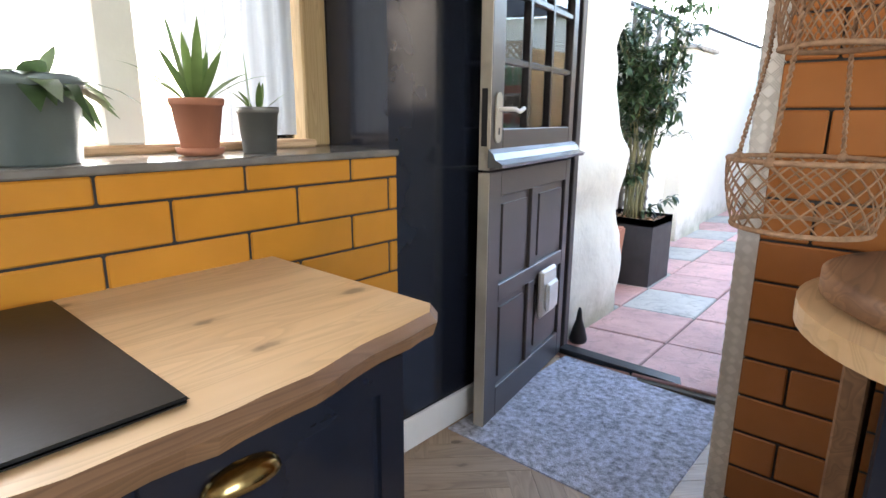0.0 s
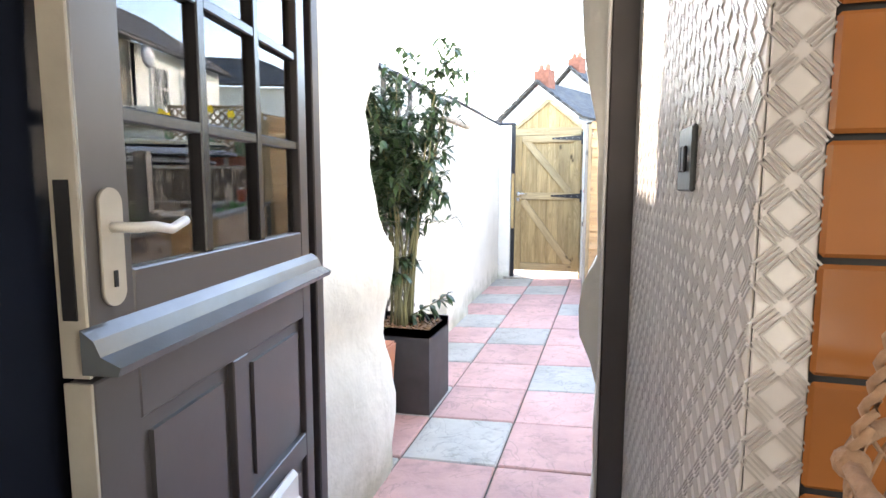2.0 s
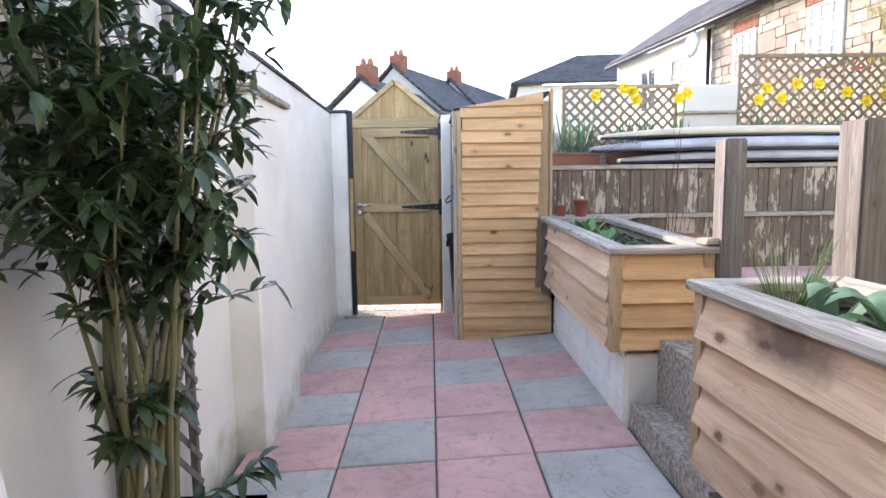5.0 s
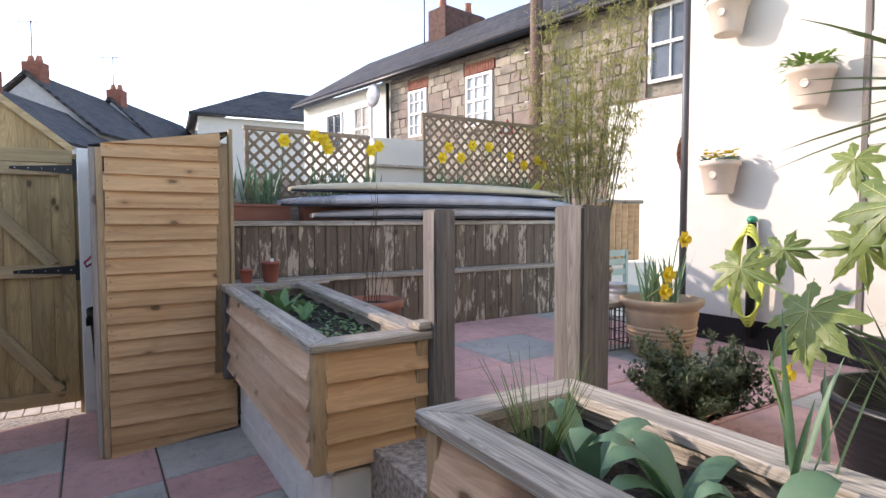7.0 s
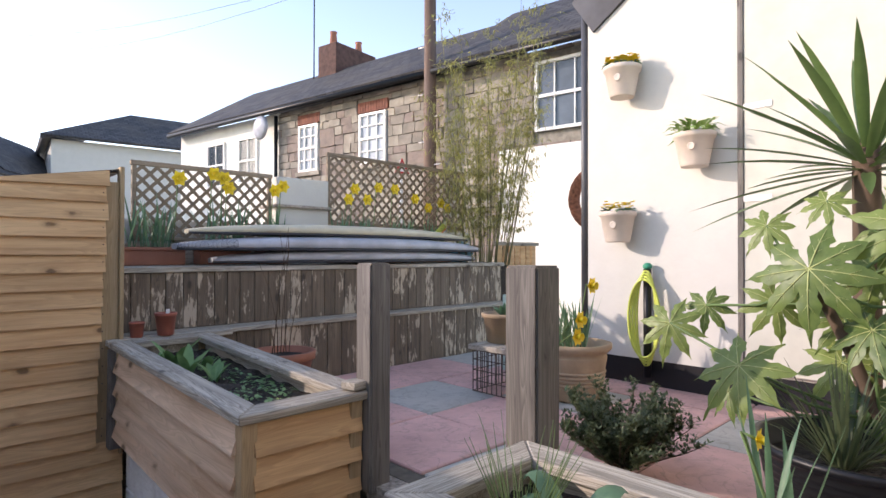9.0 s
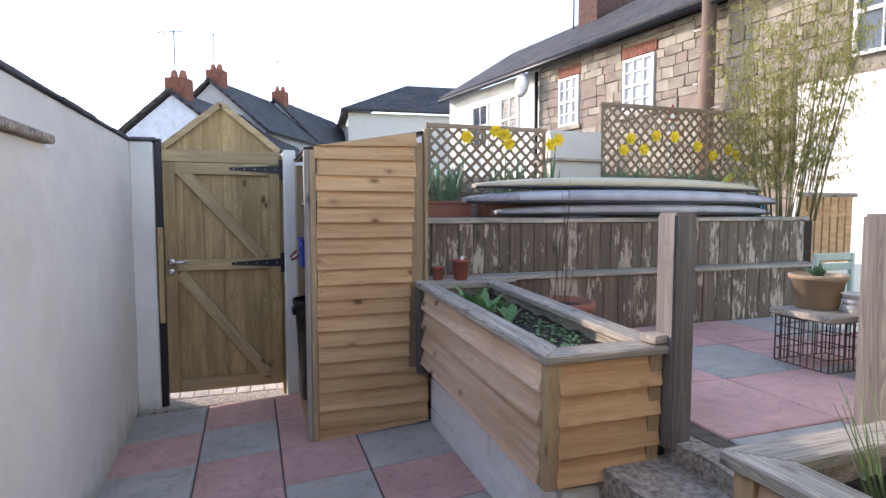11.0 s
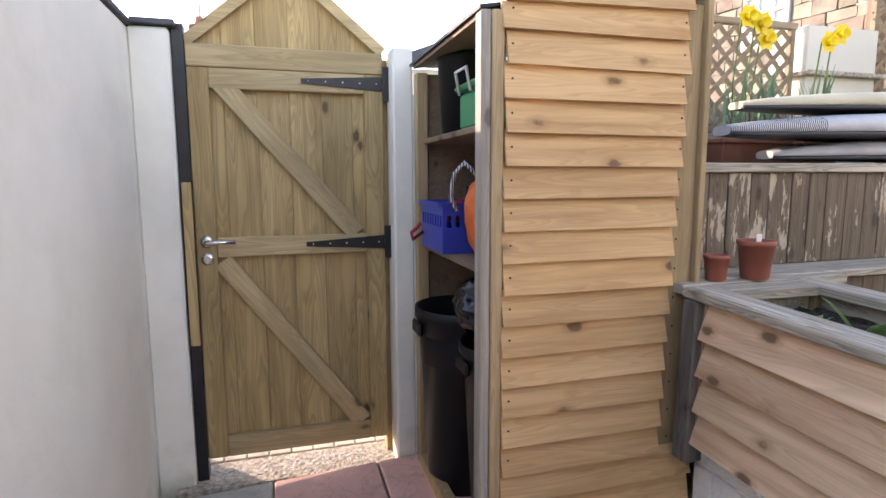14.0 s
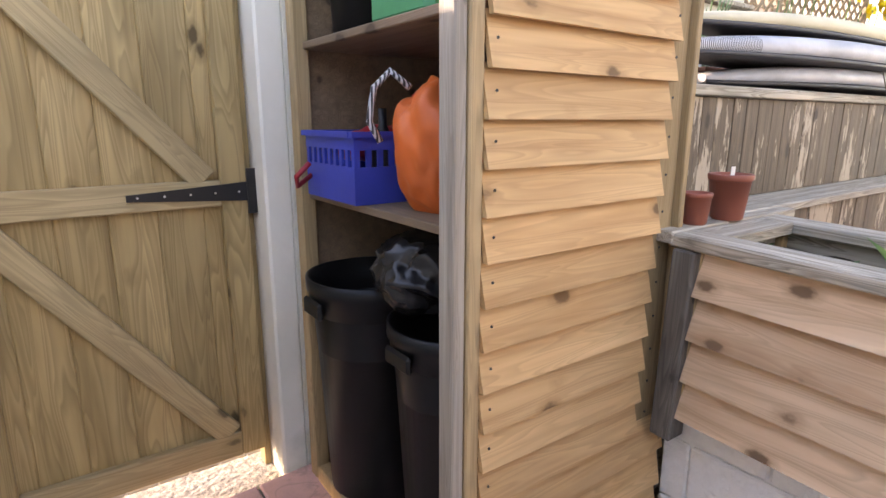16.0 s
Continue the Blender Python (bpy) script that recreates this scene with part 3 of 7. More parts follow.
# ---------------------------------------------------------------- back door
def stable_door():
    """Leaf built from the hinge (0) to the free edge (w) along x, facing -y."""
    d = thing("door_back", pose(-1.02, 2.44, KZ + 0.01, 0, 0, 0), "open dark grey stable door with glazed top half and cat flap", "door")
    w, h, th, mid = 0.88, 2.0, 0.044, 1.02
    ang = math.degrees(math.atan2(1.55 - 2.44, -0.865 + 1.02))
    d.matrix_basis = pose(-1.02, 2.44, KZ + 0.01, 0, 0, ang)
    st = 0.10
    sh = 0.06
    for n, x0, x1 in (("stile", 0, sh), ("stile", w - st, w)):
        blk(n, M_doorp, d, x0, x1, -th, 0, 0, mid - 0.004, 0.003)
        blk(n, M_doorp, d, x0, x1, -th, 0, mid + 0.004, h, 0.003)
    for z0, z1 in ((0, 0.13), (0.50, 0.57), (mid - 0.10, mid - 0.004), (mid + 0.004, mid + 0.15), (h - 0.10, h)):
        blk("rail", M_doorp, d, sh, w - st, -th, 0, z0, z1, 0.003)
    mx = w / 2
    for z0, z1 in ((0.13, 0.50), (0.57, mid - 0.10)):
        blk("muntin", M_doorp, d, mx - 0.035, mx + 0.035, -th, 0, z0, z1, 0.003)
        for a, b in ((sh, mx - 0.035), (mx + 0.035, w - st)):
            bm = bmesh.new()
            box(bm, a, b, -th + 0.016, -0.016, z0, z1)
            box(bm, a + 0.035, b - 0.035, -th + 0.006, -0.006, z0 + 0.035, z1 - 0.035)
            part("panel", bm, M_doorp, d)
    # glazing bars, 3 by 3
    g0, g1 = mid + 0.15, h - 0.10
    for k in (1, 2):
        x = sh + (w - st - sh) * k / 3
        blk("glazing_bar", M_barp, d, x - 0.014, x + 0.014, -th + 0.004, -0.004, g0, g1, 0.003)
        z = g0 + (g1 - g0) * k / 3
        for j in range(3):
            xa = sh + (w - st - sh) * j / 3 + (0.012 if j else 0)
            xb = sh + (w - st - sh) * (j + 1) / 3 - (0.012 if j < 2 else 0)
            blk("glazing_bar", M_barp, d, xa, xb, -th + 0.005, -0.005, z - 0.012, z + 0.012, 0.003)
    for i in range(3):
        for j in range(3):
            xa, xb = sh + (w - st - sh) * i / 3, sh + (w - st - sh) * (i + 1) / 3
            za, zb = g0 + (g1 - g0) * j / 3, g0 + (g1 - g0) * (j + 1) / 3
            p = blk("pane", M_glass, d, xa, xb, -0.024, -0.020, za, zb, 0)
            p.visible_shadow = False
    blk("edge_strip", M_edge, d, w, w + 0.006, -th, 0, 0, mid - 0.004, 0.001, "worn unpainted edge of the door")
    blk("edge_strip", M_edge, d, w, w + 0.006, -th, 0, mid + 0.004, h, 0.001, "worn unpainted edge of the door")
    return d


door = stable_door()
bm = bmesh.new()
vs = []
for x in (-0.02, 0.90):
    vs.append([bm.verts.new((x, y, z)) for y, z in ((0.0, 1.035), (0.055, 1.035), (0.06, 1.048), (0.03, 1.062), (0.02, 1.085), (0.0, 1.10))])
for i in range(6):
    bm.faces.new((vs[0][i], vs[0][(i + 1) % 6], vs[1][(i + 1) % 6], vs[1][i]))
bm.faces.new(vs[0][::-1])
bm.faces.new(vs[1])
part("weather_bar", bm, plain("glossy_grey_bar", (0.10, 0.11, 0.12), 0.2), door, "glossy moulded weather bar")
flap = blk("cat_flap", M_white, door, 0.19, 0.37, 0.0, 0.028, 0.30, 0.53, 0.012, "white plastic cat flap")
blk("cat_flap_tunnel", M_white, flap, 0.215, 0.345, 0.028, 0.05, 0.33, 0.47, 0.012)
hx, hz = 0.83, 1.21
bm = bmesh.new()
lathe(bm, [(0.024, 0), (0.024, 0.006)], 24)
for v in bm.verts:
    x, y, z = v.co
    v.co = Vector((x + hx, 0.001 + z, y * 1.0 + (hz + 0.065 if y > 0 else hz - 0.065)))
part("lock_plate", bm, M_edge, door, "worn oval lock plate")
bm = bmesh.new()
tube(bm, [(hx, 0, hz + 0.03), (hx, 0.05, hz + 0.03), (hx - 0.03, 0.055, hz + 0.03), (hx - 0.08, 0.05, hz + 0.022), (hx - 0.12, 0.05, hz + 0.034)], 0.008, 10)
part("door_handle", bm, M_steel, door, "curved metal lever handle")
blk("keyhole", M_black, door, hx - 0.004, hx + 0.004, 0.007, 0.009, hz - 0.06, hz - 0.035, 0)
blk("lock_case", M_black, door, 0.886, 0.889, -0.034, -0.012, hz - 0.10, hz + 0.10, 0)

# ---------------------------------------------------------------- kitchen tiles and joinery


def window_kitchen():
    w = thing("window_kitchen", pose(0, 0, 0), "cream painted kitchen window in a deep oak-lined recess", "window")
    blk("frame_post", M_cladz, w, -1.42, -1.30, 1.10, 1.20, 1.02, 1.95, 0.006, "oak window lining")
    blk("frame_sill", M_clady, w, -1.42, -1.24, -0.5, 1.10, 1.021, 1.045, 0.006, "oak window board")
    blk("frame_head", M_clady, w, -1.42, -1.30, -0.5, 1.10, 1.90, 1.95, 0.006)
    blk("mullion", M_white, w, -1.36, -1.25, 0.46, 0.56, 1.045, 1.90, 0.006, "cream mullion")
    blk("mullion", M_white, w, -1.36, -1.25, -0.30, -0.20, 1.045, 1.90, 0.006, "cream mullion")
    for a, b in ((0.56, 1.10), (-0.20, 0.46)):
        p = blk("pane", M_glass, w, -1.37, -1.366, a, b, 1.045, 1.90, 0)
        p.visible_shadow = False
    tagged(w, kind="structure")


window_kitchen()
m_net, nt, p = shader("net_curtain", 0.9)
p.inputs["Base Color"].default_value = (0.50, 0.52, 0.56, 1)
tr = nt.nodes.new("ShaderNodeBsdfTranslucent")
tr.inputs[0].default_value = (0.20, 0.22, 0.25, 1)
mx = nt.nodes.new("ShaderNodeMixShader")
mx.inputs[0].default_value = 0.5
nt.links.new(p.outputs[0], mx.inputs[1])
nt.links.new(tr.outputs[0], mx.inputs[2])
nt.links.new(mx.outputs[0], nt.nodes["Material Output"].inputs[0])
net = thing("net_curtain", pose(-1.33, 0.70, 1.06), "sheer white net curtain at the kitchen window", "curtain")
bm = bmesh.new()
g = [[bm.verts.new((0.012 * math.sin(i * 0.9) + 0.004, i * 0.37 / 44, j * 0.8 / 8)) for i in range(45)] for j in range(9)]
for j in range(8):
    for i in range(44):
        bm.faces.new((g[j][i], g[j][i + 1], g[j + 1][i + 1], g[j + 1][i])).smooth = True
part("cloth", bm, m_net, net)

base_unit = thing("base_cabinet", pose(-0.66, 0.0, KZ), "navy blue base cabinet with brass cup handle under the oak worktop", "cabinet")
blk("body", M_navy, base_unit, -0.30, 0.265, -2.0, 0.66, 0.0, 0.80, 0.004)
for a, b in ((0.16, 0.64), (-0.36, 0.14), (-0.90, -0.38)):
    bm = bmesh.new()
    box(bm, 0.267, 0.275, a + 0.05, b - 0.05, 0.15, 0.72)
    box(bm, 0.267, 0.287, a, a + 0.06, 0.10, 0.78)
    box(bm, 0.267, 0.287, b - 0.06, b, 0.10, 0.78)
    box(bm, 0.267, 0.287, a + 0.06, b - 0.06, 0.72, 0.78)
    box(bm, 0.267, 0.287, a + 0.06, b - 0.06, 0.10, 0.16)
    dd = part("door", bm, M_navy, base_unit)
    bm = bmesh.new()
    bmesh.ops.create_uvsphere(bm, u_segments=20, v_segments=12, radius=0.05)
    bmesh.ops.bisect_plane(bm, geom=list(bm.verts) + list(bm.edges) + list(bm.faces), plane_co=(0, 0, 0), plane_no=(0, 0, 1), clear_inner=True)
    for v in bm.verts:
        v.co = Vector((0.287 + abs(v.co.x) * 0.7, (a + b) / 2 - 0.10 + v.co.y * 1.3, 0.69 + v.co.z * 0.7))
    for f in bm.faces:
        f.smooth = True
    part("cup_handle", bm, M_brass, dd, "polished brass cup handle")

# worktop with a live edge
wt = thing("worktop", pose(0, 0, 0), "live-edge oak worktop with dark waney front edge", "worktop")
bm = bmesh.new()
n = 70
rings = []
for i in range(n + 1):
    y = -2.0 + (2.73) * i / n
    e = -0.30 + 0.035 * math.sin(y * 5.2 + 0.6) + 0.012 * noise.noise(Vector((y * 9, 0, 0))) - (0.03 if i == n else 0)
    rings.append([bm.verts.new(c) for c in ((-0.965, y, 0.712), (-0.965, y, 0.757), (e - 0.02, y, 0.757), (e, y, 0.742), (e + 0.008 * noise.noise(Vector((y * 20, 3, 0))) - 0.012, y, 0.712))])
for a, b in zip(rings, rings[1:]):
    for i in range(5):
        f = bm.faces.new((a[i], b[i], b[(i + 1) % 5], a[(i + 1) % 5]))
        f.material_index = 1 if i in (2, 3) else 0
bm.faces.new(rings[0])
bm.faces.new(rings[-1][::-1])
part("slab", bm, [M_wtop, M_bark], wt)
bm = bmesh.new()
box(bm, -0.925, -0.340, -0.9, 0.225, 0.758, 0.768)
bevel(bm, 0.006, 2)
sink = thing("sink", pose(0, 0, 0), "black composite sink drainer set in the oak worktop", "sink")
part("drainer", bm, M_plast, sink)
for k in range(5):
    blk("groove", M_black, sink, -0.85 + k * 0.06, -0.842 + k * 0.06, -0.35, 0.05, 0.768, 0.7695, 0)

# thresholds of the room: mat and floor
mat = thing("door_mat", pose(-0.62, 2.0, KZ), "mottled grey-blue carpet mat at the back door", "mat")
blk("carpet", M_mat, mat, -0.36, 0.46, -0.52, 0.43, -0.013, 0.004, 0.003)


def pot(name, at, r0, r1, h, mat_, label, rim=0.15, group=""):
    o = thing(name, pose(*at), label, "flower pot", group)
    bm = bmesh.new()
    lathe(bm, [(r0 * 0.9, 0), (r0, 0.004), (r1 * 0.93, h * (1 - rim)), (r1 * 0.94, h * (1 - rim)), (r1, h * (1 - rim) + 0.004), (r1 * 1.02, h - 0.004), (r1 * 0.99, h), (r1 * 0.88, h), (r1 * 0.85, h * 0.86)], 28)
    part("pot", bm, mat_, o)
    bm = bmesh.new()
    lathe(bm, [(r1 * 0.84, h * 0.80), (r1 * 0.85, h * 0.865)], 20)
    part("soil", bm, M_soil, o)
    return o


def spray(parent, name, base, n, length, width, mat_, rng, spread=0.8, droop=0.5, fold=0.2, up=1.0):
    bm = bmesh.new()
    for i in range(n):
        a = rng.random() * 2 * math.pi
        s = spread * rng.random()
        leaf(bm, (base[0] + 0.02 * math.cos(a), base[1] + 0.02 * math.sin(a), base[2]), (math.cos(a) * s, math.sin(a) * s, up), (-math.cos(a), -math.sin(a), 0.3), length * rnd(rng, 0.6, 1.1), width, droop * rng.random(), fold, 4)
    return part(name, bm, mat_, parent)


rng = random.Random(5)
sauc = thing("saucer", pose(-1.10, 0.63, 1.021), "small terracotta saucer under the aloe pot", "saucer")
bm = bmesh.new()
lathe(bm, [(0.044, 0), (0.056, 0.004), (0.060, 0.02), (0.055, 0.02), (0.050, 0.008)], 28)
part("dish", bm, M_terra, sauc)
p1 = pot("plant_pot", (-1.10, 0.63, 1.029), 0.045, 0.066, 0.135, M_terra, "small terracotta pot with a spiky aloe on the window ledge")
spray(p1, "leaves", (0, 0, 0.12), 14, 0.24, 0.026, M_yuc, rng, 1.3, 0.3)
p2 = pot("plant_pot", (-1.10, 0.80, 1.02), 0.045, 0.058, 0.125, plain("galvanised_steel", (0.22, 0.23, 0.23), 0.45, 0.7), "small galvanised pot with a seedling on the window ledge")
spray(p2, "leaves", (0, 0, 0.115), 6, 0.15, 0.016, M_yuc, rng, 1.0, 0.3)
p3 = pot("plant_pot", (-1.07, 0.27, 1.02), 0.08, 0.10, 0.18, plain("dull_zinc", (0.20, 0.25, 0.26), 0.5, 0.6), "dull zinc pot with a trailing leafy plant on the window ledge")
spray(p3, "leaves", (0, 0, 0.15), 26, 0.20, 0.05, M_leafd, rng, 1.8, 1.2, 0.1, 0.7)

# right-hand pier: chequer plate and hanging baskets
SPLAY = 4.6
plate = thing("chequer_plate", pose(-0.031, 1.545, 0, 0, 0, SPLAY), "bright aluminium chequer plate lining the splayed doorway reveal", "wall panel")
blk("sheet", M_steel, plate, 0, 0.003, 0, 0.956, KZ, 2.25, 0.001)
blk("sheet", M_steel, plate, 0.003, 0.052, -0.003, 0.0, KZ, 2.25, 0.001)
bm = bmesh.new()
step_ = 0.0285


def tread(u, z, s, face):
    """Four short raised bars side by side, turned one way or the other."""
    for q in (-1.5, -0.5, 0.5, 1.5):
        o = 0.0034 * q
        h = 0.0094
        a, b = (u - h + o, z - s * (h + o)), (u + h + o, z + s * (h - o))
        if face == "x":
            beam(bm, (-0.0004, a[0], a[1]), (-0.0004, b[0], b[1]), 0.0022, 0.0034, (1, 0, 0))
        else:
            beam(bm, (a[0], -0.0034, a[1]), (b[0], -0.0034, b[1]), 0.0022, 0.0032, (0, 1, 0))


for i in range(33):
    for j in range(82):
        tread(0.015 + i * step_, KZ + 0.02 + j * step_, 1 if (i + j) % 2 else -1, "x")
for i in range(2):
    for j in range(82):
        tread(0.013 + i * step_, KZ + 0.02 + j * step_, 1 if (i + j) % 2 else -1, "y")
# bars coloured darker than the sheet: the shading of their relief is painted in
tagged(part("chequer_pattern", bm, plain("shaded_tread_bar", (0.50, 0.475, 0.45), 0.4, 0.25, bumpy=0), plate, "raised bars of the chequer plate"), kind="stuff")
sw = thing("light_switch", pose(-0.0555, 1.83, 1.25, 0, 0, SPLAY), "dark metal light switch on the chequer plate", "light switch")
M_gun = plain("gunmetal", (0.09, 0.10, 0.10), 0.35, 0.6)
blk("plate", M_gun, sw, -0.008, 0, -0.045, 0.045, -0.045, 0.045, 0.003)
for y in (-0.011, 0.011):
    blk("rocker", M_black, sw, -0.013, -0.008, y - 0.009, y + 0.009, -0.018, 0.018, 0.002)
for y in (-0.033, 0.033):
    blk("screw", M_chrome, sw, -0.010, -0.008, y - 0.003, y + 0.003, -0.003, 0.003, 0)
sk = thing("wall_socket", pose(0.42, 1.545, 1.12), "black double wall socket on orange tiles", "socket")
blk("plate", M_black, sk, -0.07, 0.08, -0.012, 0, -0.05, 0.05, 0.004)


def basket(at, r, h, label):
    b = thing("hanging_basket", pose(*at), label, "hanging basket", "hanging baskets")
    for z, rr in ((h, r), (0.0, r * 0.86)):
        bm = bmesh.new()
        tube(bm, [(rr * math.cos(a * math.pi / 16), rr * math.sin(a * math.pi / 16), z) for a in range(33)], 0.006, 6)
        part("rim", bm, M_rope, b, "cane rim")
    bm = bmesh.new()
    for i in range(22):
        for s in (1, -1):
            pts = []
            for k in range(9):
                q = k / 8
                a = 2 * math.pi * (i / 22 + s * q * 0.16)
                rr = r * (0.86 + 0.14 * q) * (1 + 0.05 * math.sin(q * 3))
                pts.append((rr * math.cos(a), rr * math.sin(a), h * q))
            tube(bm, pts, 0.0022, 4)
    tagged(part("netting", bm, M_rope, b, "knotted jute netting"), kind="stuff")
    return b


b1 = basket((0.135, 1.32, 0.90), 0.15, 0.14, "lower jute net hanging basket with a cane rim")
b2 = basket((0.145, 1.32, 1.26), 0.105, 0.16, "upper jute net hanging basket with a braided base")
for i in range(4):
    bm = bmesh.new()
    a = math.pi / 4 + i * math.pi / 2 + 0.5
    knots_ = [Vector((0.15 * math.cos(a), 0.15 * math.sin(a), 0.14)), Vector((0.11 * math.cos(a), 0.11 * math.sin(a), 0.36)), Vector((0.105 * math.cos(a), 0.105 * math.sin(a), 0.52)), Vector((0.02 * math.cos(a), 0.02 * math.sin(a), 1.30))]
    for strand in (0, math.pi):
        pts = []
        for k, (p_, q_) in enumerate(zip(knots_, knots_[1:])):
            m = max(4, int((q_ - p_).length / 0.006))
            for j in range(m):
                c_ = p_.lerp(q_, j / m)
                w_ = c_.z * 210 + strand
                pts.append(c_ + Vector((0.0034 * math.cos(w_), 0.0034 * math.sin(w_), 0)))
        tube(bm, pts, 0.0030, 5)
    bmesh.ops.create_icosphere(bm, subdivisions=2, radius=0.011, matrix=Matrix.Translation(knots_[0]))
    part("cord", bm, M_rope, b1, "twisted jute cord")
bar = thing("breakfast_bar", pose(0, 0, KZ), "rounded oak breakfast bar on a dark base", "worktop")
bm = bmesh.new()
out = [(1.7, 1.54), (0.24, 1.54)] + [(0.50 - 0.33 * math.cos(radians(a)), 1.20 - 0.36 * math.sin(radians(a))) for a in range(-50, 91, 7)] + [(1.7, 0.83)]
lo = [bm.verts.new((x, y, 0.86)) for x, y in out]
hi = [bm.verts.new((x, y, 0.90)) for x, y in out]
bm.faces.new(lo)
bm.faces.new(hi[::-1])
for i in range(len(out)):
    bm.faces.new((lo[i], lo[(i + 1) % len(out)], hi[(i + 1) % len(out)], hi[i]))
bmesh.ops.recalc_face_normals(bm, faces=bm.faces)
part("top", bm, M_wtop, bar)
blk("leg", M_bark, bar, 0.27, 0.31, 1.05, 1.50, 0, 0.86, 0.004, "dark wooden leg panel")
blk("base", M_navy, bar, 0.33, 1.6, 1.0, 1.53, 0, 0.86, 0.006)
bm = bmesh.new()
lathe(bm, [(0.285, 0), (0.30, 0.008), (0.30, 0.046), (0.29, 0.052)], 56)
brd = thing("chopping_board", pose(0.50, 1.225, KZ + 0.902), "round reddish-brown wooden board on the breakfast bar", "chopping board")
part("board", bm, M_bark, brd)

# ---------------------------------------------------------------- garden gate
def garden_gate():
    g = thing("garden_gate", pose(-1.375, 8.20, 0.07), "pitched-top ledged and braced pine garden gate with black strap hinges", "gate")
    w, zt = 0.82, 1.87
    apex = 2.21
    lw, rw = 0.085, 0.085
    nb = 6
    for i in range(nb):
        a, b = w * i / nb, w * (i + 1) / nb
        bm = bmesh.new()
        top = [apex - 0.02 - (apex - zt - 0.02) * abs(x - w / 2) / (w / 2) for x in (a, b)]
        v = box(bm, a, b, 0.0, 0.018, 0.06, 1)
        for q in v:
            if q.co.z > 0.9:
                q.co.z = top[0] if q.co.x < (a + b) / 2 else top[1]
        bevel(bm, 0.004)
        box(bm, a - 0.004, b + 0.004, 0.006, 0.016, 0.065, min(top) - 0.02)
        part("board", bm, M_gate, g)
    for a, b in ((0, lw), (w - rw, w)):
        blk("stile", M_gate, g, a, b, -0.034, -0.001, 0.06, zt - 0.095, 0.004)
    for z0, z1 in ((0.06, 0.155), (0.975, 1.06), (1.69, 1.775)):
        blk("ledge", M_gatex, g, lw, w - rw, -0.034, -0.001, z0, z1, 0.004)
    blk("ledge", M_gatex, g, 0, w, -0.036, -0.001, zt - 0.093, zt, 0.004)
    for (xa, za), (xb, zb) in (((0.11, 1.77), (w - 0.13, 1.03)), ((0.10, 0.99), (w - 0.12, 0.12))):
        bm = bmesh.new()
        L_ = math.hypot(xb - xa, zb - za + 0.06)
        box(bm, -L_ / 2, L_ / 2, -0.016, 0.016, -0.0425, 0.0425)
        bevel(bm, 0.004)
        br = part("brace", bm, M_gatex, g)
        br.location = ((xa + xb) / 2, -0.017, (za + zb) / 2)
        br.rotation_euler.y = math.atan2(za - zb - 0.06, xb - xa)
    for s in (0, 1):
        bm = bmesh.new()
        beam(bm, (w * s, -0.016, zt + 0.005), (w / 2, -0.016, apex + 0.005), 0.045, 0.034, (0, 1, 0))
        part("top_rail", bm, M_gatex, g)
    for z in (1.735, 1.02):
        bm = bmesh.new()
        v = [bm.verts.new(c) for c in ((w - 0.36, -0.038, z - 0.010), (w + 0.005, -0.038, z - 0.032), (w + 0.005, -0.038, z + 0.032), (w - 0.36, -0.038, z + 0.010))]
        f = bm.faces.new(v)
        r = bmesh.ops.extrude_face_region(bm, geom=[f])
        for q in r["geom"]:
            if isinstance(q, bmesh.types.BMVert):
                q.co.y -= 0.004
        box(bm, w - 0.004, w + 0.03, -0.048, -0.036, z - 0.075, z + 0.075)
        bmesh.ops.recalc_face_normals(bm, faces=bm.faces)
        h = part("strap_hinge", bm, M_black, g, "black steel strap hinge")
        for k in range(5):
            bm = bmesh.new()
            lathe(bm, [(0.0038, 0), (0.003, 0.003)], 8, (w - 0.33 + k * 0.075, 0, 0))
            for v in bm.verts:
                v.co = Vector((v.co.x, -0.042 - v.co.z, z + v.co.y))
            part("screw", bm, M_steel, h)
    bm = bmesh.new()
    for dz in (0, -0.075):
        lathe(bm, [(0.026, 0), (0.026, 0.006), (0.012, 0.008)], 20, (0, 0, 0))
        for v in bm.verts:
            if v.co.y < 0.5 and not v.tag:
                v.co = Vector((v.co.x + 0.045, -0.036 - v.co.z, v.co.y + 1.045 + dz))
                v.tag = True
    part("rose", bm, M_chrome, g, "round brushed steel rose")
    bm = bmesh.new()
    tube(bm, [(0.045, -0.04, 1.045), (0.045, -0.085, 1.045), (0.06, -0.09, 1.045), (0.165, -0.09, 1.045)], 0.009, 10)
    part("lever", bm, M_chrome, g, "brushed steel lever handle")
    return g


gate = garden_gate()
gp = thing("gate_post", pose(-1.425, 8.16, 0.02), "black painted post and wooden stop beside the garden gate", "gate post")
blk("post", M_black, gp, 0.003, 0.049, -0.005, 0.06, 0, 1.99, 0.002)
blk("stop", M_gate, gp, 0.012, 0.05, -0.036, -0.021, 0.65, 1.35, 0.003)
gq = thing("gate_post", pose(-0.555, 8.20, 0.02), "pine hanging post of the garden gate", "gate post")
blk("post", M_gate, gq, 0.0, 0.024, 0, 0.06, 0, 1.9, 0.002)


for row_ in range(2):
    for k in range(9):
        o = blk("paving_brick", M_stone_sett, lane, -1.43 + k * 0.105 + row_ * 0.03, -1.332 + k * 0.105 + row_ * 0.03, 8.31 + row_ * 0.205, 8.51 + row_ * 0.205, 0.025, 0.042, 0.004)

# ---------------------------------------------------------------- bin store
rngb = random.Random(17)


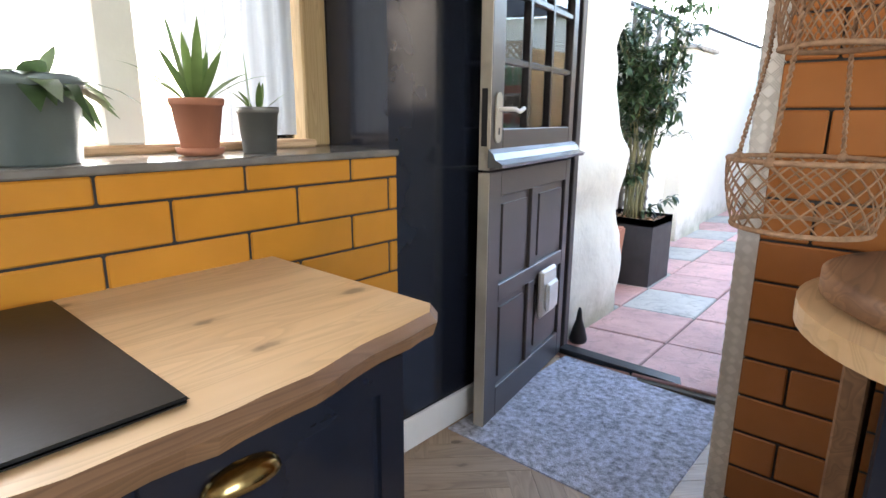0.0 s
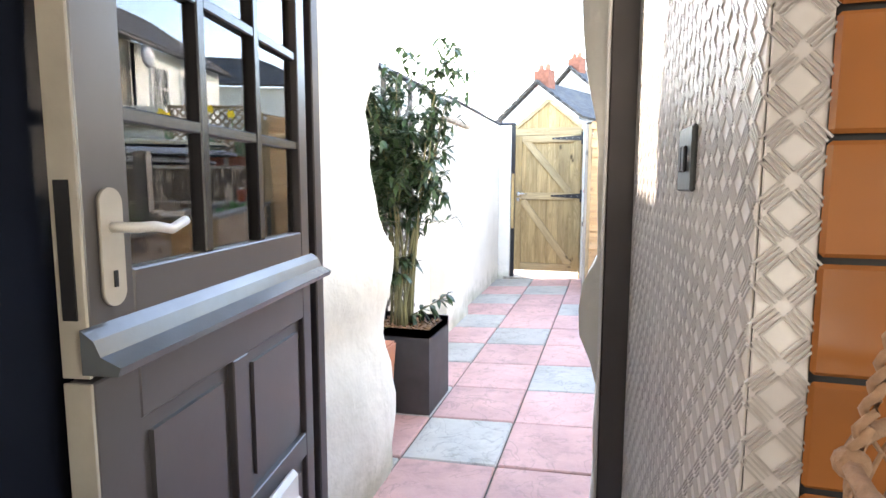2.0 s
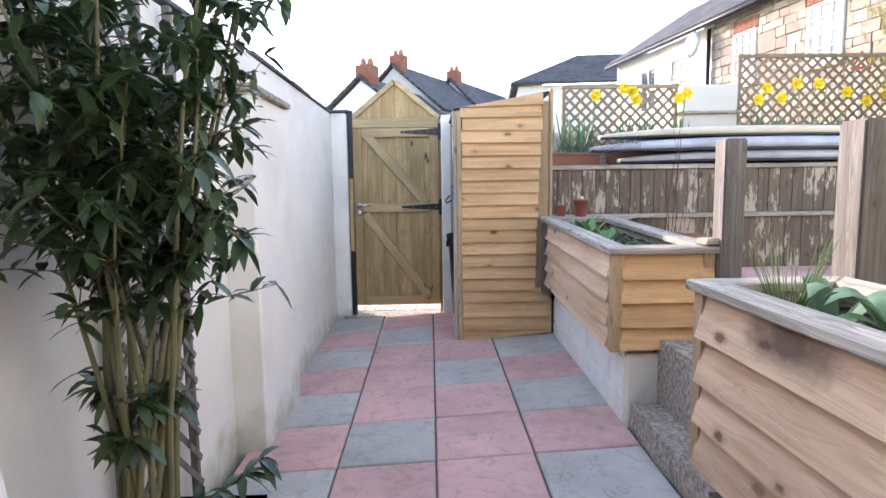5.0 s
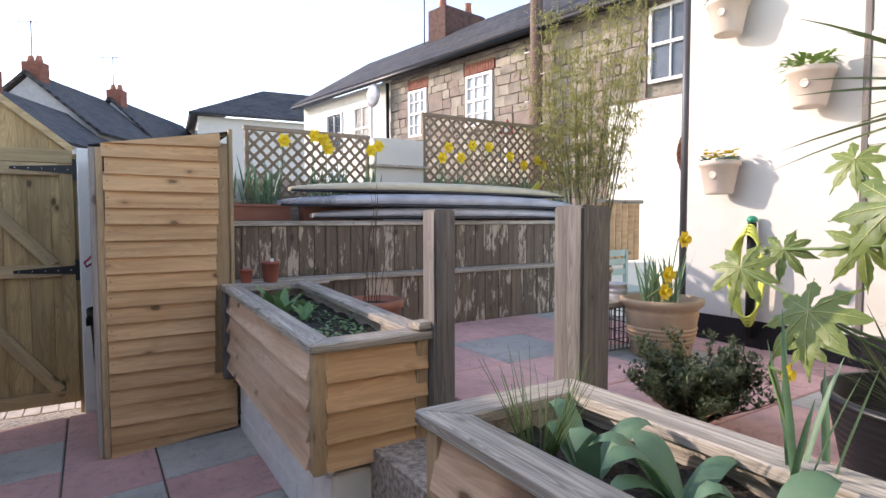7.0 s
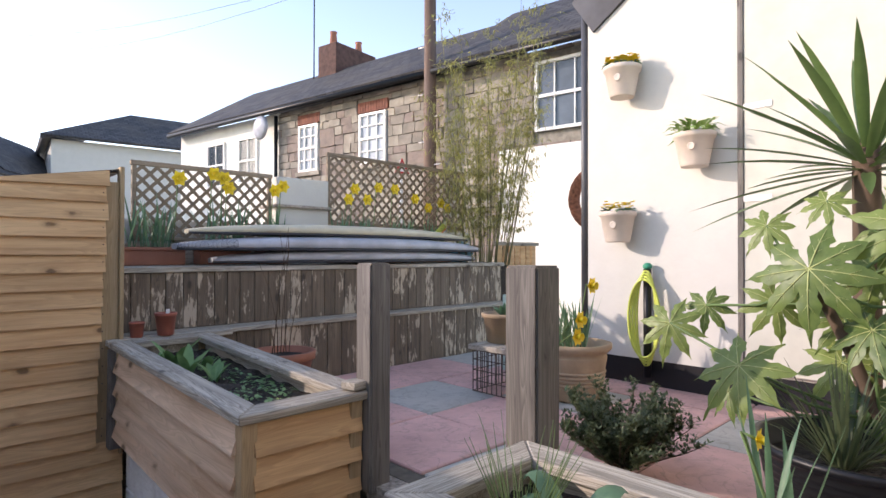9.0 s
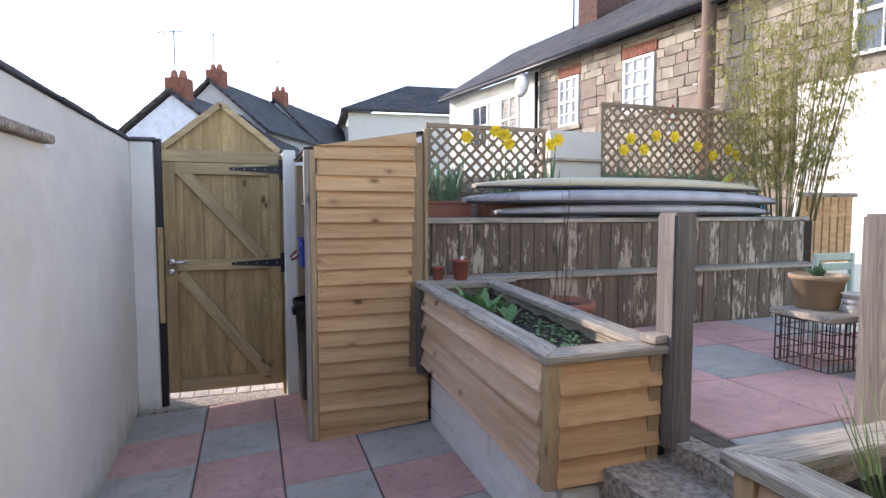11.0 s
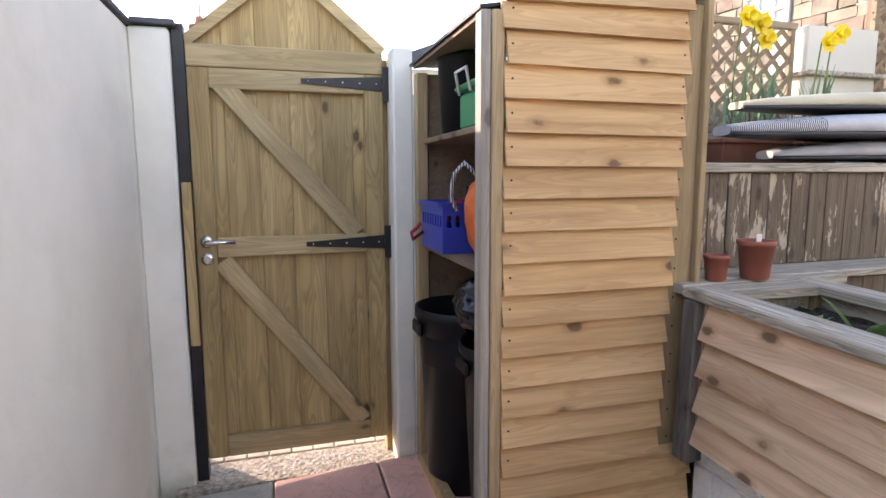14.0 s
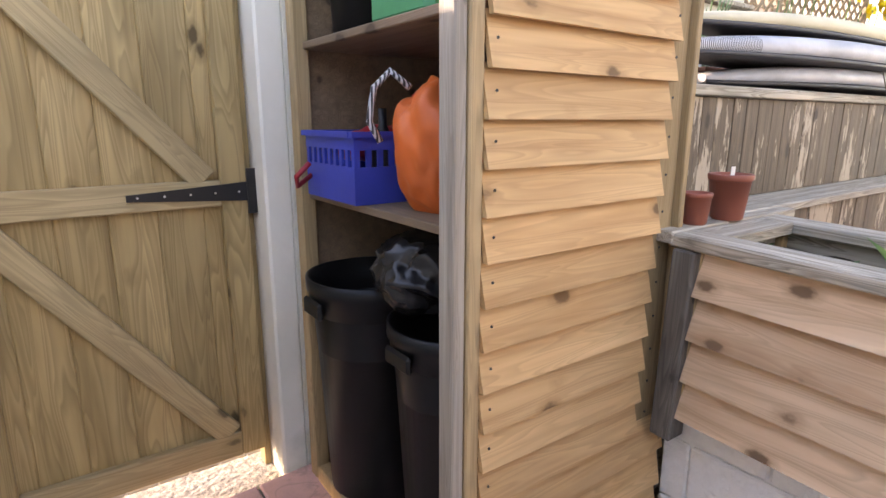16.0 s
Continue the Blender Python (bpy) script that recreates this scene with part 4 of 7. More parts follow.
def bin_store():
    x0, x1, y0, y1 = -0.445, 0.30, 7.14, 8.02
    s = thing("bin_store", pose(x0, y0, 0.03), "open-sided larch clad bin store with a sloping felt roof", "shed")
    W, D = x1 - x0, y1 - y0
    top = lambda x: 1.80 + 0.13 * x / W
    bm = bmesh.new()
    box(bm, 0.018, 0.055, -0.010, 0.06, 0.0, 1.83)
    bevel(bm, 0.004)
    part("post", bm, M_cladz, s)
    blk("post", M_greyp, s, -0.014, 0.017, -0.004, 0.05, 0.02, 1.83, 0.004, "pale weathered edge post")
    blk("post", M_cladz, s, W - 0.13, W, 0.002, 0.04, 0.12, 1.90, 0.003)
    blk("post", M_cladz, s, W, W + 0.022, -0.02, 0.05, 0.35, 1.99, 0.003)
    blk("post", M_cladz, s, 0, 0.05, D - 0.05, D, 0.0, 1.80, 0.004)
    zs = [0.015, 0.10, 0.205, 0.325, 0.42]
    z = 0.42
    while z < 1.93:
        z += 0.097
        zs.append(z)
    for i, (za, zb) in enumerate(zip(zs, zs[1:])):
        xr = W + 0.02 if zb < 0.46 else W - 0.062 - 0.05 * (1.86 - zb) / 1.3
        bm = bmesh.new()
        zb2 = zb + 0.012
        slope_l = slope_r = 0
        v = [bm.verts.new(c) for c in ((0.055, -0.026, za), (xr, -0.026, za + (0.06 if i == 0 else 0)), (xr, 0.0, zb2), (0.055, 0.0, zb2), (0.055, -0.012, za), (xr, -0.012, za + (0.06 if i == 0 else 0)), (xr, 0.012, zb2), (0.055, 0.012, zb2))]
        for f in ((0, 1, 2, 3), (7, 6, 5, 4), (0, 4, 5, 1), (1, 5, 6, 2), (2, 6, 7, 3), (3, 7, 4, 0)):
            bm.faces.new([v[q] for q in f])
        for q in v:
            q.co.z = min(q.co.z, top(q.co.x) + 0.047)
        bmesh.ops.recalc_face_normals(bm, faces=bm.faces)
        cbo = part("cladding_board", bm, M_clad, s)
        cbo.rotation_euler.y = radians(rngb.uniform(-0.25, 0.25))
    bm = bmesh.new()
    v = box(bm, -0.012, W + 0.012, 0.014, D + 0.03, 0, 0.010)
    for q in v:
        q.co.z += top(q.co.x) + 0.038
    part("roof", bm, M_plast, s, "black felt roof")
    bm = bmesh.new()
    v = box(bm, 0.0, W, 0.03, D, -0.016, -0.002)
    for q in v:
        q.co.z += top(q.co.x) + 0.038
    part("roof_deck", bm, M_shelf, s, "bare boards under the felt")
    blk("back_panel", M_shelf, s, W - 0.02, W, 0.05, D, 0.0, 1.8, 0.0)
    blk("end_panel", M_shelf, s, 0.06, W, D - 0.02, D, 0.0, 1.8, 0.0)
    blk("floor_rail", M_cladz, s, 0, 0.05, 0.06, D - 0.06, 0.0, 0.09, 0.004)
    for z in (1.045, 1.50):
        blk("shelf", M_shelf, s, 0.03, W - 0.03, 0.03, D - 0.03, z, z + 0.022, 0.003)
    return s


store = bin_store()


def dustbin(at, r, h, label):
    b = thing("dustbin", pose(*at), label, "dustbin", "dustbins in the store")
    bm = bmesh.new()
    lathe(bm, [(r * 0.74, 0), (r * 0.76, 0.01), (r * 0.93, h * 0.86), (r * 0.99, h * 0.87), (r * 1.0, h * 0.94), (r * 1.04, h * 0.95), (r * 1.04, h), (r * 0.99, h), (r * 0.95, h * 0.9), (r * 0.72, 0.02)], 36)
    part("tub", bm, M_plast, b)
    for s in (1, -1):
        blk("handle", M_plast, b, s * r * 0.97, s * (r + 0.012), -0.06, 0.06, h * 0.86, h * 0.93, 0.008)
    return b


dustbin((-0.29, 7.80, 0.05), 0.20, 0.80, "open black plastic dustbin in the bin store")
dustbin((-0.23, 7.43, 0.07), 0.185, 0.72, "black plastic dustbin holding a tied rubbish bag")
bag = thing("rubbish_bag", pose(-0.27, 7.52, 0.91), "crumpled black rubbish bag on top of the dustbin", "rubbish bag")
bm = bmesh.new()
bmesh.ops.create_icosphere(bm, subdivisions=5, radius=0.16)
for v in bm.verts:
    p = v.co.copy()
    r = abs(noise.noise(p * 9)) * 0.05 + abs(noise.noise(p * 22)) * 0.02
    v.co *= 1 - r / 0.16
    v.co.z *= 0.8
for f in bm.faces:
    f.smooth = True
part("sack", bm, plain("glossy_black_sack", (0.02, 0.02, 0.022), 0.25, bumpy=0.4, bscale=30), bag)
M_blue = plain("blue_plastic_crate", (0.03, 0.06, 0.42), 0.4, vary=0.15)
M_green = plain("green_plastic_box", (0.03, 0.27, 0.12), 0.4, vary=0.15)
M_orange = plain("orange_shopping_bag", (0.70, 0.14, 0.03), 0.5, vary=0.2, bumpy=0.4, bscale=15)
M_red = plain("red_plastic", (0.40, 0.02, 0.03), 0.4)
crate = thing("crate", pose(-0.29, 7.76, 1.098), "blue perforated plastic crate with odds and ends on the shelf", "crate")
bm = bmesh.new()
box(bm, -0.14, 0.14, -0.15, 0.15, 0, 0.01)
for a, b, c, d_ in ((-0.15, -0.14, -0.16, 0.16), (0.14, 0.15, -0.16, 0.16), (-0.14, 0.14, -0.16, -0.15), (-0.14, 0.14, 0.15, 0.16)):
    box(bm, a, b, c, d_, 0, 0.10)
    box(bm, a, b, c, d_, 0.145, 0.19)
for i in range(9):
    y = -0.15 + 0.30 * i / 8
    box(bm, -0.149, -0.141, y - 0.008, y + 0.008, 0.10, 0.145)
    box(bm, -0.14 + 0.28 * i / 8 - 0.008, -0.14 + 0.28 * i / 8 + 0.008, -0.159, -0.151, 0.10, 0.145)
part("crate_body", bm, M_blue, crate)
bm = bmesh.new()
box(bm, -0.16, 0.16, -0.172, -0.152, 0.178, 0.194)
box(bm, -0.162, -0.142, -0.15, 0.15, 0.178, 0.194)
box(bm, 0.142, 0.162, -0.15, 0.15, 0.178, 0.194)
box(bm, -0.16, 0.16, 0.152, 0.172, 0.178, 0.194)
part("rim", bm, M_blue, crate)
bm = bmesh.new()
tube(bm, [(-0.15, 0.13, 0.06), (-0.20, 0.12, 0.03), (-0.21, 0.10, 0.06), (-0.17, 0.09, 0.10)], 0.008, 6)
part("strap", bm, M_red, crate, "loose red strap")
btl = thing("bottle", pose(-0.33, 7.64, 1.108), "black bottle standing in the blue crate", "bottle")
bm = bmesh.new()
lathe(bm, [(0.03, 0), (0.032, 0.01), (0.032, 0.16), (0.012, 0.20), (0.012, 0.245)], 16)
part("bottle_body", bm, M_plast, btl)
rag = thing("folded_cloth", pose(-0.26, 7.80, 1.25), "crumpled dark red cloth heaped in the blue crate", "cloth")
bm = bmesh.new()
bmesh.ops.create_icosphere(bm, subdivisions=4, radius=0.12)
for v in bm.verts:
    v.co *= 1 + 0.35 * noise.noise(v.co * 14)
    v.co.z *= 0.45
for f in bm.faces:
    f.smooth = True
part("cloth", bm, M_red, rag)
tub = thing("storage_box", pose(-0.22, 7.52, 1.553), "green plastic storage box with a handle on the top shelf", "storage box")
blk("box_body", M_green, tub, -0.14, 0.14, -0.15, 0.13, 0, 0.15, 0.02)
blk("lid", M_green, tub, -0.155, 0.155, -0.165, 0.145, 0.15, 0.172, 0.008)
bm = bmesh.new()
tube(bm, [(-0.16, -0.06, 0.13), (-0.175, -0.06, 0.21), (-0.175, 0.06, 0.21), (-0.16, 0.06, 0.13)], 0.006, 6)
part("handle", bm, M_steel, tub)
bk = thing("bucket", pose(-0.27, 7.82, 1.553), "tall black plastic bucket on the top shelf", "bucket")
bm = bmesh.new()
lathe(bm, [(0.10, 0), (0.12, 0.29), (0.13, 0.30), (0.13, 0.32), (0.115, 0.32), (0.09, 0.02)], 28)
part("bucket_body", bm, M_plast, bk)
ob_ = thing("shopping_bag", pose(-0.30, 7.42, 1.098), "full orange shopping bag with striped handles on the shelf", "bag")
bm = bmesh.new()
bmesh.ops.create_icosphere(bm, subdivisions=5, radius=0.125)
for v in bm.verts:
    p = v.co.copy()
    v.co *= 1 + 0.22 * noise.noise(p * 11) + 0.10 * noise.noise(p * 28) - 0.25 * max(0, p.z / 0.125)
    v.co.z = v.co.z * 1.5 + 0.175
    v.co.x *= 0.8
for f in bm.faces:
    f.smooth = True
part("bag_body", bm, M_orange, ob_)
bm = bmesh.new()
tube(bm, [(-0.06, 0.03, 0.30), (-0.09, 0.07, 0.34), (-0.12, 0.10, 0.30), (-0.13, 0.11, 0.22), (-0.11, 0.09, 0.17)], 0.009, 6)
part("handle", bm, M_stripe, ob_, "black and white striped handle")
rd = thing("fuel_can", pose(-0.02, 7.80, 1.098), "red plastic can behind the blue crate", "can")
blk("can_body", M_red, rd, -0.08, 0.08, -0.08, 0.10, 0, 0.32, 0.03)


# ---------------------------------------------------------------- planters
def cladding(parent, x0, x1, y, zs, face, material):
    """Overlapping boards along x on the side y, facing -y (face=-1), or along y (axis swapped) by face='x'."""
    for za, zb in zip(zs, zs[1:]):
        bm = bmesh.new()
        if face == "y":
            v = [(x0, y - 0.040, za), (x1, y - 0.040, za), (x1, y - 0.004, zb + 0.012), (x0, y - 0.004, zb + 0.012), (x0, y - 0.016, za), (x1, y - 0.016, za), (x1, y + 0.008, zb + 0.012), (x0, y + 0.008, zb + 0.012)]
        else:
            v = [(y - 0.044, x1, za), (y - 0.044, x0, za), (y - 0.004, x0, zb + 0.012), (y - 0.004, x1, zb + 0.012), (y - 0.020, x1, za), (y - 0.020, x0, za), (y + 0.008, x0, zb + 0.012), (y + 0.008, x1, zb + 0.012)]
        v = [bm.verts.new(c) for c in v]
        for f in ((0, 1, 2, 3), (7, 6, 5, 4), (0, 4, 5, 1), (1, 5, 6, 2), (2, 6, 7, 3), (3, 7, 4, 0)):
            bm.faces.new([v[q] for q in f])
        bmesh.ops.recalc_face_normals(bm, faces=bm.faces)
        cbo = part("cladding_board", bm, material, parent)
        cbo.location.z = rngb.uniform(-0.004, 0.004)


def planter(x0, y0, L, W, zb, zt, label, slope=0.0, rise=0.0):
    """Raised bed with its near corner at (x0, y0), W wide along x and L long along y."""
    p = thing("raised_planter", pose(x0, y0, 0, rise, 0, slope), label, "planter", "raised planters")
    c = 0.11
    for n, a in (("capping", (-0.035, c - 0.035)), ("capping", (W - c + 0.035, W + 0.035))):
        bm = bmesh.new()
        v = box(bm, a[0], a[1], -0.035, L + 0.02, zt - 0.035, zt)
        inner = a[1] if a[0] < 0 else a[0]
        for q in v:
            if abs(q.co.x - inner) < 1e-4 and q.co.y < 0:
                q.co.y += c
        bevel(bm, 0.005)
        part(n, bm, M_greyy, p)
    bm = bmesh.new()
    v = box(bm, -0.035, W + 0.035, -0.035, c - 0.035, zt - 0.035, zt)
    for q in v:
        if q.co.y > 0:
            q.co.x += c if q.co.x < W / 2 else -c
    bevel(bm, 0.005)
    for q in bm.verts:
        q.co.y -= 0.001
    part("capping", bm, M_greyx, p)
    blk("capping", M_greyx, p, c - 0.034, W - c + 0.034, L - c + 0.02, L + 0.02, zt - 0.035, zt, 0.004)
    for xx, yy in ((0, 0), (W - 0.05, 0), (0, L - 0.05), (W - 0.05, L - 0.05)):
        blk("corner_post", M_cladz, p, xx - 0.012, xx + 0.045, yy - 0.012, yy + 0.045, zb, zt - 0.036, 0.003)
    n = 4
    zs = [zb + 0.01 + (zt - 0.05 - zb) * k / n for k in range(n + 1)]
    cladding(p, 0.035, W - 0.01, 0.014, zs, "y", M_clad)
    cladding(p, 0.035, L - 0.005 - (0.055 if rise else 0), 0.014, zs, "x", M_clady)
    bm = bmesh.new()
    box(bm, 0.03, 0.05, 0.05, L - 0.01, zb, zt - 0.036)
    box(bm, W - 0.03, W - 0.01, 0.05, L - 0.01, zb, zt - 0.036)
    box(bm, 0.05, W - 0.03, 0.03, 0.05, zb, zt - 0.036)
    box(bm, 0.05, W - 0.03, L - 0.04, L - 0.02, zb, zt - 0.036)
    part("lining", bm, M_greyy, p)
    bm = bmesh.new()
    bmesh.ops.create_grid(bm, x_segments=24, y_segments=40, size=0.5)
    for v in bm.verts:
        v.co = Vector((0.05 + (v.co.x + 0.5) * (W - 0.08), 0.05 + (v.co.y + 0.5) * (L - 0.09), zt - 0.09 + 0.02 * noise.noise(v.co * 14)))
    part("soil", bm, M_soil, p)
    return p


pl1 = planter(0.263, 5.460, 1.66, 0.50, 0.44, 0.970, "larch clad raised planter with weathered capping and tulip shoots", -0.4, 2.0)
blk("end_post", M_greyz, pl1, -0.042, 0.03, 1.60, 1.665, 0.38, 0.933, 0.005, "old dark grey post with flaking white paint")
pl2 = planter(0.280, 3.07, 1.52, 0.49, 0.30, 0.945, "larch clad raised planter with broad tulip leaves and chives", 0.0)
# side cladding with one dark brown oval patch below the capping
patched = M_clady.copy()
patched.name = "scorched_larch_cladding"
nt = patched.node_tree
p = nt.nodes["Principled BSDF"]
geo = nt.nodes.new("ShaderNodeNewGeometry")
away = nt.nodes.new("ShaderNodeVectorMath")
away.operation = "SUBTRACT"
nt.links.new(geo.outputs["Position"], away.inputs[0])
away.inputs[1].default_value = (0.26, 4.10, 0.86)
wide = nt.nodes.new("ShaderNodeVectorMath")
wide.operation = "MULTIPLY"
nt.links.new(away.outputs[0], wide.inputs[0])
wide.inputs[1].default_value = (1.0, 0.8, 2.2)
far_ = nt.nodes.new("ShaderNodeVectorMath")
far_.operation = "LENGTH"
nt.links.new(wide.outputs[0], far_.inputs[0])
ad_ = nt.nodes.new("ShaderNodeMath")
ad_.operation = "MULTIPLY_ADD"
nt.links.new(noise_fac(nt, geo.outputs["Position"], 14.0), ad_.inputs[0])
ad_.inputs[1].default_value = 0.12
nt.links.new(far_.outputs["Value"], ad_.inputs[2])
old = p.inputs["Base Color"].links[0].from_socket
nt.links.new(mixc(nt, ramp(nt, ad_.outputs[0], [(0.12, (0.9, 0.9, 0.9)), (0.25, (0, 0, 0))]), old, (0.09, 0.045, 0.03)), p.inputs["Base Color"])
for o in pl2.children:
    if o.data.materials[0] == M_clady:
        o.data.materials[0] = patched
for o in pl2.children:
    for v in o.data.vertices:
        v.co.y = 1.52 - v.co.y
    o.data.flip_normals()

# ---------------------------------------------------------------- terrace
def post(x, y, top, label, w=0.125):
    p = thing("timber_post", pose(x, y, TZ - 0.05), label, "post", "timber posts")
    bm = bmesh.new()
    box(bm, -w / 2, w / 2, -w / 2, w / 2, 0, top - TZ + 0.05)
    bevel(bm, 0.008, 2)
    part("shaft", bm, M_greyz, p)
    return p


post(0.815, 5.42, 1.485, "weathered square timber post beside the far planter", 0.105)
post(0.895, 4.665, 1.485, "weathered square timber post beside the near planter", 0.13)

step = bmesh.new()
box(step, 0.36, 1.05, 4.62, 5.44, -0.1, 0.17)
box(step, 0.80, 0.995, 4.62, 5.44, 0.16, 0.585)
bmesh.ops.subdivide_edges(step, edges=list(step.edges), cuts=7, use_grid_fill=True)
for v in step.verts:
    v.co += Vector((1, 1, 1)) * 0.022 * noise.noise(v.co * 6)
tagged(part("step_garden", step, M_peb, None, "worn pebbled concrete steps between the planters"), kind="structure")

# fence
bm = bmesh.new()
for k in range(15):
    for xx in (0.075, 0.66):
        lathe(bm, [(0.0035, 0), (0.0035, 0.002)], 6, (xx, 0, 0))
        for v in bm.verts:
            if not v.tag:
                v.co = Vector((v.co.x, -0.021 - v.co.z, 0.475 + k * 0.097 + v.co.y))
                v.tag = True
tagged(part("nail_head", bm, M_black, store, "dark nail heads"), kind="stuff")
fence = thing("retaining_fence", pose(0.30, 7.17, TZ - 0.02), "two-tier weathered board retaining fence with flaking paint", "fence")
rng = random.Random(11)
FL = 3.62
for tier, (y, z0, z1) in enumerate(((0.0, 0.0, 0.43), (0.16, 0.46, 0.82))):
    x = 0.0
    while x < FL:
        w = 0.10 if tier else 0.14
        w *= rnd(rng, 0.85, 1.15)
        blk("fence_board", M_fence, fence, x + 0.002, min(x + w - 0.002, FL), y + rng.random() * 0.004, y + 0.022, z0, z1, 0.002)
        x += w
blk("ledge_board", M_greyx, fence, 0, FL, -0.025, 0.182, 0.43, 0.458, 0.004)
blk("ledge_board", M_greyx, fence, -0.02, FL + 0.03, 0.14, 0.75, 0.822, 0.858, 0.004)
structure("wall_bed_fill", M_soil, 0.30, 4.1, 7.40, 8.05, 0.3, 1.41)
up = thing("sleeper", pose(0.30, 7.92, 1.44), "dark weathered timber sleeper behind the boards", "sleeper")
blk("beam", M_greyx, up, 0, 1.3, 0, 0.10, 0, 0.16, 0.006)


def trellis(x0, x1, z0, z1, y, label):
    t = thing("trellis", pose(x0, y, z0), label, "trellis", "trellis panels")
    W, H = x1 - x0, z1 - z0
    blk("frame_rail", M_trel, t, -0.01, W + 0.01, -0.012, 0.026, H - 0.03, H + 0.005, 0.003)
    blk("frame_rail", M_trel, t, 0, W, -0.01, 0.024, 0, 0.03, 0.003)
    for x in (0, W - 0.03):
        blk("frame_stile", M_trel, t, x, x + 0.03, -0.01, 0.024, 0.03, H - 0.03, 0.003)
    bm = bmesh.new()
    step_ = 0.105
    for s, yy in ((1, 0.0), (-1, 0.008)):
        k = -H
        while k < W:
            a = [k, 0.0] if s > 0 else [k, H]
            b = [k + H, H] if s > 0 else [k + H, 0.0]
            lo, hi = max(0.0, -k / H), min(1.0, (W - k) / H)
            if hi > lo + 0.02:
                pa = (k + H * lo, yy, a[1] + (b[1] - a[1]) * lo)
                pb = (k + H * hi, yy, a[1] + (b[1] - a[1]) * hi)
                beam(bm, pa, pb, 0.026, 0.007, (0, 1, 0))
            k += step_
    tagged(part("lattice", bm, M_trel, t, "diagonal lattice battens"), kind="stuff")
    return t


trellis(0.62, 1.72, 1.62, 2.21, 8.10, "weathered diagonal lattice trellis panel above the boards")
trellis(2.29, 4.15, 1.80, 2.48, 8.10, "taller weathered diagonal lattice trellis panel")
structure("wall_garden_back", M_hwall, 0.30, 4.3, 8.14, 8.30, 0.0, 1.78)
structure("wall_garden_pier", M_hwall, 1.76, 2.27, 8.05, 8.30, 1.78, 2.20, 0.004)
structure("wall_garden_ledge", M_peb, 1.72, 2.30, 8.0, 8.32, 1.93, 1.955, 0.004)


def board_shape(name, L, W, T, mat_top, mat_low, at, label, rz=0, tip=False):
    o = thing(name, pose(*at, 0, 0, rz), label, "paddle board", "stacked paddle boards")
    bm = bmesh.new()
    n = 40
    rings = []
    for i in range(n + 1):
        q = i / n
        x = L * (q - 0.5)
        w = W / 2 * max(0.02, math.sin(math.pi * (0.02 + 0.96 * q))) ** 0.62
        t = T / 2 * max(0.06, math.sin(math.pi * (0.02 + 0.96 * q))) ** 0.42
        rise = -0.028 * abs(2 * q - 1) ** 3
        rings.append([bm.verts.new((x, w * math.copysign(abs(math.cos(a * math.pi / 8)) ** 0.55, math.cos(a * math.pi / 8)), rise + t * math.copysign(abs(math.sin(a * math.pi / 8)) ** 0.75, math.sin(a * math.pi / 8)))) for a in range(16)])
    for k_, (a, b) in enumerate(zip(rings, rings[1:])):
        for i in range(16):
            f = bm.faces.new((a[i], b[i], b[(i + 1) % 16], a[(i + 1) % 16]))
            f.smooth = True
            f.material_index = 2 if tip and k_ < 5 and not 9 <= i < 15 else (1 if 9 <= i < 15 else 0)
    bm.faces.new(rings[0][::-1])
    bm.faces.new(rings[-1])
    bmesh.ops.recalc_face_normals(bm, faces=bm.faces)
    part("board_body", bm, [mat_top, mat_low, M_stripe], o)
    bm = bmesh.new()
    edge = []
    for i in list(range(n + 1)):
        q = i / n
        edge.append((L * (q - 0.5), -W / 2 * max(0.02, math.sin(math.pi * (0.02 + 0.96 * q))) ** 0.62 + 0.002, -0.028 * abs(2 * q - 1) ** 3 - 0.36 * T * max(0.06, math.sin(math.pi * (0.02 + 0.96 * q))) ** 0.42))
    tube(bm, edge, 0.009, 6)
    part("piping", bm, mat_low, o, "black zip piping along the edge")
    return o


board_shape("board_bag", 2.7, 0.50, 0.115, M_board_g, M_board_k, (2.32, 7.52, 1.505), "silver and black padded board bag, lowest of the stack")
board_shape("board_bag", 3.0, 0.54, 0.13, M_board_g, M_board_k, (2.22, 7.50, 1.60), "silver and black board bag with a striped tip in the stack", 0, True)
board_shape("paddle_board", 2.75, 0.46, 0.10, M_board_c, M_board_k, (2.18, 7.52, 1.705), "cream-topped board lying on the stack")

# ---------------------------------------------------------------- near white house
bm = bmesh.new()
prof = [(5.86, 0.78), (5.86, 3.37), (4.0, 4.6), (2.7, 4.6), (2.7, 0.78)]
fa = [bm.verts.new((3.20, y, z)) for y, z in prof]
fb = [bm.verts.new((3.50, y, z)) for y, z in prof]
bm.faces.new(fa)
bm.faces.new(fb[::-1])
for i in range(5):
    bm.faces.new((fa[i], fb[i], fb[(i + 1) % 5], fa[(i + 1) % 5]))
bmesh.ops.recalc_face_normals(bm, faces=bm.faces)
tagged(part("wall_house_terrace", bm, M_hwall, None, "cream rendered gable wall of the house"), kind="structure")
bm = bmesh.new()
beam(bm, (3.19, 5.90, 3.36), (3.19, 3.95, 4.66), 0.34, 0.03, (1, 0, 0))
tagged(part("roof_verge", bm, M_slate, None, "slate verge"), kind="structure")
doorw = thing("store_door", pose(3.195, 3.86, TZ + 0.2), "large flaking cream painted plank door in the house wall", "door")
blk("leaf", plain("chalky_cream_paint", (0.55, 0.54, 0.46), 0.7, vary=0.1), doorw, -0.03, 0, 0, 0.88, 0, 2.9, 0.004)
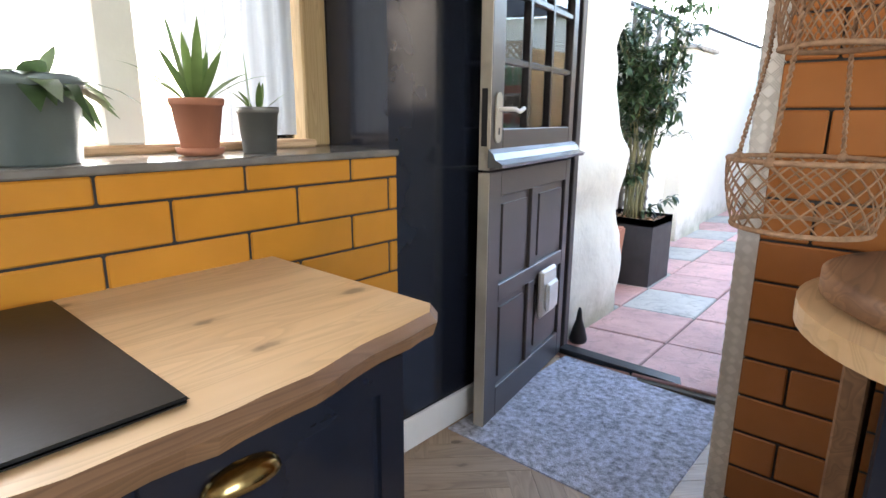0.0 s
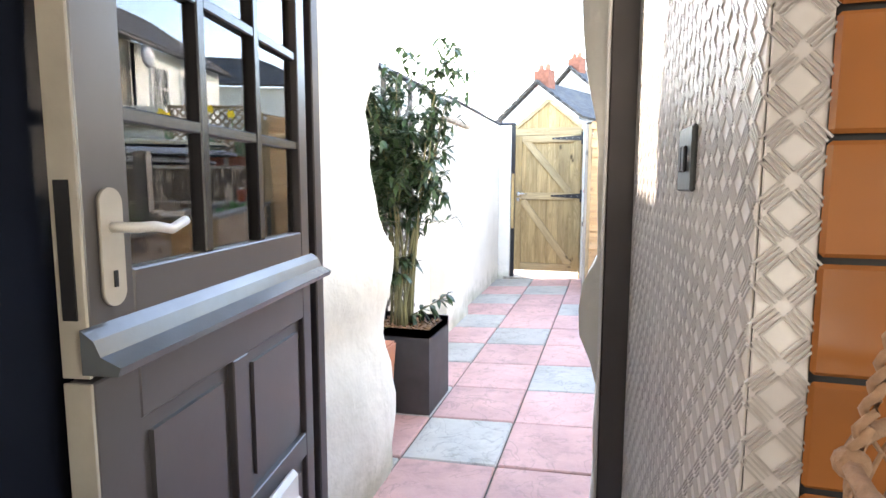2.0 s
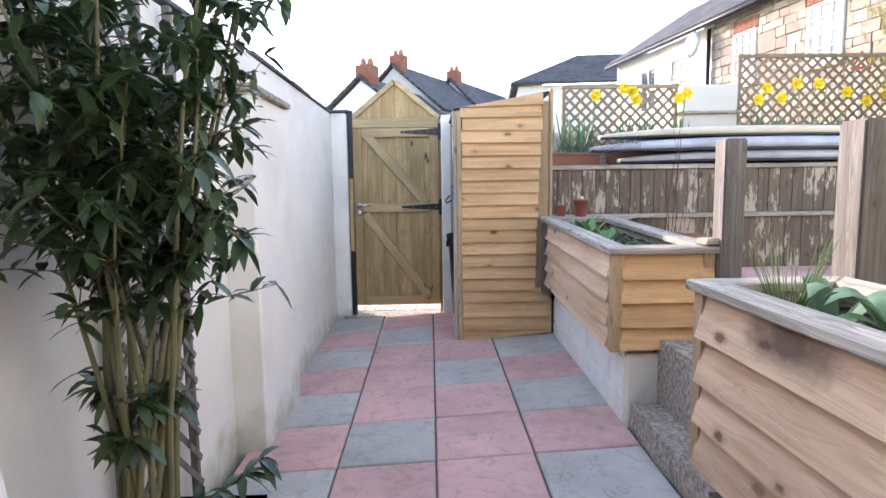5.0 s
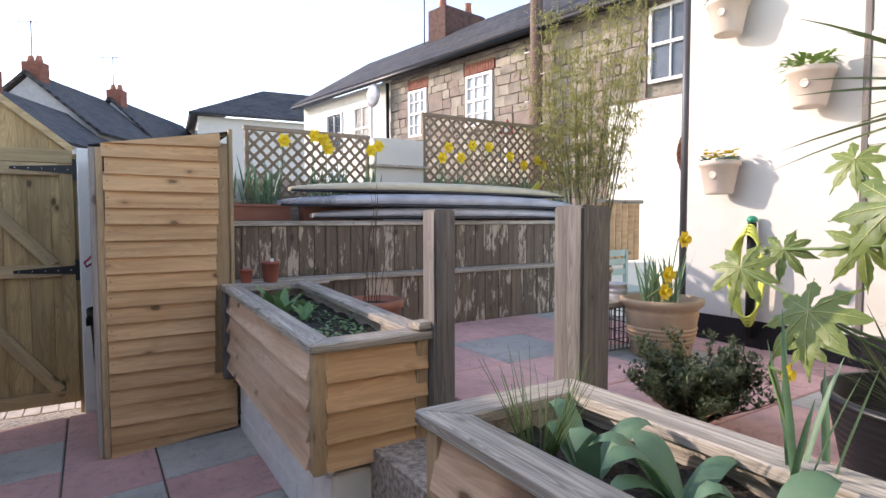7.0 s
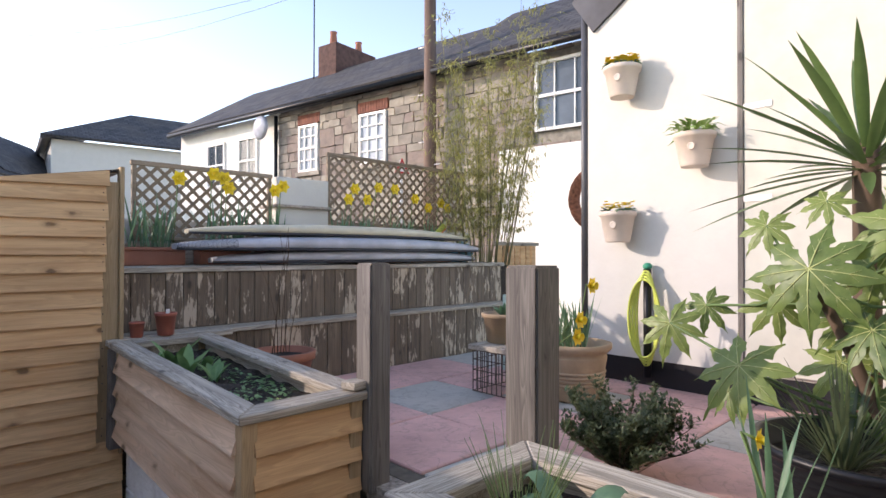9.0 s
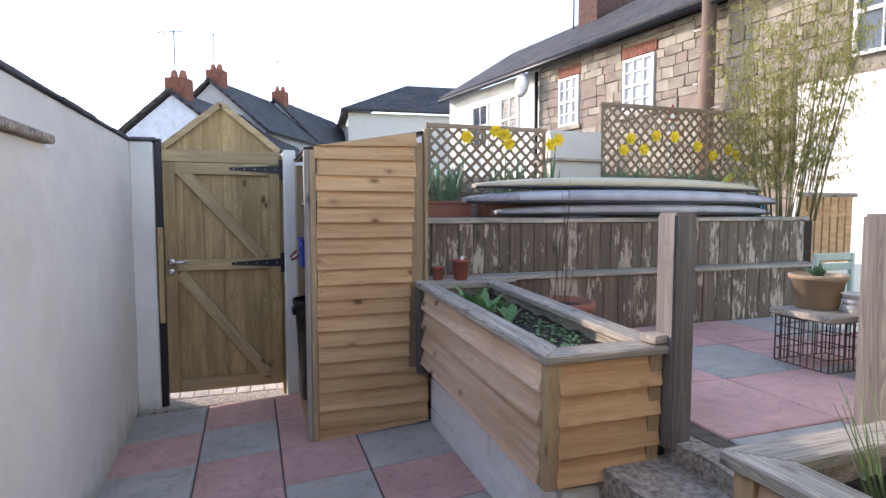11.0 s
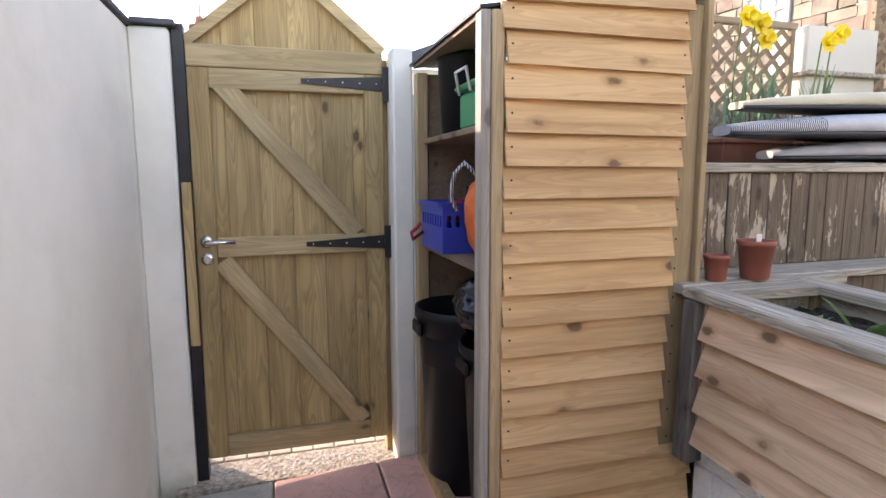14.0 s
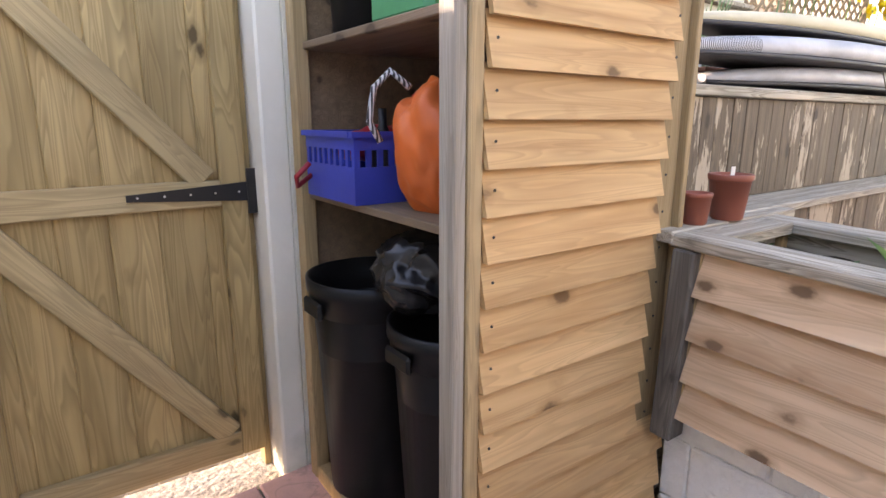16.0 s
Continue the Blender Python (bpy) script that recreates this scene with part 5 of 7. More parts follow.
for y in (-0.035, 0.88):
    blk("door_frame", M_greyz, doorw, -0.04, 0, y, y + 0.035, 0, 2.9, 0.004, "flaking grey door frame")
for z in (1.05, 1.62):
    blk("hinge_plate", M_steel, doorw, -0.037, -0.03, 0.72, 0.90, z, z + 0.04, 0.002)
structure("plinth_house_terrace", M_black, 3.205, 3.5, 2.7, 5.855, 0.5, 0.779)
down = thing("downpipe", pose(3.22, 5.90, TZ), "dark downpipe at the corner of the cream house", "downpipe")
bm = bmesh.new()
tube(bm, [(0, 0, 0), (0, 0, 3.2)], 0.028, 14)
part("pipe", bm, plain("dark_grey_plastic", (0.07, 0.07, 0.075), 0.45), down)


def facade_frame():
    """World pose of the terrace row: x along the row, -y towards the garden."""
    a = Vector((6.9, 11.2, 0))
    d = Vector((-0.158, 0.987, 0)).normalized()
    return Matrix((( -d.x, d.y, 0, a.x), (-d.y, -d.x, 0, a.y), (0, 0, 1, 0), (0, 0, 0, 1)))


def sash(parent, x, z, w, h, cols=3, rows=2, glass=None):
    win = blk("window", glass or M_dglass, parent, x, x + w, -0.02, 0.02, z, z + h, 0)
    bm = bmesh.new()
    t = 0.05
    box(bm, x, x + t, -0.07, -0.02, z, z + h)
    box(bm, x + w - t, x + w, -0.07, -0.02, z, z + h)
    for zz in (z, z + h / 2 - t / 2, z + h - t):
        box(bm, x + t, x + w - t, -0.069, -0.02, zz, zz + t)
    for i in range(1, cols):
        xx = x + w * i / cols
        box(bm, xx - 0.010, xx + 0.010, -0.06, -0.021, z + t, z + h - t)
    for j in (1, 3):
        zz = z + h * j / 4
        if rows > 1:
            box(bm, x + t, x + w - t, -0.058, -0.021, zz - 0.012, zz + 0.012)
    part("sash_frame", bm, M_white, win, "white painted sash frame")
    return win


def stone_field(parent, x0, x1, z0, z1, holes, rng, mats, face=-0.03):
    """Coursed rubble: uneven stones in rows, cut round the holes."""
    bms = [bmesh.new() for _ in mats]
    z = z0
    while z < z1 - 0.05:
        h = rnd(rng, 0.14, 0.27)
        h = min(h, z1 - z)
        x = x0 - rng.random() * 0.2
        while x < x1:
            w = rnd(rng, 0.18, 0.5)
            a, b = max(x, x0) + 0.008, min(x + w, x1) - 0.008
            x += w
            if b - a < 0.05:
                continue
            spans = [(a, b)]
            for hx0, hx1, hz0, hz1 in holes:
                if z + h > hz0 and z < hz1:
                    nxt = []
                    for s, e in spans:
                        if e <= hx0 or s >= hx1:
                            nxt.append((s, e))
                        else:
                            if hx0 - s > 0.04:
                                nxt.append((s, hx0))
                            if e - hx1 > 0.04:
                                nxt.append((hx1, e))
                    spans = nxt
            for s, e in spans:
                bm = rng.choice(bms)
                v = box(bm, s, e, face - rng.random() * 0.02, 0.02, z + 0.008, z + h - 0.006)
                for q in v:
                    if q.co.y < 0:
                        q.co.x += rnd(rng, -0.012, 0.012)
                        q.co.z += rnd(rng, -0.012, 0.012)
        z += h
    for bm, m in zip(bms, mats):
        tagged(part("stonework", bm, m, parent, "coursed rubble stone"), kind="stuff")


M_stA = plain("buff_granite", (0.27, 0.235, 0.19), 0.9, vary=0.35, scale=4, bumpy=0.6, bscale=18, dist=0.02)
M_stB = plain("pale_sandstone", (0.34, 0.30, 0.24), 0.9, vary=0.3, scale=4, bumpy=0.6, bscale=18, dist=0.02)
M_stC = plain("pinkish_stone", (0.26, 0.205, 0.17), 0.9, vary=0.3, scale=4, bumpy=0.6, bscale=18, dist=0.02)
M_mort = plain("pale_lime_mortar", (0.28, 0.255, 0.21), 0.95, vary=0.3, scale=10, bumpy=0.5, bscale=30)


def roof_mesh(name, parent, pts, thick, mat_, label=""):
    bm = bmesh.new()
    v = [bm.verts.new(p) for p in pts]
    f = bm.faces.new(v)
    bm.normal_update()
    n = f.normal if f.normal.z > 0 else -f.normal
    r = bmesh.ops.extrude_face_region(bm, geom=[f])
    for q in r["geom"]:
        if isinstance(q, bmesh.types.BMVert):
            q.co -= n * thick
    bmesh.ops.recalc_face_normals(bm, faces=bm.faces)
    return part(name, bm, mat_, parent, label)


FM = facade_frame()


def row_houses():
    h = thing("terrace_row", FM, "row of stone cottages with red brick window heads and slate roof", "house")
    E = 5.0
    rng = random.Random(3)
    stone = (-5.1, 0.0)
    # windows of the stone part: (x, z, w, h)
    wins = [(-4.32, 3.45, 0.68, 1.1), (-2.30, 3.45, 0.78, 1.08)]
    holes = [(x - 0.05, x + w + 0.05, z - 0.05, z + hh + 0.27) for x, z, w, hh in wins]
    blk("wall", M_mort, h, stone[0] , stone[1], 0.02, 5.0, -0.2, E, 0)
    stone_field(h, stone[0], stone[1], 0.0, E - 0.05, holes, rng, [M_stA, M_stB, M_stC])
    for x, z, w, hh in wins:
        sash(h, x, z, w, hh, glass=M_cglass)
        bm = bmesh.new()
        n = 11
        for i in range(n):
            a, b = x - 0.05 + (w + 0.10) * i / n, x - 0.05 + (w + 0.10) * (i + 1) / n
            box(bm, a + 0.005, b - 0.005, -0.05, 0.02, z + hh + 0.03, z + hh + 0.25)
        part("brick_head", bm, M_brick, h, "red brick window head")
        blk("window_sill", M_stB, h, x - 0.08, x + w + 0.08, -0.09, 0.02, z - 0.10, z, 0.006)
    # white rendered end
    blk("wall", M_ren, h, -9.75, -5.1, -0.02, 5.0, -0.2, E, 0, "white rendered wall")
    for x in (-8.28, -6.80):
        sash(h, x, 3.35, 0.85, 1.2, cols=2, rows=1)
    # roof
    roof_mesh("roof", h, [(-9.95, -0.28, E - 0.02), (0.0, -0.28, E - 0.02), (0.0, 2.6, E + 1.8), (-9.95, 2.6, E + 1.8)], 0.10, M_roofx, "dark slate roof")
    roof_mesh("roof", h, [(-9.95, 5.4, E - 0.02), (0.0, 5.4, E - 0.02), (0.0, 2.6, E + 1.8), (-9.95, 2.6, E + 1.8)], 0.10, M_slate, "dark slate roof")
    bm = bmesh.new()
    tube(bm, [(-9.9, -0.33, E - 0.04), (0.0, -0.33, E - 0.04)], 0.06, 8)
    part("gutter", bm, M_plast, h, "black gutter")
    bm = bmesh.new()
    tube(bm, [(-5.1, -0.12, 0), (-5.1, -0.12, E - 0.1)], 0.045, 8)
    part("downpipe", bm, M_plast, h, "black downpipe")
    ch = blk("chimney", M_brickd, h, -6.15, -5.4, 2.1, 3.7, E + 1.1, E + 2.5, 0.01, "red brick chimney stack")
    for y in (2.35, 3.35):
        bm = bmesh.new()
        lathe(bm, [(0.10, 0), (0.12, 0.05), (0.09, 0.35), (0.11, 0.42)], 12, (-5.78, y, E + 2.5))
        part("chimney_pot", bm, M_terra, ch)
    bm = bmesh.new()
    tube(bm, [(-6.45, 2.2, E + 1.4), (-6.45, 2.2, E + 4.0)], 0.02, 6)
    part("aerial_mast", bm, M_black, h)
    bm = bmesh.new()
    lathe(bm, [(0.02, 0.10), (0.20, 0.05), (0.30, 0.0), (0.29, 0.0), (0.02, 0.09)], 24)
    for v in bm.verts:
        v.co = Vector((-5.4 + v.co.x, -0.35 - v.co.z, 4.62 + v.co.y))
    part("satellite_dish", bm, M_board_g, h, "grey satellite dish")
    return h


row = row_houses()


def near_cottage():
    h = thing("stone_cottage", FM, "nearer rubble stone cottage with a white sash window and slate roof", "house")
    rng = random.Random(4)
    E = 5.0
    wx = 1.95
    holes = [(wx - 0.05, wx + 1.13, 3.55, 4.9)]
    blk("wall", M_mort, h, 0.01, 5.6, -0.03, 5.0, -0.2, E, 0)
    stone_field(h, 0.01, 4.2, 1.5, E - 0.02, holes, rng, [M_stA, M_stC, M_stB], -0.08)
    w = sash(h, wx, 3.60, 1.08, 1.18, rows=1)
    w.location.y = -0.05
    blk("render_patch", M_ren, h, 1.25, 4.2, -0.125, -0.105, 0, 3.35, 0.004, "whitewashed lower wall")
    roof_mesh("roof", h, [(0.02, -0.4, E - 0.05), (5.8, -0.4, E - 0.05), (5.8, 2.6, E + 1.95), (0.02, 2.6, E + 1.95)], 0.10, M_roofx, "dark slate roof")
    bm = bmesh.new()
    tube(bm, [(0.0, -0.45, E - 0.08), (5.8, -0.45, E - 0.08)], 0.06, 8)
    part("gutter", bm, M_plast, h, "black gutter")
    return h


near_cottage()


def gable_house(at, rot, W, L, eave, ridge, wallm, label, chim=(), chim_mat=None):
    """Ridge along local y; the gable at y=0 faces -y."""
    h = thing("house", pose(*at, 0, 0, rot), label, "house")
    bm = bmesh.new()
    prof = [(-W / 2, 0), (W / 2, 0), (W / 2, eave), (0, ridge), (-W / 2, eave)]
    a = [bm.verts.new((x, 0, z)) for x, z in prof]
    b = [bm.verts.new((x, L, z)) for x, z in prof]
    for i in range(5):
        bm.faces.new((a[i], b[i], b[(i + 1) % 5], a[(i + 1) % 5]))
    bm.faces.new(a[::-1])
    bm.faces.new(b)
    bmesh.ops.recalc_face_normals(bm, faces=bm.faces)
    part("wall", bm, wallm, h)
    k = (ridge - eave) / (W / 2)
    for s in (-1, 1):
        roof_mesh("roof", h, [(s * (W / 2 + 0.25), -0.15, eave - 0.25 * k + 0.1), (0, -0.15, ridge + 0.1), (0, L + 0.15, ridge + 0.1), (s * (W / 2 + 0.25), L + 0.15, eave - 0.25 * k + 0.1)], 0.09, M_roofy, "dark slate roof")
    for y in chim:
        c = blk("chimney", M_brick, h, -0.31, 0.31, y, y + 0.5, ridge - 0.4, ridge + 0.52, 0.01, "red brick chimney")
        for x in (-0.14, 0.14):
            bm = bmesh.new()
            lathe(bm, [(0.10, 0), (0.12, 0.06), (0.08, 0.24)], 10, (x, y + 0.25, ridge + 0.52))
            part("chimney_pot", bm, M_terra, c)
    aerial(h, -0.2, 0.5, ridge + 0.5)
    return h


def aerial(h, x, y, z):
    bm = bmesh.new()
    tube(bm, [(x, y, z), (x, y, z + 1.5)], 0.02, 5)
    for k in range(6):
        beam(bm, (x - 0.5 + 0.15 * k, y - 0.2, z + 1.45), (x - 0.5 + 0.15 * k, y + 0.2, z + 1.45), 0.012, 0.012)
    beam(bm, (x - 0.55, y, z + 1.45), (x + 0.3, y, z + 1.45), 0.018, 0.018)
    part("aerial_mast", bm, M_black, h)


M_bluew = plain("bluish_white_render", (0.62, 0.66, 0.74), 0.9)
M_greyr = plain("grey_render", (0.40, 0.40, 0.40), 0.9)
gable_house((-2.88, 22.0, -0.2), -24, 3.2, 7.0, 3.9, 5.1, M_bluew, "white rendered house with slate roof and brick chimney", (0.1,))
gable_house((-2.1, 27.0, 0.25), -30, 4.4, 8.0, 4.3, 6.1, M_greyr, "grey rendered house with slate roof and brick chimney", (0.1,))
gable_house((0.45, 31.0, 0.2), -30, 3.6, 7.0, 4.6, 6.3, M_bluew, "white house with slate roof and brick chimney beyond the gate", (0.1,))
cb = thing("cream_building", pose(9.2, 31.5, -0.2, 0, 0, -6), "cream rendered building with a low hipped slate roof", "house")
blk("wall", M_hwall, cb, -5.3, 6, 0, 8, 0, 6.6, 0)
roof_mesh("roof", cb, [(-5.7, -0.4, 6.6), (6.4, -0.4, 6.6), (3.0, 3.5, 8.7), (-1.8, 3.5, 8.7)], 0.12, M_roofx, "blue-grey slate roof")
roof_mesh("roof", cb, [(-5.7, -0.4, 6.6), (-5.7, 8.4, 6.6), (-1.8, 3.5, 8.7)], 0.12, M_slate, "blue-grey slate roof")

pole = thing("telegraph_pole", FM @ pose(-0.12, -0.35, -0.1), "tall wooden telegraph pole", "telegraph pole")
bm = bmesh.new()
lathe(bm, [(0.13, 0), (0.11, 7.5)], 14)
part("shaft", bm, M_pole, pole)
for k in range(7):
    z = 3.3 + 0.45 * k
    bm = bmesh.new()
    tube(bm, [(-0.10 if k % 2 else 0.10, -0.02, z), (-0.26 if k % 2 else 0.26, -0.02, z)], 0.012, 6)
    part("step_bolt", bm, M_steel, pole)

# ---------------------------------------------------------------- pots and plants
def grow(rng, p, d, length, steps, wobble, lift=0.0):
    pts = [Vector(p)]
    d = Vector(d).normalized()
    for _ in range(steps):
        d = (d + Vector((rnd(rng, -1, 1), rnd(rng, -1, 1), rnd(rng, -1, 1))) * wobble + Vector((0, 0, lift))).normalized()
        pts.append(pts[-1] + d * length / steps)
    return pts


def climber():
    rng = random.Random(21)
    c = thing("climbing_shrub", pose(-1.36, 4.06, 0.36), "dark glossy-leaved evergreen climber tied up on canes", "shrub")
    stems = bmesh.new()
    leaves = bmesh.new()
    tips = []
    for k in range(16):
        a = rng.random() * 6.3
        pts = grow(rng, (0.06 * math.cos(a), 0.06 * math.sin(a), 0), (rnd(rng, -0.12, 0.05), rnd(rng, -0.06, 0.10), 1), rnd(rng, 1.1, 1.75), 12, 0.09, 0.05)
        tube(stems, pts, rnd(rng, 0.005, 0.010), 5, 0.4)
        for i, q in enumerate(pts):
            if q.z > 0.72 or (q.z > 0.25 and rng.random() < 0.2):
                tips.append(q)
                for _ in range(2 if q.z < 0.5 else 3):
                    dd = (rnd(rng, -1, 0.75), rnd(rng, -0.9, 0.9), rnd(rng, -0.1, 0.7))
                    tw = grow(rng, q, dd, rnd(rng, 0.05, 0.26) * (1.0 if q.z > 0.6 else 0.55), 4, 0.2, 0.05)
                    tube(stems, tw, 0.0022, 4, 0.5)
                    for p in tw[1:]:
                        for _ in range(3):
                            w = (rnd(rng, -1, 1), rnd(rng, -1, 1), rnd(rng, -0.6, 0.7))
                            leaf(leaves, p, w, (0, 0, 1), rnd(rng, 0.045, 0.08), rnd(rng, 0.020, 0.032), 0.35, 0.2, 3)
    for a, b in (((0.02, 0.02, 0.95), (0.30, -0.02, 0.78)), ((0.02, 0.0, 0.05), (0.24, 0.05, 0.16))):
        tw = grow(rng, a, Vector(b) - Vector(a), 0.3, 5, 0.1)
        tube(stems, tw, 0.003, 4)
        for p in tw[1:]:
            for _ in range(7):
                leaf(leaves, p, (rnd(rng, -0.3, 1), rnd(rng, -1, 1), rnd(rng, -0.8, 0.4)), (0, 0, 1), 0.085, 0.026, 0.4, 0.25, 3)
    tagged(part("branch", stems, plain("green_brown_cane", (0.21, 0.20, 0.10), 0.7, vary=0.3), c), kind="stuff")
    tagged(part("foliage", leaves, M_leafd, c, "dark glossy pointed leaves"), kind="stuff")
    return c


climber()
bx = thing("planter_box", pose(-1.32, 4.04, -0.085), "tall square dark grey planter with bark mulch", "planter")
bm = bmesh.new()
v = box(bm, -0.21, 0.21, -0.19, 0.19, 0, 0.50)
top = [f for f in bm.faces if f.normal.z > 0.9 or all(q.co.z > 0.4 for q in f.verts)]
r = bmesh.ops.inset_region(bm, faces=top, thickness=0.02)
for q in top[0].verts:
    q.co.z -= 0.05
bmesh.ops.recalc_face_normals(bm, faces=bm.faces)
part("box_body", bm, plain("dark_zinc_grey", (0.06, 0.058, 0.062), 0.6, vary=0.3), bx)
rng = random.Random(31)
bm = bmesh.new()
for _ in range(220):
    x, y = rnd(rng, -0.18, 0.18), rnd(rng, -0.16, 0.16)
    a = rng.random() * 3
    beam(bm, (x, y, 0.455 + rng.random() * 0.02), (x + 0.03 * math.cos(a), y + 0.03 * math.sin(a), 0.46 + rng.random() * 0.025), 0.014, 0.008)
tagged(part("bark_mulch", bm, M_bark, bx), kind="stuff")
tp_ = thing("planter_box", pose(-1.41, 3.66, -0.09), "tall tapered square terracotta planter", "planter")
bm = bmesh.new()
v = box(bm, -0.13, 0.13, -0.13, 0.13, 0, 0.45)
for q in v:
    if q.co.z < 0.1:
        q.co.x *= 0.8
        q.co.y *= 0.8
bevel(bm, 0.01, 2)
part("box_body", bm, plain("salmon_terracotta", (0.50, 0.22, 0.14), 0.7), tp_)
spray(tp_, "foliage", (0, 0, 0.44), 12, 0.16, 0.03, M_leafd, rng, 1.2, 0.6)

tw_ = thing("trellis", pose(-1.615, 4.38, 0.0), "narrow weathered wall trellis behind the climber", "trellis", "trellis panels")
for y in (0, 0.26, 0.50):
    blk("upright", M_greyz, tw_, 0, 0.03, y, y + 0.028, 0, 1.95, 0.003)
bm = bmesh.new()
for k in range(-5, 19):
    for s in (1, -1):
        y0_, z0_ = 0.0, 0.10 + k * 0.105
        a = (0.036 if s > 0 else 0.042, 0.01, z0_ if s > 0 else z0_ + 0.5)
        b = (a[0], 0.51, z0_ + 0.5 if s > 0 else z0_)
        if min(a[2], b[2]) > 0 and max(a[2], b[2]) < 1.95:
            beam(bm, a, b, 0.022, 0.006, (1, 0, 0))
tagged(part("lattice", bm, M_greyz, tw_, "diagonal lattice battens"), kind="stuff")

stopd = thing("door_stop", pose(-1.03, 2.66, zf(-1.05, 2.66)), "black cast iron door stop beside the open door", "door stop")
bm = bmesh.new()
lathe(bm, [(0.045, 0), (0.05, 0.02), (0.035, 0.08), (0.018, 0.13), (0.012, 0.18), (0.006, 0.20)], 16)
part("stop_body", bm, M_black, stopd)

# wall pots
for at, lab, kind_ in (((3.085, 5.515, 2.64), "cream half-round wall pot with bright yellow violas on the house wall", "v"), ((3.085, 5.01, 2.09), "cream half-round wall pot with pale green parsley on the house wall", "p"), ((3.085, 5.55, 1.61), "cream half-round wall pot with small yellow primulas on the house wall", "s")):
    o = thing("wall_pot", pose(*at), lab, "flower pot", "wall pots")
    bm = bmesh.new()
    lathe(bm, [(0.082, 0), (0.086, 0.01), (0.118, 0.18), (0.13, 0.185), (0.132, 0.215), (0.118, 0.22), (0.112, 0.19)], 28)
    part("pot", bm, M_cream, o)
    bm = bmesh.new()
    lathe(bm, [(0.026, 0), (0.024, 0.006), (0.016, 0.007), (0.014, 0.003)], 16)
    for v in bm.verts:
        v.co = Vector((-0.104 - v.co.z, v.co.x - 0.02, 0.12 + v.co.y))
    part("medallion", bm, M_cream, o, "raised round medallion")
    bm = bmesh.new()
    fl_ = bmesh.new()
    for i in range(120):
        a, r = rng.random() * 6.28, 0.11 * math.sqrt(rng.random())
        p = (r * math.cos(a), r * math.sin(a), 0.20 + (0.08 if kind_ == "p" else 0.03) * rng.random())
        leaf(bm, p, (math.cos(a), math.sin(a), rnd(rng, 0.2, 1.4)), (0, 0, 1), rnd(rng, 0.04, 0.13 if kind_ == "p" else 0.06), 0.028, 0.5, 0.1, 2)
        if kind_ != "p" and i < (100 if kind_ == "v" else 34):
            c = Vector(p) + Vector((0, 0, 0.03 + 0.03 * rng.random()))
            for k in range(5):
                b = k * 1.256 + a
                leaf(fl_, c, (math.cos(b) - 0.4, math.sin(b), 0.5), (0, 0, 1), 0.024, 0.022, 0.0, 0.1, 2)
    part("foliage", bm, M_tul if kind_ != "p" else leafy("parsley_leaf", (0.16, 0.30, 0.06), (0.28, 0.42, 0.12)), o)
    if kind_ != "p":
        tagged(part("flowers", fl_, M_daff, o), kind="stuff")
    else:
        fl_.free()

# hose
M_hose = plain("yellow_green_hose", (0.52, 0.58, 0.10), 0.5, bumpy=0)
hose = thing("garden_hose", pose(3.15, 5.36, 1.42), "coiled yellow-green garden hose hung on the wall tap", "hose")
bm = bmesh.new()
for k in range(4):
    pts = []
    for i in range(33):
        a = 2 * math.pi * i / 32
        pts.append((-0.02 - 0.012 * k, (0.07 + 0.015 * k) * math.sin(a), -0.34 - (0.33 - 0.02 * k) * -math.cos(a)))
    tube(bm, pts, 0.009, 7)
part("coil", bm, M_hose, hose)
bm = bmesh.new()
lathe(bm, [(0.02, 0), (0.032, 0.01), (0.032, 0.03), (0.015, 0.045)], 14)
part("tap_fitting", bm, plain("green_plastic", (0.02, 0.28, 0.16), 0.4), hose)
bm = bmesh.new()
tube(bm, [(0.0, 0.0, 0), (0, 0.0, -0.75)], 0.028, 12)
part("lagged_pipe", bm, M_plast, hose, "black lagged pipe")


off = thing("wood_offcut", pose(0.745, 5.435, 0.976, 0, 0, 12), "small weathered timber offcut lying on the planter's corner", "wood block")
blk("block", M_greyx, off, -0.055, 0.055, -0.04, 0.04, 0, 0.032, 0.004)


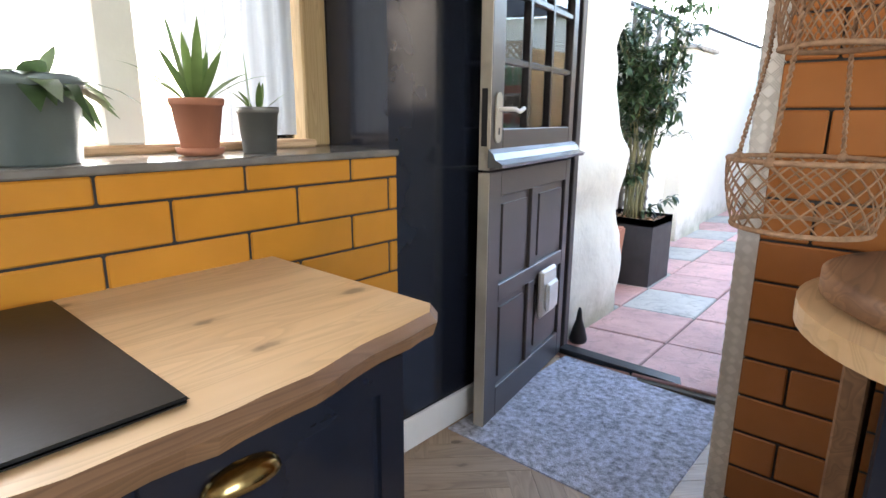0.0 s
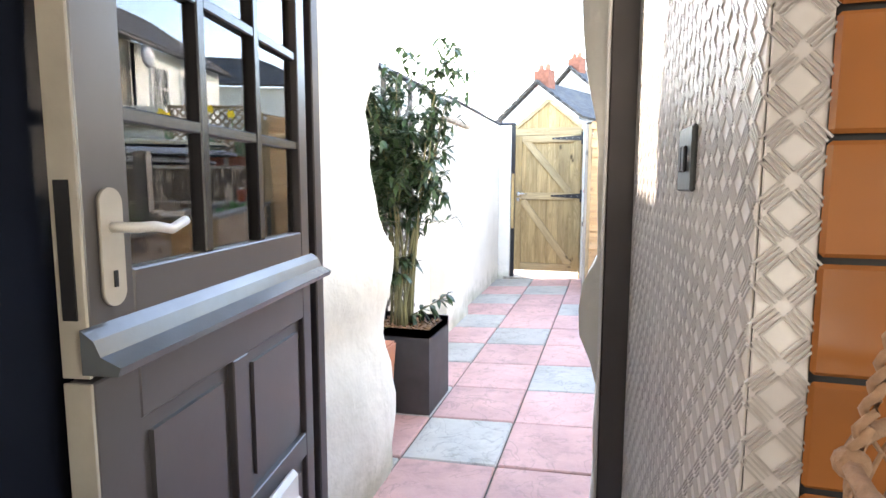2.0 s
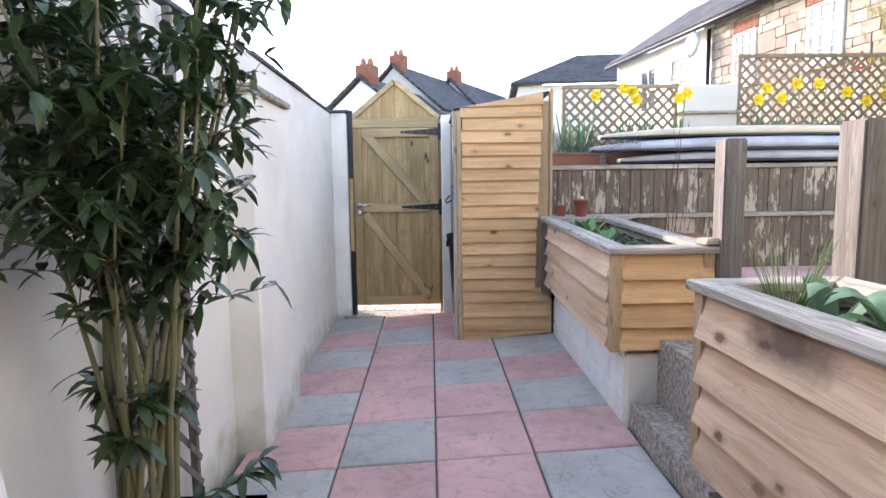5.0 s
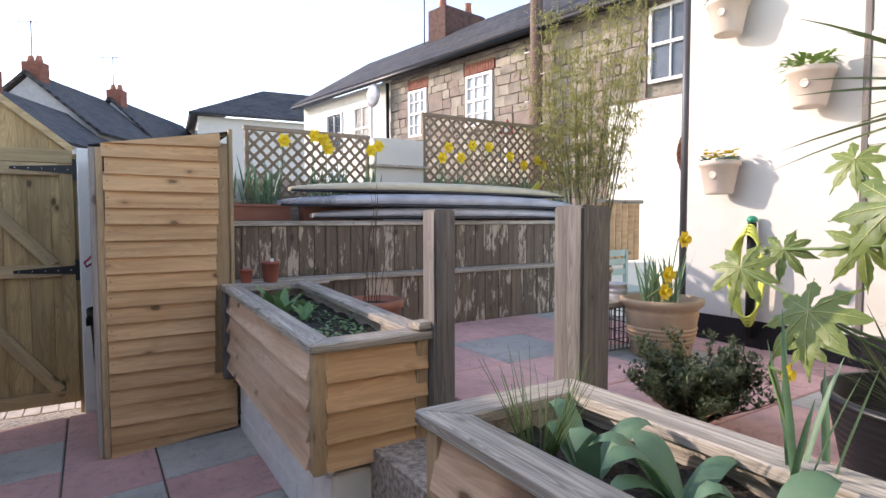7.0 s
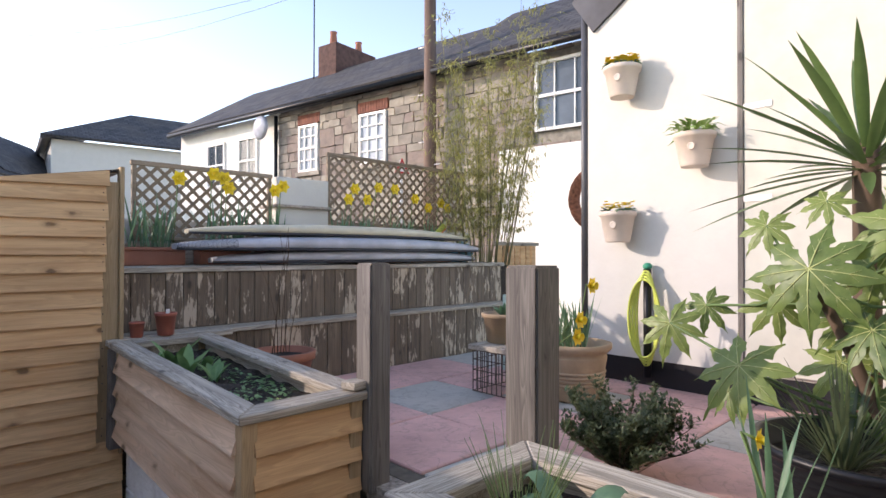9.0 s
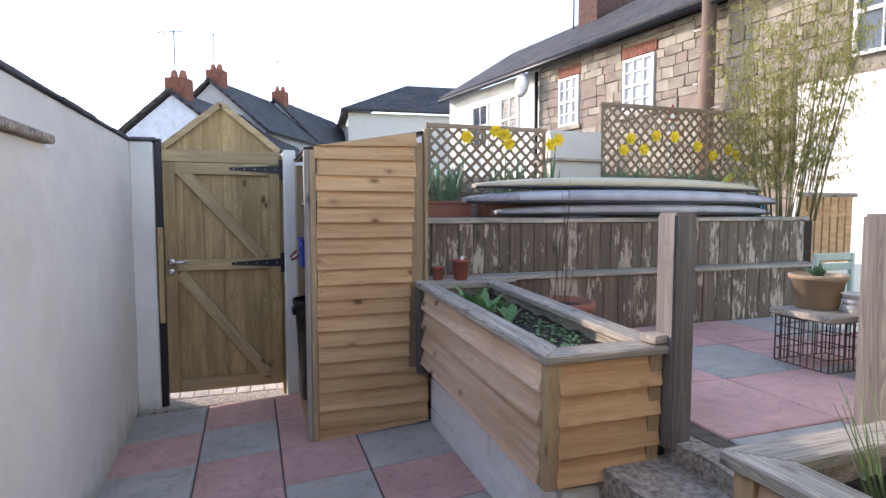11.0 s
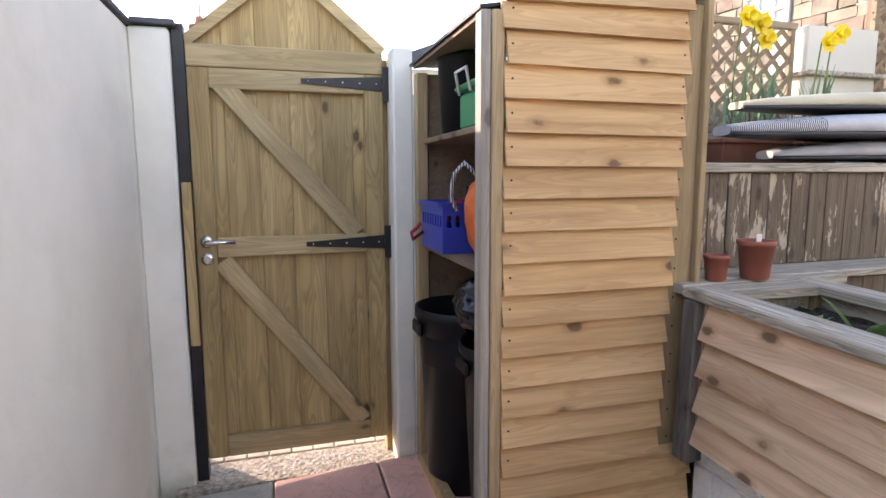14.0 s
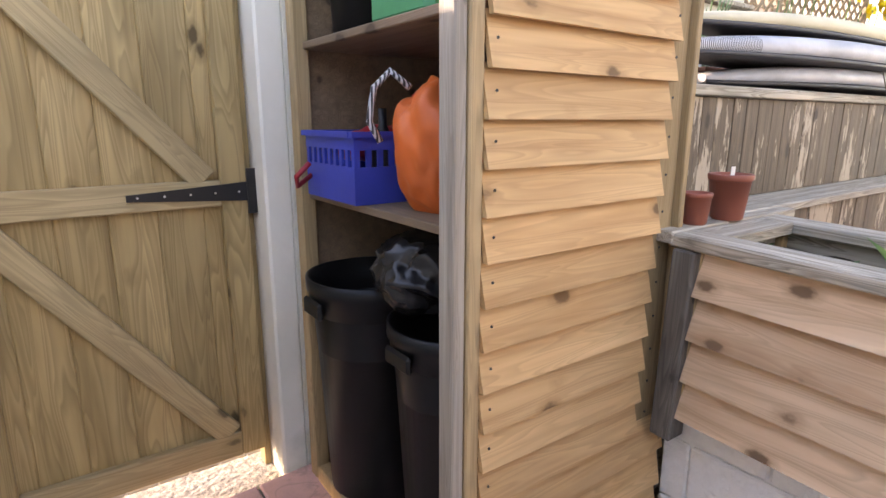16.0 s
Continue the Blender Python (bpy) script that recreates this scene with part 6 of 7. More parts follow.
def daffodils(parent, at, n, h, rng, flowers=None, spread=0.10, k_=1.0):
    """Upright strap leaves, with nodding yellow trumpets on stems."""
    lv = bmesh.new()
    for _ in range(n):
        a = rng.random() * 6.28
        x, y = at[0] + rnd(rng, -spread, spread), at[1] + rnd(rng, -0.04, 0.04)
        leaf(lv, (x, y, at[2]), (0.28 * math.cos(a), 0.28 * math.sin(a), 1), (-math.cos(a), -math.sin(a), 0.2), h * rnd(rng, 0.6, 1.05), 0.016, 0.25 * rng.random(), 0.35, 4)
    part("leaves", lv, M_tul, parent, "grey-green strap leaves")
    for fx, fy, fz in flowers or ():
        st = bmesh.new()
        tube(st, [(fx * 0.9 + at[0] * 0.1, at[1], at[2]), (fx, at[1], (at[2] + fz) / 2), (fx, fy + 0.01, fz + 0.01), (fx, fy - 0.02, fz)], 0.004, 5)
        part("stem", st, M_stem, parent)
        f = bmesh.new()
        for k in range(6):
            b = k * math.pi / 3
            leaf(f, (fx, fy - 0.02, fz), (math.cos(b), -0.25, math.sin(b)), (0, -1, 0), 0.062 * k_, 0.046 * k_, 0.0, 0.1, 3)
        lathe(f, [(r_ * k_, z_ * k_) for r_, z_ in ((0.014, 0), (0.019, 0.025), (0.027, 0.045), (0.023, 0.043), (0.010, 0.012))], 10)
        for v in f.verts:
            if abs(v.co.x) < 0.03 and abs(v.co.y) < 0.03 and -0.001 < v.co.z < 0.05:
                v.co = Vector((fx + v.co.x, fy - 0.02 - v.co.z, fz + v.co.y))
        part("flower", f, M_daff, parent, "yellow daffodil flower")


rng = random.Random(41)
for x, w, fl_ in ((0.62, 0.55, [(0.85, 2.07)]), (1.20, 0.40, [(1.10, 2.125), (1.18, 2.10), (1.215, 2.03)]), (1.60, 0.22, [(1.60, 2.04), (1.67, 2.08)]), (2.42, 0.5, [(2.39, 2.12), (2.32, 2.02), (2.53, 2.03), (2.66, 2.155)]), (2.98, 0.4, [(2.86, 2.155), (3.12, 2.08)]), (3.45, 0.4, [(3.48, 2.06), (3.58, 2.015), (3.30, 2.00)])):
    tr_ = thing("flower_trough", pose(x, 7.86, 1.44), "terracotta trough of yellow daffodils in front of the trellis", "flower trough", "daffodil troughs")
    bm = bmesh.new()
    box(bm, -w / 2, w / 2, -0.07, 0.07, 0, 0.105)
    box(bm, -w / 2 - 0.012, w / 2 + 0.012, -0.082, 0.082, 0.105, 0.128)
    bevel(bm, 0.004)
    part("trough_body", bm, M_terra, tr_)
    daffodils(tr_, (0, 0, 0.122), int(60 * w) + 8, 0.42, rng, [(a - x, -0.04, z - 1.44) for a, z in fl_], w * 0.42)

# sandstone pot with daffodils
sp = thing("flower_pot", pose(2.52, 5.56, TZ), "large carved sandstone-coloured pot of daffodils on the terrace", "flower pot")
bm = bmesh.new()
lathe(bm, [(0.15, 0), (0.17, 0.01), (0.215, 0.27), (0.215, 0.28), (0.205, 0.29), (0.225, 0.31), (0.245, 0.33), (0.245, 0.36), (0.22, 0.36), (0.20, 0.30)], 36)
part("pot", bm, M_sand, sp)
bm = bmesh.new()
for z in (0.10, 0.125, 0.15, 0.175):
    lathe(bm, [(0.172 + 0.17 * z, z), (0.180 + 0.17 * z, z + 0.006), (0.180 + 0.17 * z, z + 0.012), (0.172 + 0.17 * z, z + 0.018)], 36, cap=False)
tagged(part("carved_band", bm, M_sand, sp, "carved rings round the pot"), kind="stuff")
daffodils(sp, (0, 0, 0.31), 46, 0.42, rng, [(0.10, -0.05, 0.72), (-0.12, -0.10, 0.52), (-0.15, -0.10, 0.42)], 0.14)

# wire crate table and its pots
ct = thing("crate_table", pose(2.17, 5.78, TZ), "upturned rusty wire crate with a weathered board on top", "side table")
blk("table_board", M_greyx, ct, -0.02, 0.44, -0.02, 0.36, 0.285, 0.32, 0.004)
bm = bmesh.new()
for k in range(12):
    x = 0.42 * k / 11
    for y in (0, 0.33):
        beam(bm, (x, y, 0.01), (x, y, 0.283), 0.005, 0.005, (1, 0, 0))
for k in range(9):
    y = 0.33 * k / 8
    for x in (0, 0.42):
        beam(bm, (x, y, 0.01), (x, y, 0.283), 0.005, 0.005, (1, 0, 0))
for z in (0.01, 0.08, 0.15, 0.22, 0.28):
    for a, b in (((0, 0), (0.42, 0)), ((0, 0.33), (0.42, 0.33)), ((0, 0), (0, 0.33)), ((0.42, 0), (0.42, 0.33))):
        beam(bm, (*a, z), (*b, z), 0.005, 0.005)
tagged(part("wire_basket", bm, plain("rusty_wire", (0.12, 0.08, 0.06), 0.7), ct), kind="stuff")
b1_ = pot("flower_pot", (2.38, 6.02, TZ + 0.32), 0.11, 0.15, 0.20, M_sand, "sandstone-coloured bowl of succulents on the crate table")
spray(b1_, "foliage", (0, 0, 0.18), 26, 0.09, 0.03, M_tul, rng, 1.3, 0.1)
b2_ = pot("flower_pot", (2.44, 5.84, TZ + 0.32), 0.055, 0.07, 0.11, M_white, "small white and grey striped pot on the crate table", 0.1)
for z in (0.025, 0.06):
    bm = bmesh.new()
    lathe(bm, [(0.0595 + z * 0.14, z), (0.0605 + z * 0.17, z + 0.018)], 28, cap=False)
    part("stripe", bm, M_board_g, b2_, "grey painted stripe")

# terracotta bowl behind the planter, two nursery pots
bowl = pot("flower_pot", (1.16, 6.86, TZ), 0.15, 0.22, 0.30, M_terra, "wide terracotta pot with a bare twiggy plant", 0.18)
bm = bmesh.new()
for k in range(7):
    tube(bm, grow(rng, (0.02 * k - 0.06, 0, 0.28), (rnd(rng, -0.2, 0.2), rnd(rng, -0.2, 0.2), 1), rnd(rng, 0.3, 0.85), 8, 0.12), 0.003, 4, 0.5)
tagged(part("twig", bm, M_twig, bowl), kind="stuff")
M_nurs = plain("terracotta_plastic", (0.33, 0.095, 0.06), 0.45, vary=0.1, bumpy=0)
blk("plank", M_greyx, thing("shelf_board", pose(0, 0, 0), "weathered ledge board behind the raised planter", "board"), 0.235, 0.95, 7.095, 7.172, 1.0, 1.034, 0.004)
pot("plant_pot", (0.393, 7.130, 1.034), 0.033, 0.043, 0.09, M_nurs, "small terracotta plastic nursery pot on the ledge")
pq = pot("plant_pot", (0.548, 7.120, 1.034), 0.045, 0.062, 0.135, M_nurs, "larger terracotta plastic nursery pot with a white plant label")
blk("plant_label", M_white, pq, 0.0, 0.022, 0, 0.002, 0.10, 0.155, 0)


def strap(bm, at, a, out, rise, length, width, rng):
    """A broad leaf that rises and then bends right over."""
    pts = []
    for k in range(8):
        q = k / 7
        r = out * q ** 0.9
        z = rise * math.sin(q * 2.25) - 0.02
        pts.append(Vector((at[0] + r * math.cos(a), at[1] + r * math.sin(a), at[2] + z)))
    s = Vector((-math.sin(a), math.cos(a), 0))
    rows = []
    for k, p in enumerate(pts):
        q = k / 7
        w = width / 2 * math.sin(math.pi * min(1, 0.15 + 0.85 * q)) ** 0.7 + 0.001
        rows.append([bm.verts.new(p + s * w - Vector((0, 0, w * 0.2))), bm.verts.new(p + Vector((0, 0, w * 0.15))), bm.verts.new(p - s * w - Vector((0, 0, w * 0.2)))])
    for x, y in zip(rows, rows[1:]):
        for i in (0, 1):
            bm.faces.new((x[i], x[i + 1], y[i + 1], y[i])).smooth = True


rng = random.Random(51)
tu = thing("tulip_plant", pose(0.50, 3.80, 0.86), "broad drooping blue-green tulip leaves in the raised planter", "plant")
for x, y, n in ((0.0, 0.45, 4), (0.04, 0.25, 5), (0.0, 0.05, 6), (0.05, -0.15, 6), (0.0, -0.38, 5)):
    bm = bmesh.new()
    for k in range(n):
        strap(bm, (x, y, 0), rng.random() * 6.28, rnd(rng, 0.12, 0.20), rnd(rng, 0.09, 0.16), 0.3, rnd(rng, 0.05, 0.08), rng)
    part("leaf_clump", bm, M_tul, tu)
chv = thing("chive_plant", pose(0.44, 4.36, 0.86), "clump of thin chives in the raised planter", "plant")
bm = bmesh.new()
for _ in range(46):
    a = rng.random() * 6.28
    tube(bm, grow(rng, (0.03 * math.cos(a), 0.03 * math.sin(a), 0), (0.4 * math.cos(a), 0.4 * math.sin(a), 1), rnd(rng, 0.12, 0.30), 4, 0.08), 0.0022, 4, 0.3)
tagged(part("foliage", bm, M_stem, chv), kind="stuff")
seed = thing("seedling_bed", pose(0.51, 6.2, 0.90, 2.0), "tulip shoots and low weedy seedlings in the far raised planter", "plant")
for x, y, h, n in ((-0.10, 0.60, 0.17, 4), (-0.08, 0.42, 0.29, 5), (-0.08, 0.22, 0.25, 5), (-0.02, 0.05, 0.18, 5), (0.06, 0.34, 0.15, 3)):
    bm = bmesh.new()
    for k in range(n):
        a = rng.random() * 6.28
        leaf(bm, (x, y, -0.01), (0.55 * math.cos(a), 0.55 * math.sin(a), 1), (-math.cos(a), -math.sin(a), 0.2), h * rnd(rng, 0.7, 1.05), 0.05, 0.25, 0.35, 5)
    part("tulip_shoot", bm, M_tulg, seed)
bm = bmesh.new()
for _ in range(900):
    x, y = rnd(rng, -0.16, 0.18), rnd(rng, -0.66, 0.85)
    if noise.noise(Vector((x * 5, y * 5, 3))) > -0.05:
        a = rng.random() * 6.28
        leaf(bm, (x, y, rnd(rng, 0.0, 0.03)), (math.cos(a), math.sin(a), 0.5), (0, 0, 1), 0.028, 0.018, 0.2, 0.1, 2)
tagged(part("foliage", bm, M_tulg, seed), kind="stuff")

# bamboo
rng = random.Random(61)
bam = thing("bamboo", pose(3.86, 7.50, 1.40), "tall thin clump of yellow-green bamboo behind the fence", "bamboo")
cn, lv = bmesh.new(), bmesh.new()
for k in range(38):
    a = rng.random() * 6.28
    r = 0.36 * math.sqrt(rng.random())
    h = rnd(rng, 1.1, 2.8)
    pts = grow(rng, (r * math.cos(a), 0.5 * r * math.sin(a), 0), (0.20 * math.cos(a), 0.12 * math.sin(a), 1), h, 9, 0.03)
    tube(cn, pts, 0.006, 5, 0.4)
    for q in pts[2:]:
        for _ in range(5):
            tw = grow(rng, q, (rnd(rng, -1, 1), rnd(rng, -1, 1), rnd(rng, 0, 1)), rnd(rng, 0.08, 0.26), 3, 0.2)
            for p in tw[1:]:
                for _ in range(4):
                    leaf(lv, p, (rnd(rng, -1, 1), rnd(rng, -1, 1), rnd(rng, -0.7, 0.4)), (0, 0, 1), rnd(rng, 0.035, 0.07), 0.009, 0.3, 0.1, 2)
tagged(part("cane", cn, M_bambs, bam, "thin upright bamboo canes"), kind="stuff")
tagged(part("foliage", lv, M_bamb, bam, "small narrow bamboo leaves"), kind="stuff")

# big black pot, fatsia, yucca, shrub
bp = thing("flower_pot", pose(1.42, 3.86, TZ), "large ribbed black plastic pot on the terrace", "flower pot")
bm = bmesh.new()
prof = [(0.20, 0.0)]
for k in range(15):
    z = 0.02 + k * 0.021
    r = 0.21 + 0.07 * z / 0.34
    prof += [(r, z), (r + 0.003, z + 0.008), (r, z + 0.016)]
prof += [(0.285, 0.345), (0.295, 0.35), (0.295, 0.37), (0.275, 0.37), (0.26, 0.30)]
lathe(bm, prof, 48)
part("pot", bm, M_plast, bp)
bm = bmesh.new()
lathe(bm, [(0.262, 0.28), (0.262, 0.302)], 24)
part("soil", bm, M_soil, bp)
spray(bp, "palm_fronds", (-0.04, 0.05, 0.29), 90, 0.38, 0.010, M_shrub, rng, 1.2, 0.5)


def palmate(bm, vein, at, n, size, rng):
    """One many-fingered leaf with its lobes joined at the middle, hung at at, its face along n."""
    at = Vector(at)
    n = Vector(n).normalized()
    down = Vector((0, 0, -1)) - n * n.dot(Vector((0, 0, -1)))
    down.normalize()
    turn = rnd(rng, -0.4, 0.4)
    side = n.cross(down)
    cache = {}

    def vert(p):
        key = (round(p.x, 4), round(p.y, 4), round(p.z, 4))
        if key not in cache:
            cache[key] = bm.verts.new(p)
        return cache[key]

    m = 8
    for k in range(m):
        a = radians(-147 + 42 * k) + turn
        half = math.tan(radians(21))
        d = down * math.cos(a) + side * math.sin(a)
        s = d.cross(n)
        L = size * (1.0 - 0.30 * abs(-147 + 42 * k) / 147) * rnd(rng, 0.92, 1.05)
        base = size * 0.14
        rows, mid = [], []
        for j in range(12):
            q = j / 11
            if j <= 3:
                r = base * j / 3
                w, fold, wave = r * half, 0.0, 0.0
            else:
                u = (j - 3) / 8
                r = base + (L - base) * u
                w = (base * half * (1 - u) + size * 0.098 * math.sin(math.pi * min(1, u * 1.05)) ** 0.9) * (1 if u < 0.55 else max(0.02, 1 - ((u - 0.55) / 0.45) ** 1.6))
                w *= 1 + 0.16 * math.sin(j * 2.9 + k)
                fold, wave = 0.22, 0.03 * size * math.sin(j * 1.9 + k * 2.3)
            bend = n * (0.38 * r * r / size)
            c = at + d * r - bend
            e = n * (w * fold)
            rows.append([vert(c + s * w - e + n * wave), vert(c + n * 0.0), vert(c - s * w - e - n * wave)])
            mid.append(c + n * 0.0015)
        for x, y in zip(rows, rows[1:]):
            for i in (0, 1):
                f = [x[i], x[i + 1], y[i + 1], y[i]]
                f = [q for t, q in enumerate(f) if q not in f[:t]]
                if len(f) > 2:
                    bm.faces.new(f).smooth = True
        tube(vein, mid[:10], 0.0019 * size / 0.2, 4, 0.4)
        for j in (4, 6):
            for sg_ in (-1, 1):
                q = mid[j]
                tube(vein, [q, q + d * size * 0.10 + s * sg_ * size * 0.07 - n * 0.012], 0.0009, 3, 0.5)


fa_ = thing("fatsia", pose(1.50, 3.72, 0.92), "fatsia shrub with large glossy many-fingered leaves", "shrub")
rng = random.Random(71)
st = bmesh.new()
tubes = [[(0.0, 0.06, -0.02), (0.0, 0.12, 0.10), (0.0, 0.19, 0.30), (0.0, 0.28, 0.50)], [(0.04, -0.02, 0), (0.05, 0.0, 0.25), (0.12, 0.0, 0.62)], [(0.02, -0.06, -0.05), (0.0, -0.06, 0.40), (0.10, -0.1, 0.8)]]
for t_ in tubes:
    tube(st, t_, 0.022, 10, 0.7)
pet = bmesh.new()
targets = [(-0.08, 0.283, 0.558, 0.27), (-0.20, 0.447, 0.253, 0.225), (0.0, -0.008, 0.452, 0.27), (0.0, 0.019, 0.686, 0.27), (-0.08, 0.719, 0.353, 0.17), (0.0, 0.423, 0.70, 0.13),
           (0.05, 0.224, 0.26, 0.18), (0.10, 0.273, 0.78, 0.12), (0.0, 0.133, 0.163, 0.16), (0.20, 0.155, 0.547, 0.24), (0.10, -0.071, 0.60, 0.25), (0.10, 0.227, 0.395, 0.16),
           (0.24, -0.12, 0.40, 0.25), (0.10, -0.25, 0.34, 0.26), (0.30, -0.05, 0.66, 0.24), (0.06, -0.26, 0.62, 0.26), (0.30, -0.30, 0.50, 0.24), (0.16, -0.36, 0.18, 0.22), (0.40, 0.10, 0.52, 0.22), (0.34, -0.22, 0.78, 0.22), (0.0, 0.62, 0.42, 0.13), (0.02, 0.40, 0.44, 0.16), (0.16, 0.35, 0.50, 0.15), (-0.05, 0.13, 0.38, 0.17), (0.12, 0.08, 0.04, 0.16), (0.25, -0.3, 0.05, 0.2), (0.3, 0.18, 0.3, 0.2), (0.2, 0.1, 0.7, 0.18), (0.02, 0.55, 0.12, 0.13)]
lf = bmesh.new()
ve = bmesh.new()
for x, y, z, s in targets:
    n = Vector((-1 + rnd(rng, -0.25, 0.25), 0.0 + rnd(rng, -0.4, 0.4), 0.55 + rnd(rng, -0.2, 0.3)))
    palmate(lf, ve, (x, y, z), n, s * 0.95, rng)
    base = Vector(tubes[0 if x < 0.05 else (1 if x < 0.25 else 2)][-1 if z > 0.4 else 1])
    mid_ = (base + Vector((x, y, z))) / 2 + Vector((0, 0, -0.03))
    tube(pet, [base, mid_, (x, y, z)], 0.005, 5)
tagged(part("branch", st, M_twig, fa_), kind="stuff")
tagged(part("leaf_stalk", pet, M_stem, fa_), kind="stuff")
tagged(part("foliage", lf, M_fats, fa_, "large glossy palmate leaves"), kind="stuff")
tagged(part("leaf_vein", ve, M_vein, fa_, "pale yellow-green veins"), kind="stuff")

yu = thing("yucca", pose(2.02, 3.95, TZ), "tall yucca with stiff sword-shaped leaves", "yucca")
bm = bmesh.new()
tube(bm, [(0, 0, 0), (0.01, 0, 0.6), (0, 0, 1.36)], 0.045, 12)
part("stem", bm, M_twig, yu)
bm = bmesh.new()
for k in range(44):
    a = k * 2.4
    e = -0.25 + 1.8 * (k / 44) ** 1.3
    leaf(bm, (0.03 * math.cos(a), 0.03 * math.sin(a), 1.22 + 0.10 * k / 44), (math.cos(a), math.sin(a), e), (-math.cos(a) * e, -math.sin(a) * e, 1), rnd(rng, 0.42, 0.66), 0.042, 0.10, 0.35, 5)
part("leaves", bm, M_yuc, yu, "stiff green sword-shaped leaves")

sh = thing("evergreen_shrub", pose(1.60, 4.72, TZ), "low spreading grey-green shrub on bare brown twigs", "shrub")
tw, lv = bmesh.new(), bmesh.new()
for k in range(70):
    a = rng.random() * 6.28
    pts = grow(rng, (0, 0, 0.0), (0.9 * math.cos(a), 0.9 * math.sin(a), rnd(rng, 0.4, 1.2)), rnd(rng, 0.22, 0.38), 6, 0.12, 0.06)
    tube(tw, pts, 0.004, 4, 0.4)
    for q in pts[2:]:
        for _ in range(5):
            t2 = grow(rng, q, (rnd(rng, -1, 1), rnd(rng, -1, 1), 1), 0.05, 2, 0.2)
            for p in t2:
                for _ in range(4):
                    leaf(lv, p, (rnd(rng, -1, 1), rnd(rng, -1, 1), rnd(rng, 0, 1.2)), (0, 0, 1), 0.026, 0.009, 0.1, 0.1, 2)
tagged(part("twig", tw, M_twig, sh), kind="stuff")
tagged(part("foliage", lv, M_shrub, sh, "small needle-like leaves"), kind="stuff")
dn = thing("daffodil_plant", pose(0.74, 3.92, 0.87), "drooping daffodil leaves with one small flower in the raised planter", "plant")
daffodils(dn, (0, 0, 0), 8, 0.40, rng, [(-0.03, 0.04, 0.26)], 0.05, 0.42)

# far corner of the terrace: side fence, wreath, chair
sf = thing("side_fence", pose(3.98, 7.45, TZ + 0.4), "low slatted timber fence panel in the far corner", "fence")
for k in range(7):
    blk("fence_board", M_clad, sf, 0.02 + 0.10 * k, 0.10 + 0.10 * k, 0, 0.018, 0, 0.62, 0.002)
blk("fence_rail", M_greyx, sf, 0, 0.75, -0.012, 0.03, 0.62, 0.66, 0.003)
# white frame strip of the doorway
structure("trim", M_white, -0.185, -0.176, 2.50, 2.585, KZ, 2.2, 0.002)
structure("wall_corner", M_ren, 3.92, 5.2, 7.62, 7.72, -0.2, 0.95)
wr = thing("ring_ornament", pose(4.88, 6.74, 2.14), "weathered red and brown rope ring hanging on the cottage wall", "wreath")
bm = bmesh.new()
for k in range(1):
    tube(bm, [(0.30 * math.sin(a * math.pi / 14) * 0.16, 0.30 * math.sin(a * math.pi / 14) * -0.98, 0.31 * math.cos(a * math.pi / 14)) for a in range(29)], 0.065, 12)
part("ring", bm, plain("rust_brown_rope", (0.34, 0.13, 0.07), 0.95, vary=0.5, scale=30, bumpy=1.0, bscale=60, dist=0.02), wr)
chx = thing("garden_chair", pose(2.86, 6.10, TZ), "pale green painted slatted folding garden chair", "chair")
M_pg = plain("pale_green_paint", (0.42, 0.55, 0.47), 0.5)
for x in (0, 0.34):
    blk("leg", M_pg, chx, x, x + 0.03, 0.30, 0.33, 0, 0.60, 0.003)
    blk("leg", M_pg, chx, x, x + 0.03, -0.05, -0.02, 0, 0.30, 0.003)
for z in (0.40, 0.48, 0.55):
    blk("back_slat", M_pg, chx, 0.03, 0.34, 0.305, 0.325, z, z + 0.05, 0.003)
for y in (0.0, 0.08, 0.16, 0.24):
    blk("seat_slat", M_pg, chx, 0.0, 0.37, y - 0.03, y + 0.035, 0.30, 0.32, 0.003)

# street pieces
sg = thing("road_sign", FM @ pose(-0.62, -0.6, 0, 0, 0, 75), "red-bordered triangular road sign on a post", "road sign")
bm = bmesh.new()
tube(bm, [(0, 0, 0), (0, 0, 3.3)], 0.03, 8)
part("post", bm, M_steel, sg)
for s, z, m_, y in ((0.17, 3.05, plain("sign_red", (0.5, 0.03, 0.03), 0.5), 0), (0.10, 3.09, M_white, -0.006)):
    bm = bmesh.new()
    v = [bm.verts.new(c) for c in ((-s, y - 0.035, z), (s, y - 0.035, z), (0, y - 0.035, z + s * 1.73))]
    v2 = [bm.verts.new((q.co.x, y - 0.03, q.co.z)) for q in v]
    bm.faces.new(v)
    bm.faces.new(v2[::-1])
    for i in range(3):
        bm.faces.new((v[i], v[(i + 1) % 3], v2[(i + 1) % 3], v2[i]))
    bmesh.ops.recalc_face_normals(bm, faces=bm.faces)
    part("plate", bm, m_, sg)
paddle = thing("toy_paddle", pose(3.30, 7.70, 1.70, 0, 50, 0), "small yellow and orange plastic paddle lying beside the boards", "paddle")
M_yel = plain("yellow_green_plastic", (0.55, 0.60, 0.12), 0.4, bumpy=0)
blk("blade", M_yel, paddle, -0.03, 0.03, -0.006, 0.006, 0.0, 0.19, 0.005)
blk("blade_edge", M_orange, paddle, 0.031, 0.042, -0.006, 0.006, 0.0, 0.19, 0.003, "orange edge of the blade")
cloth = thing("blue_netting", pose(3.70, 7.72, 1.54), "crumpled pale blue netting behind the boards", "netting")
bm = bmesh.new()
bmesh.ops.create_icosphere(bm, subdivisions=4, radius=0.12)
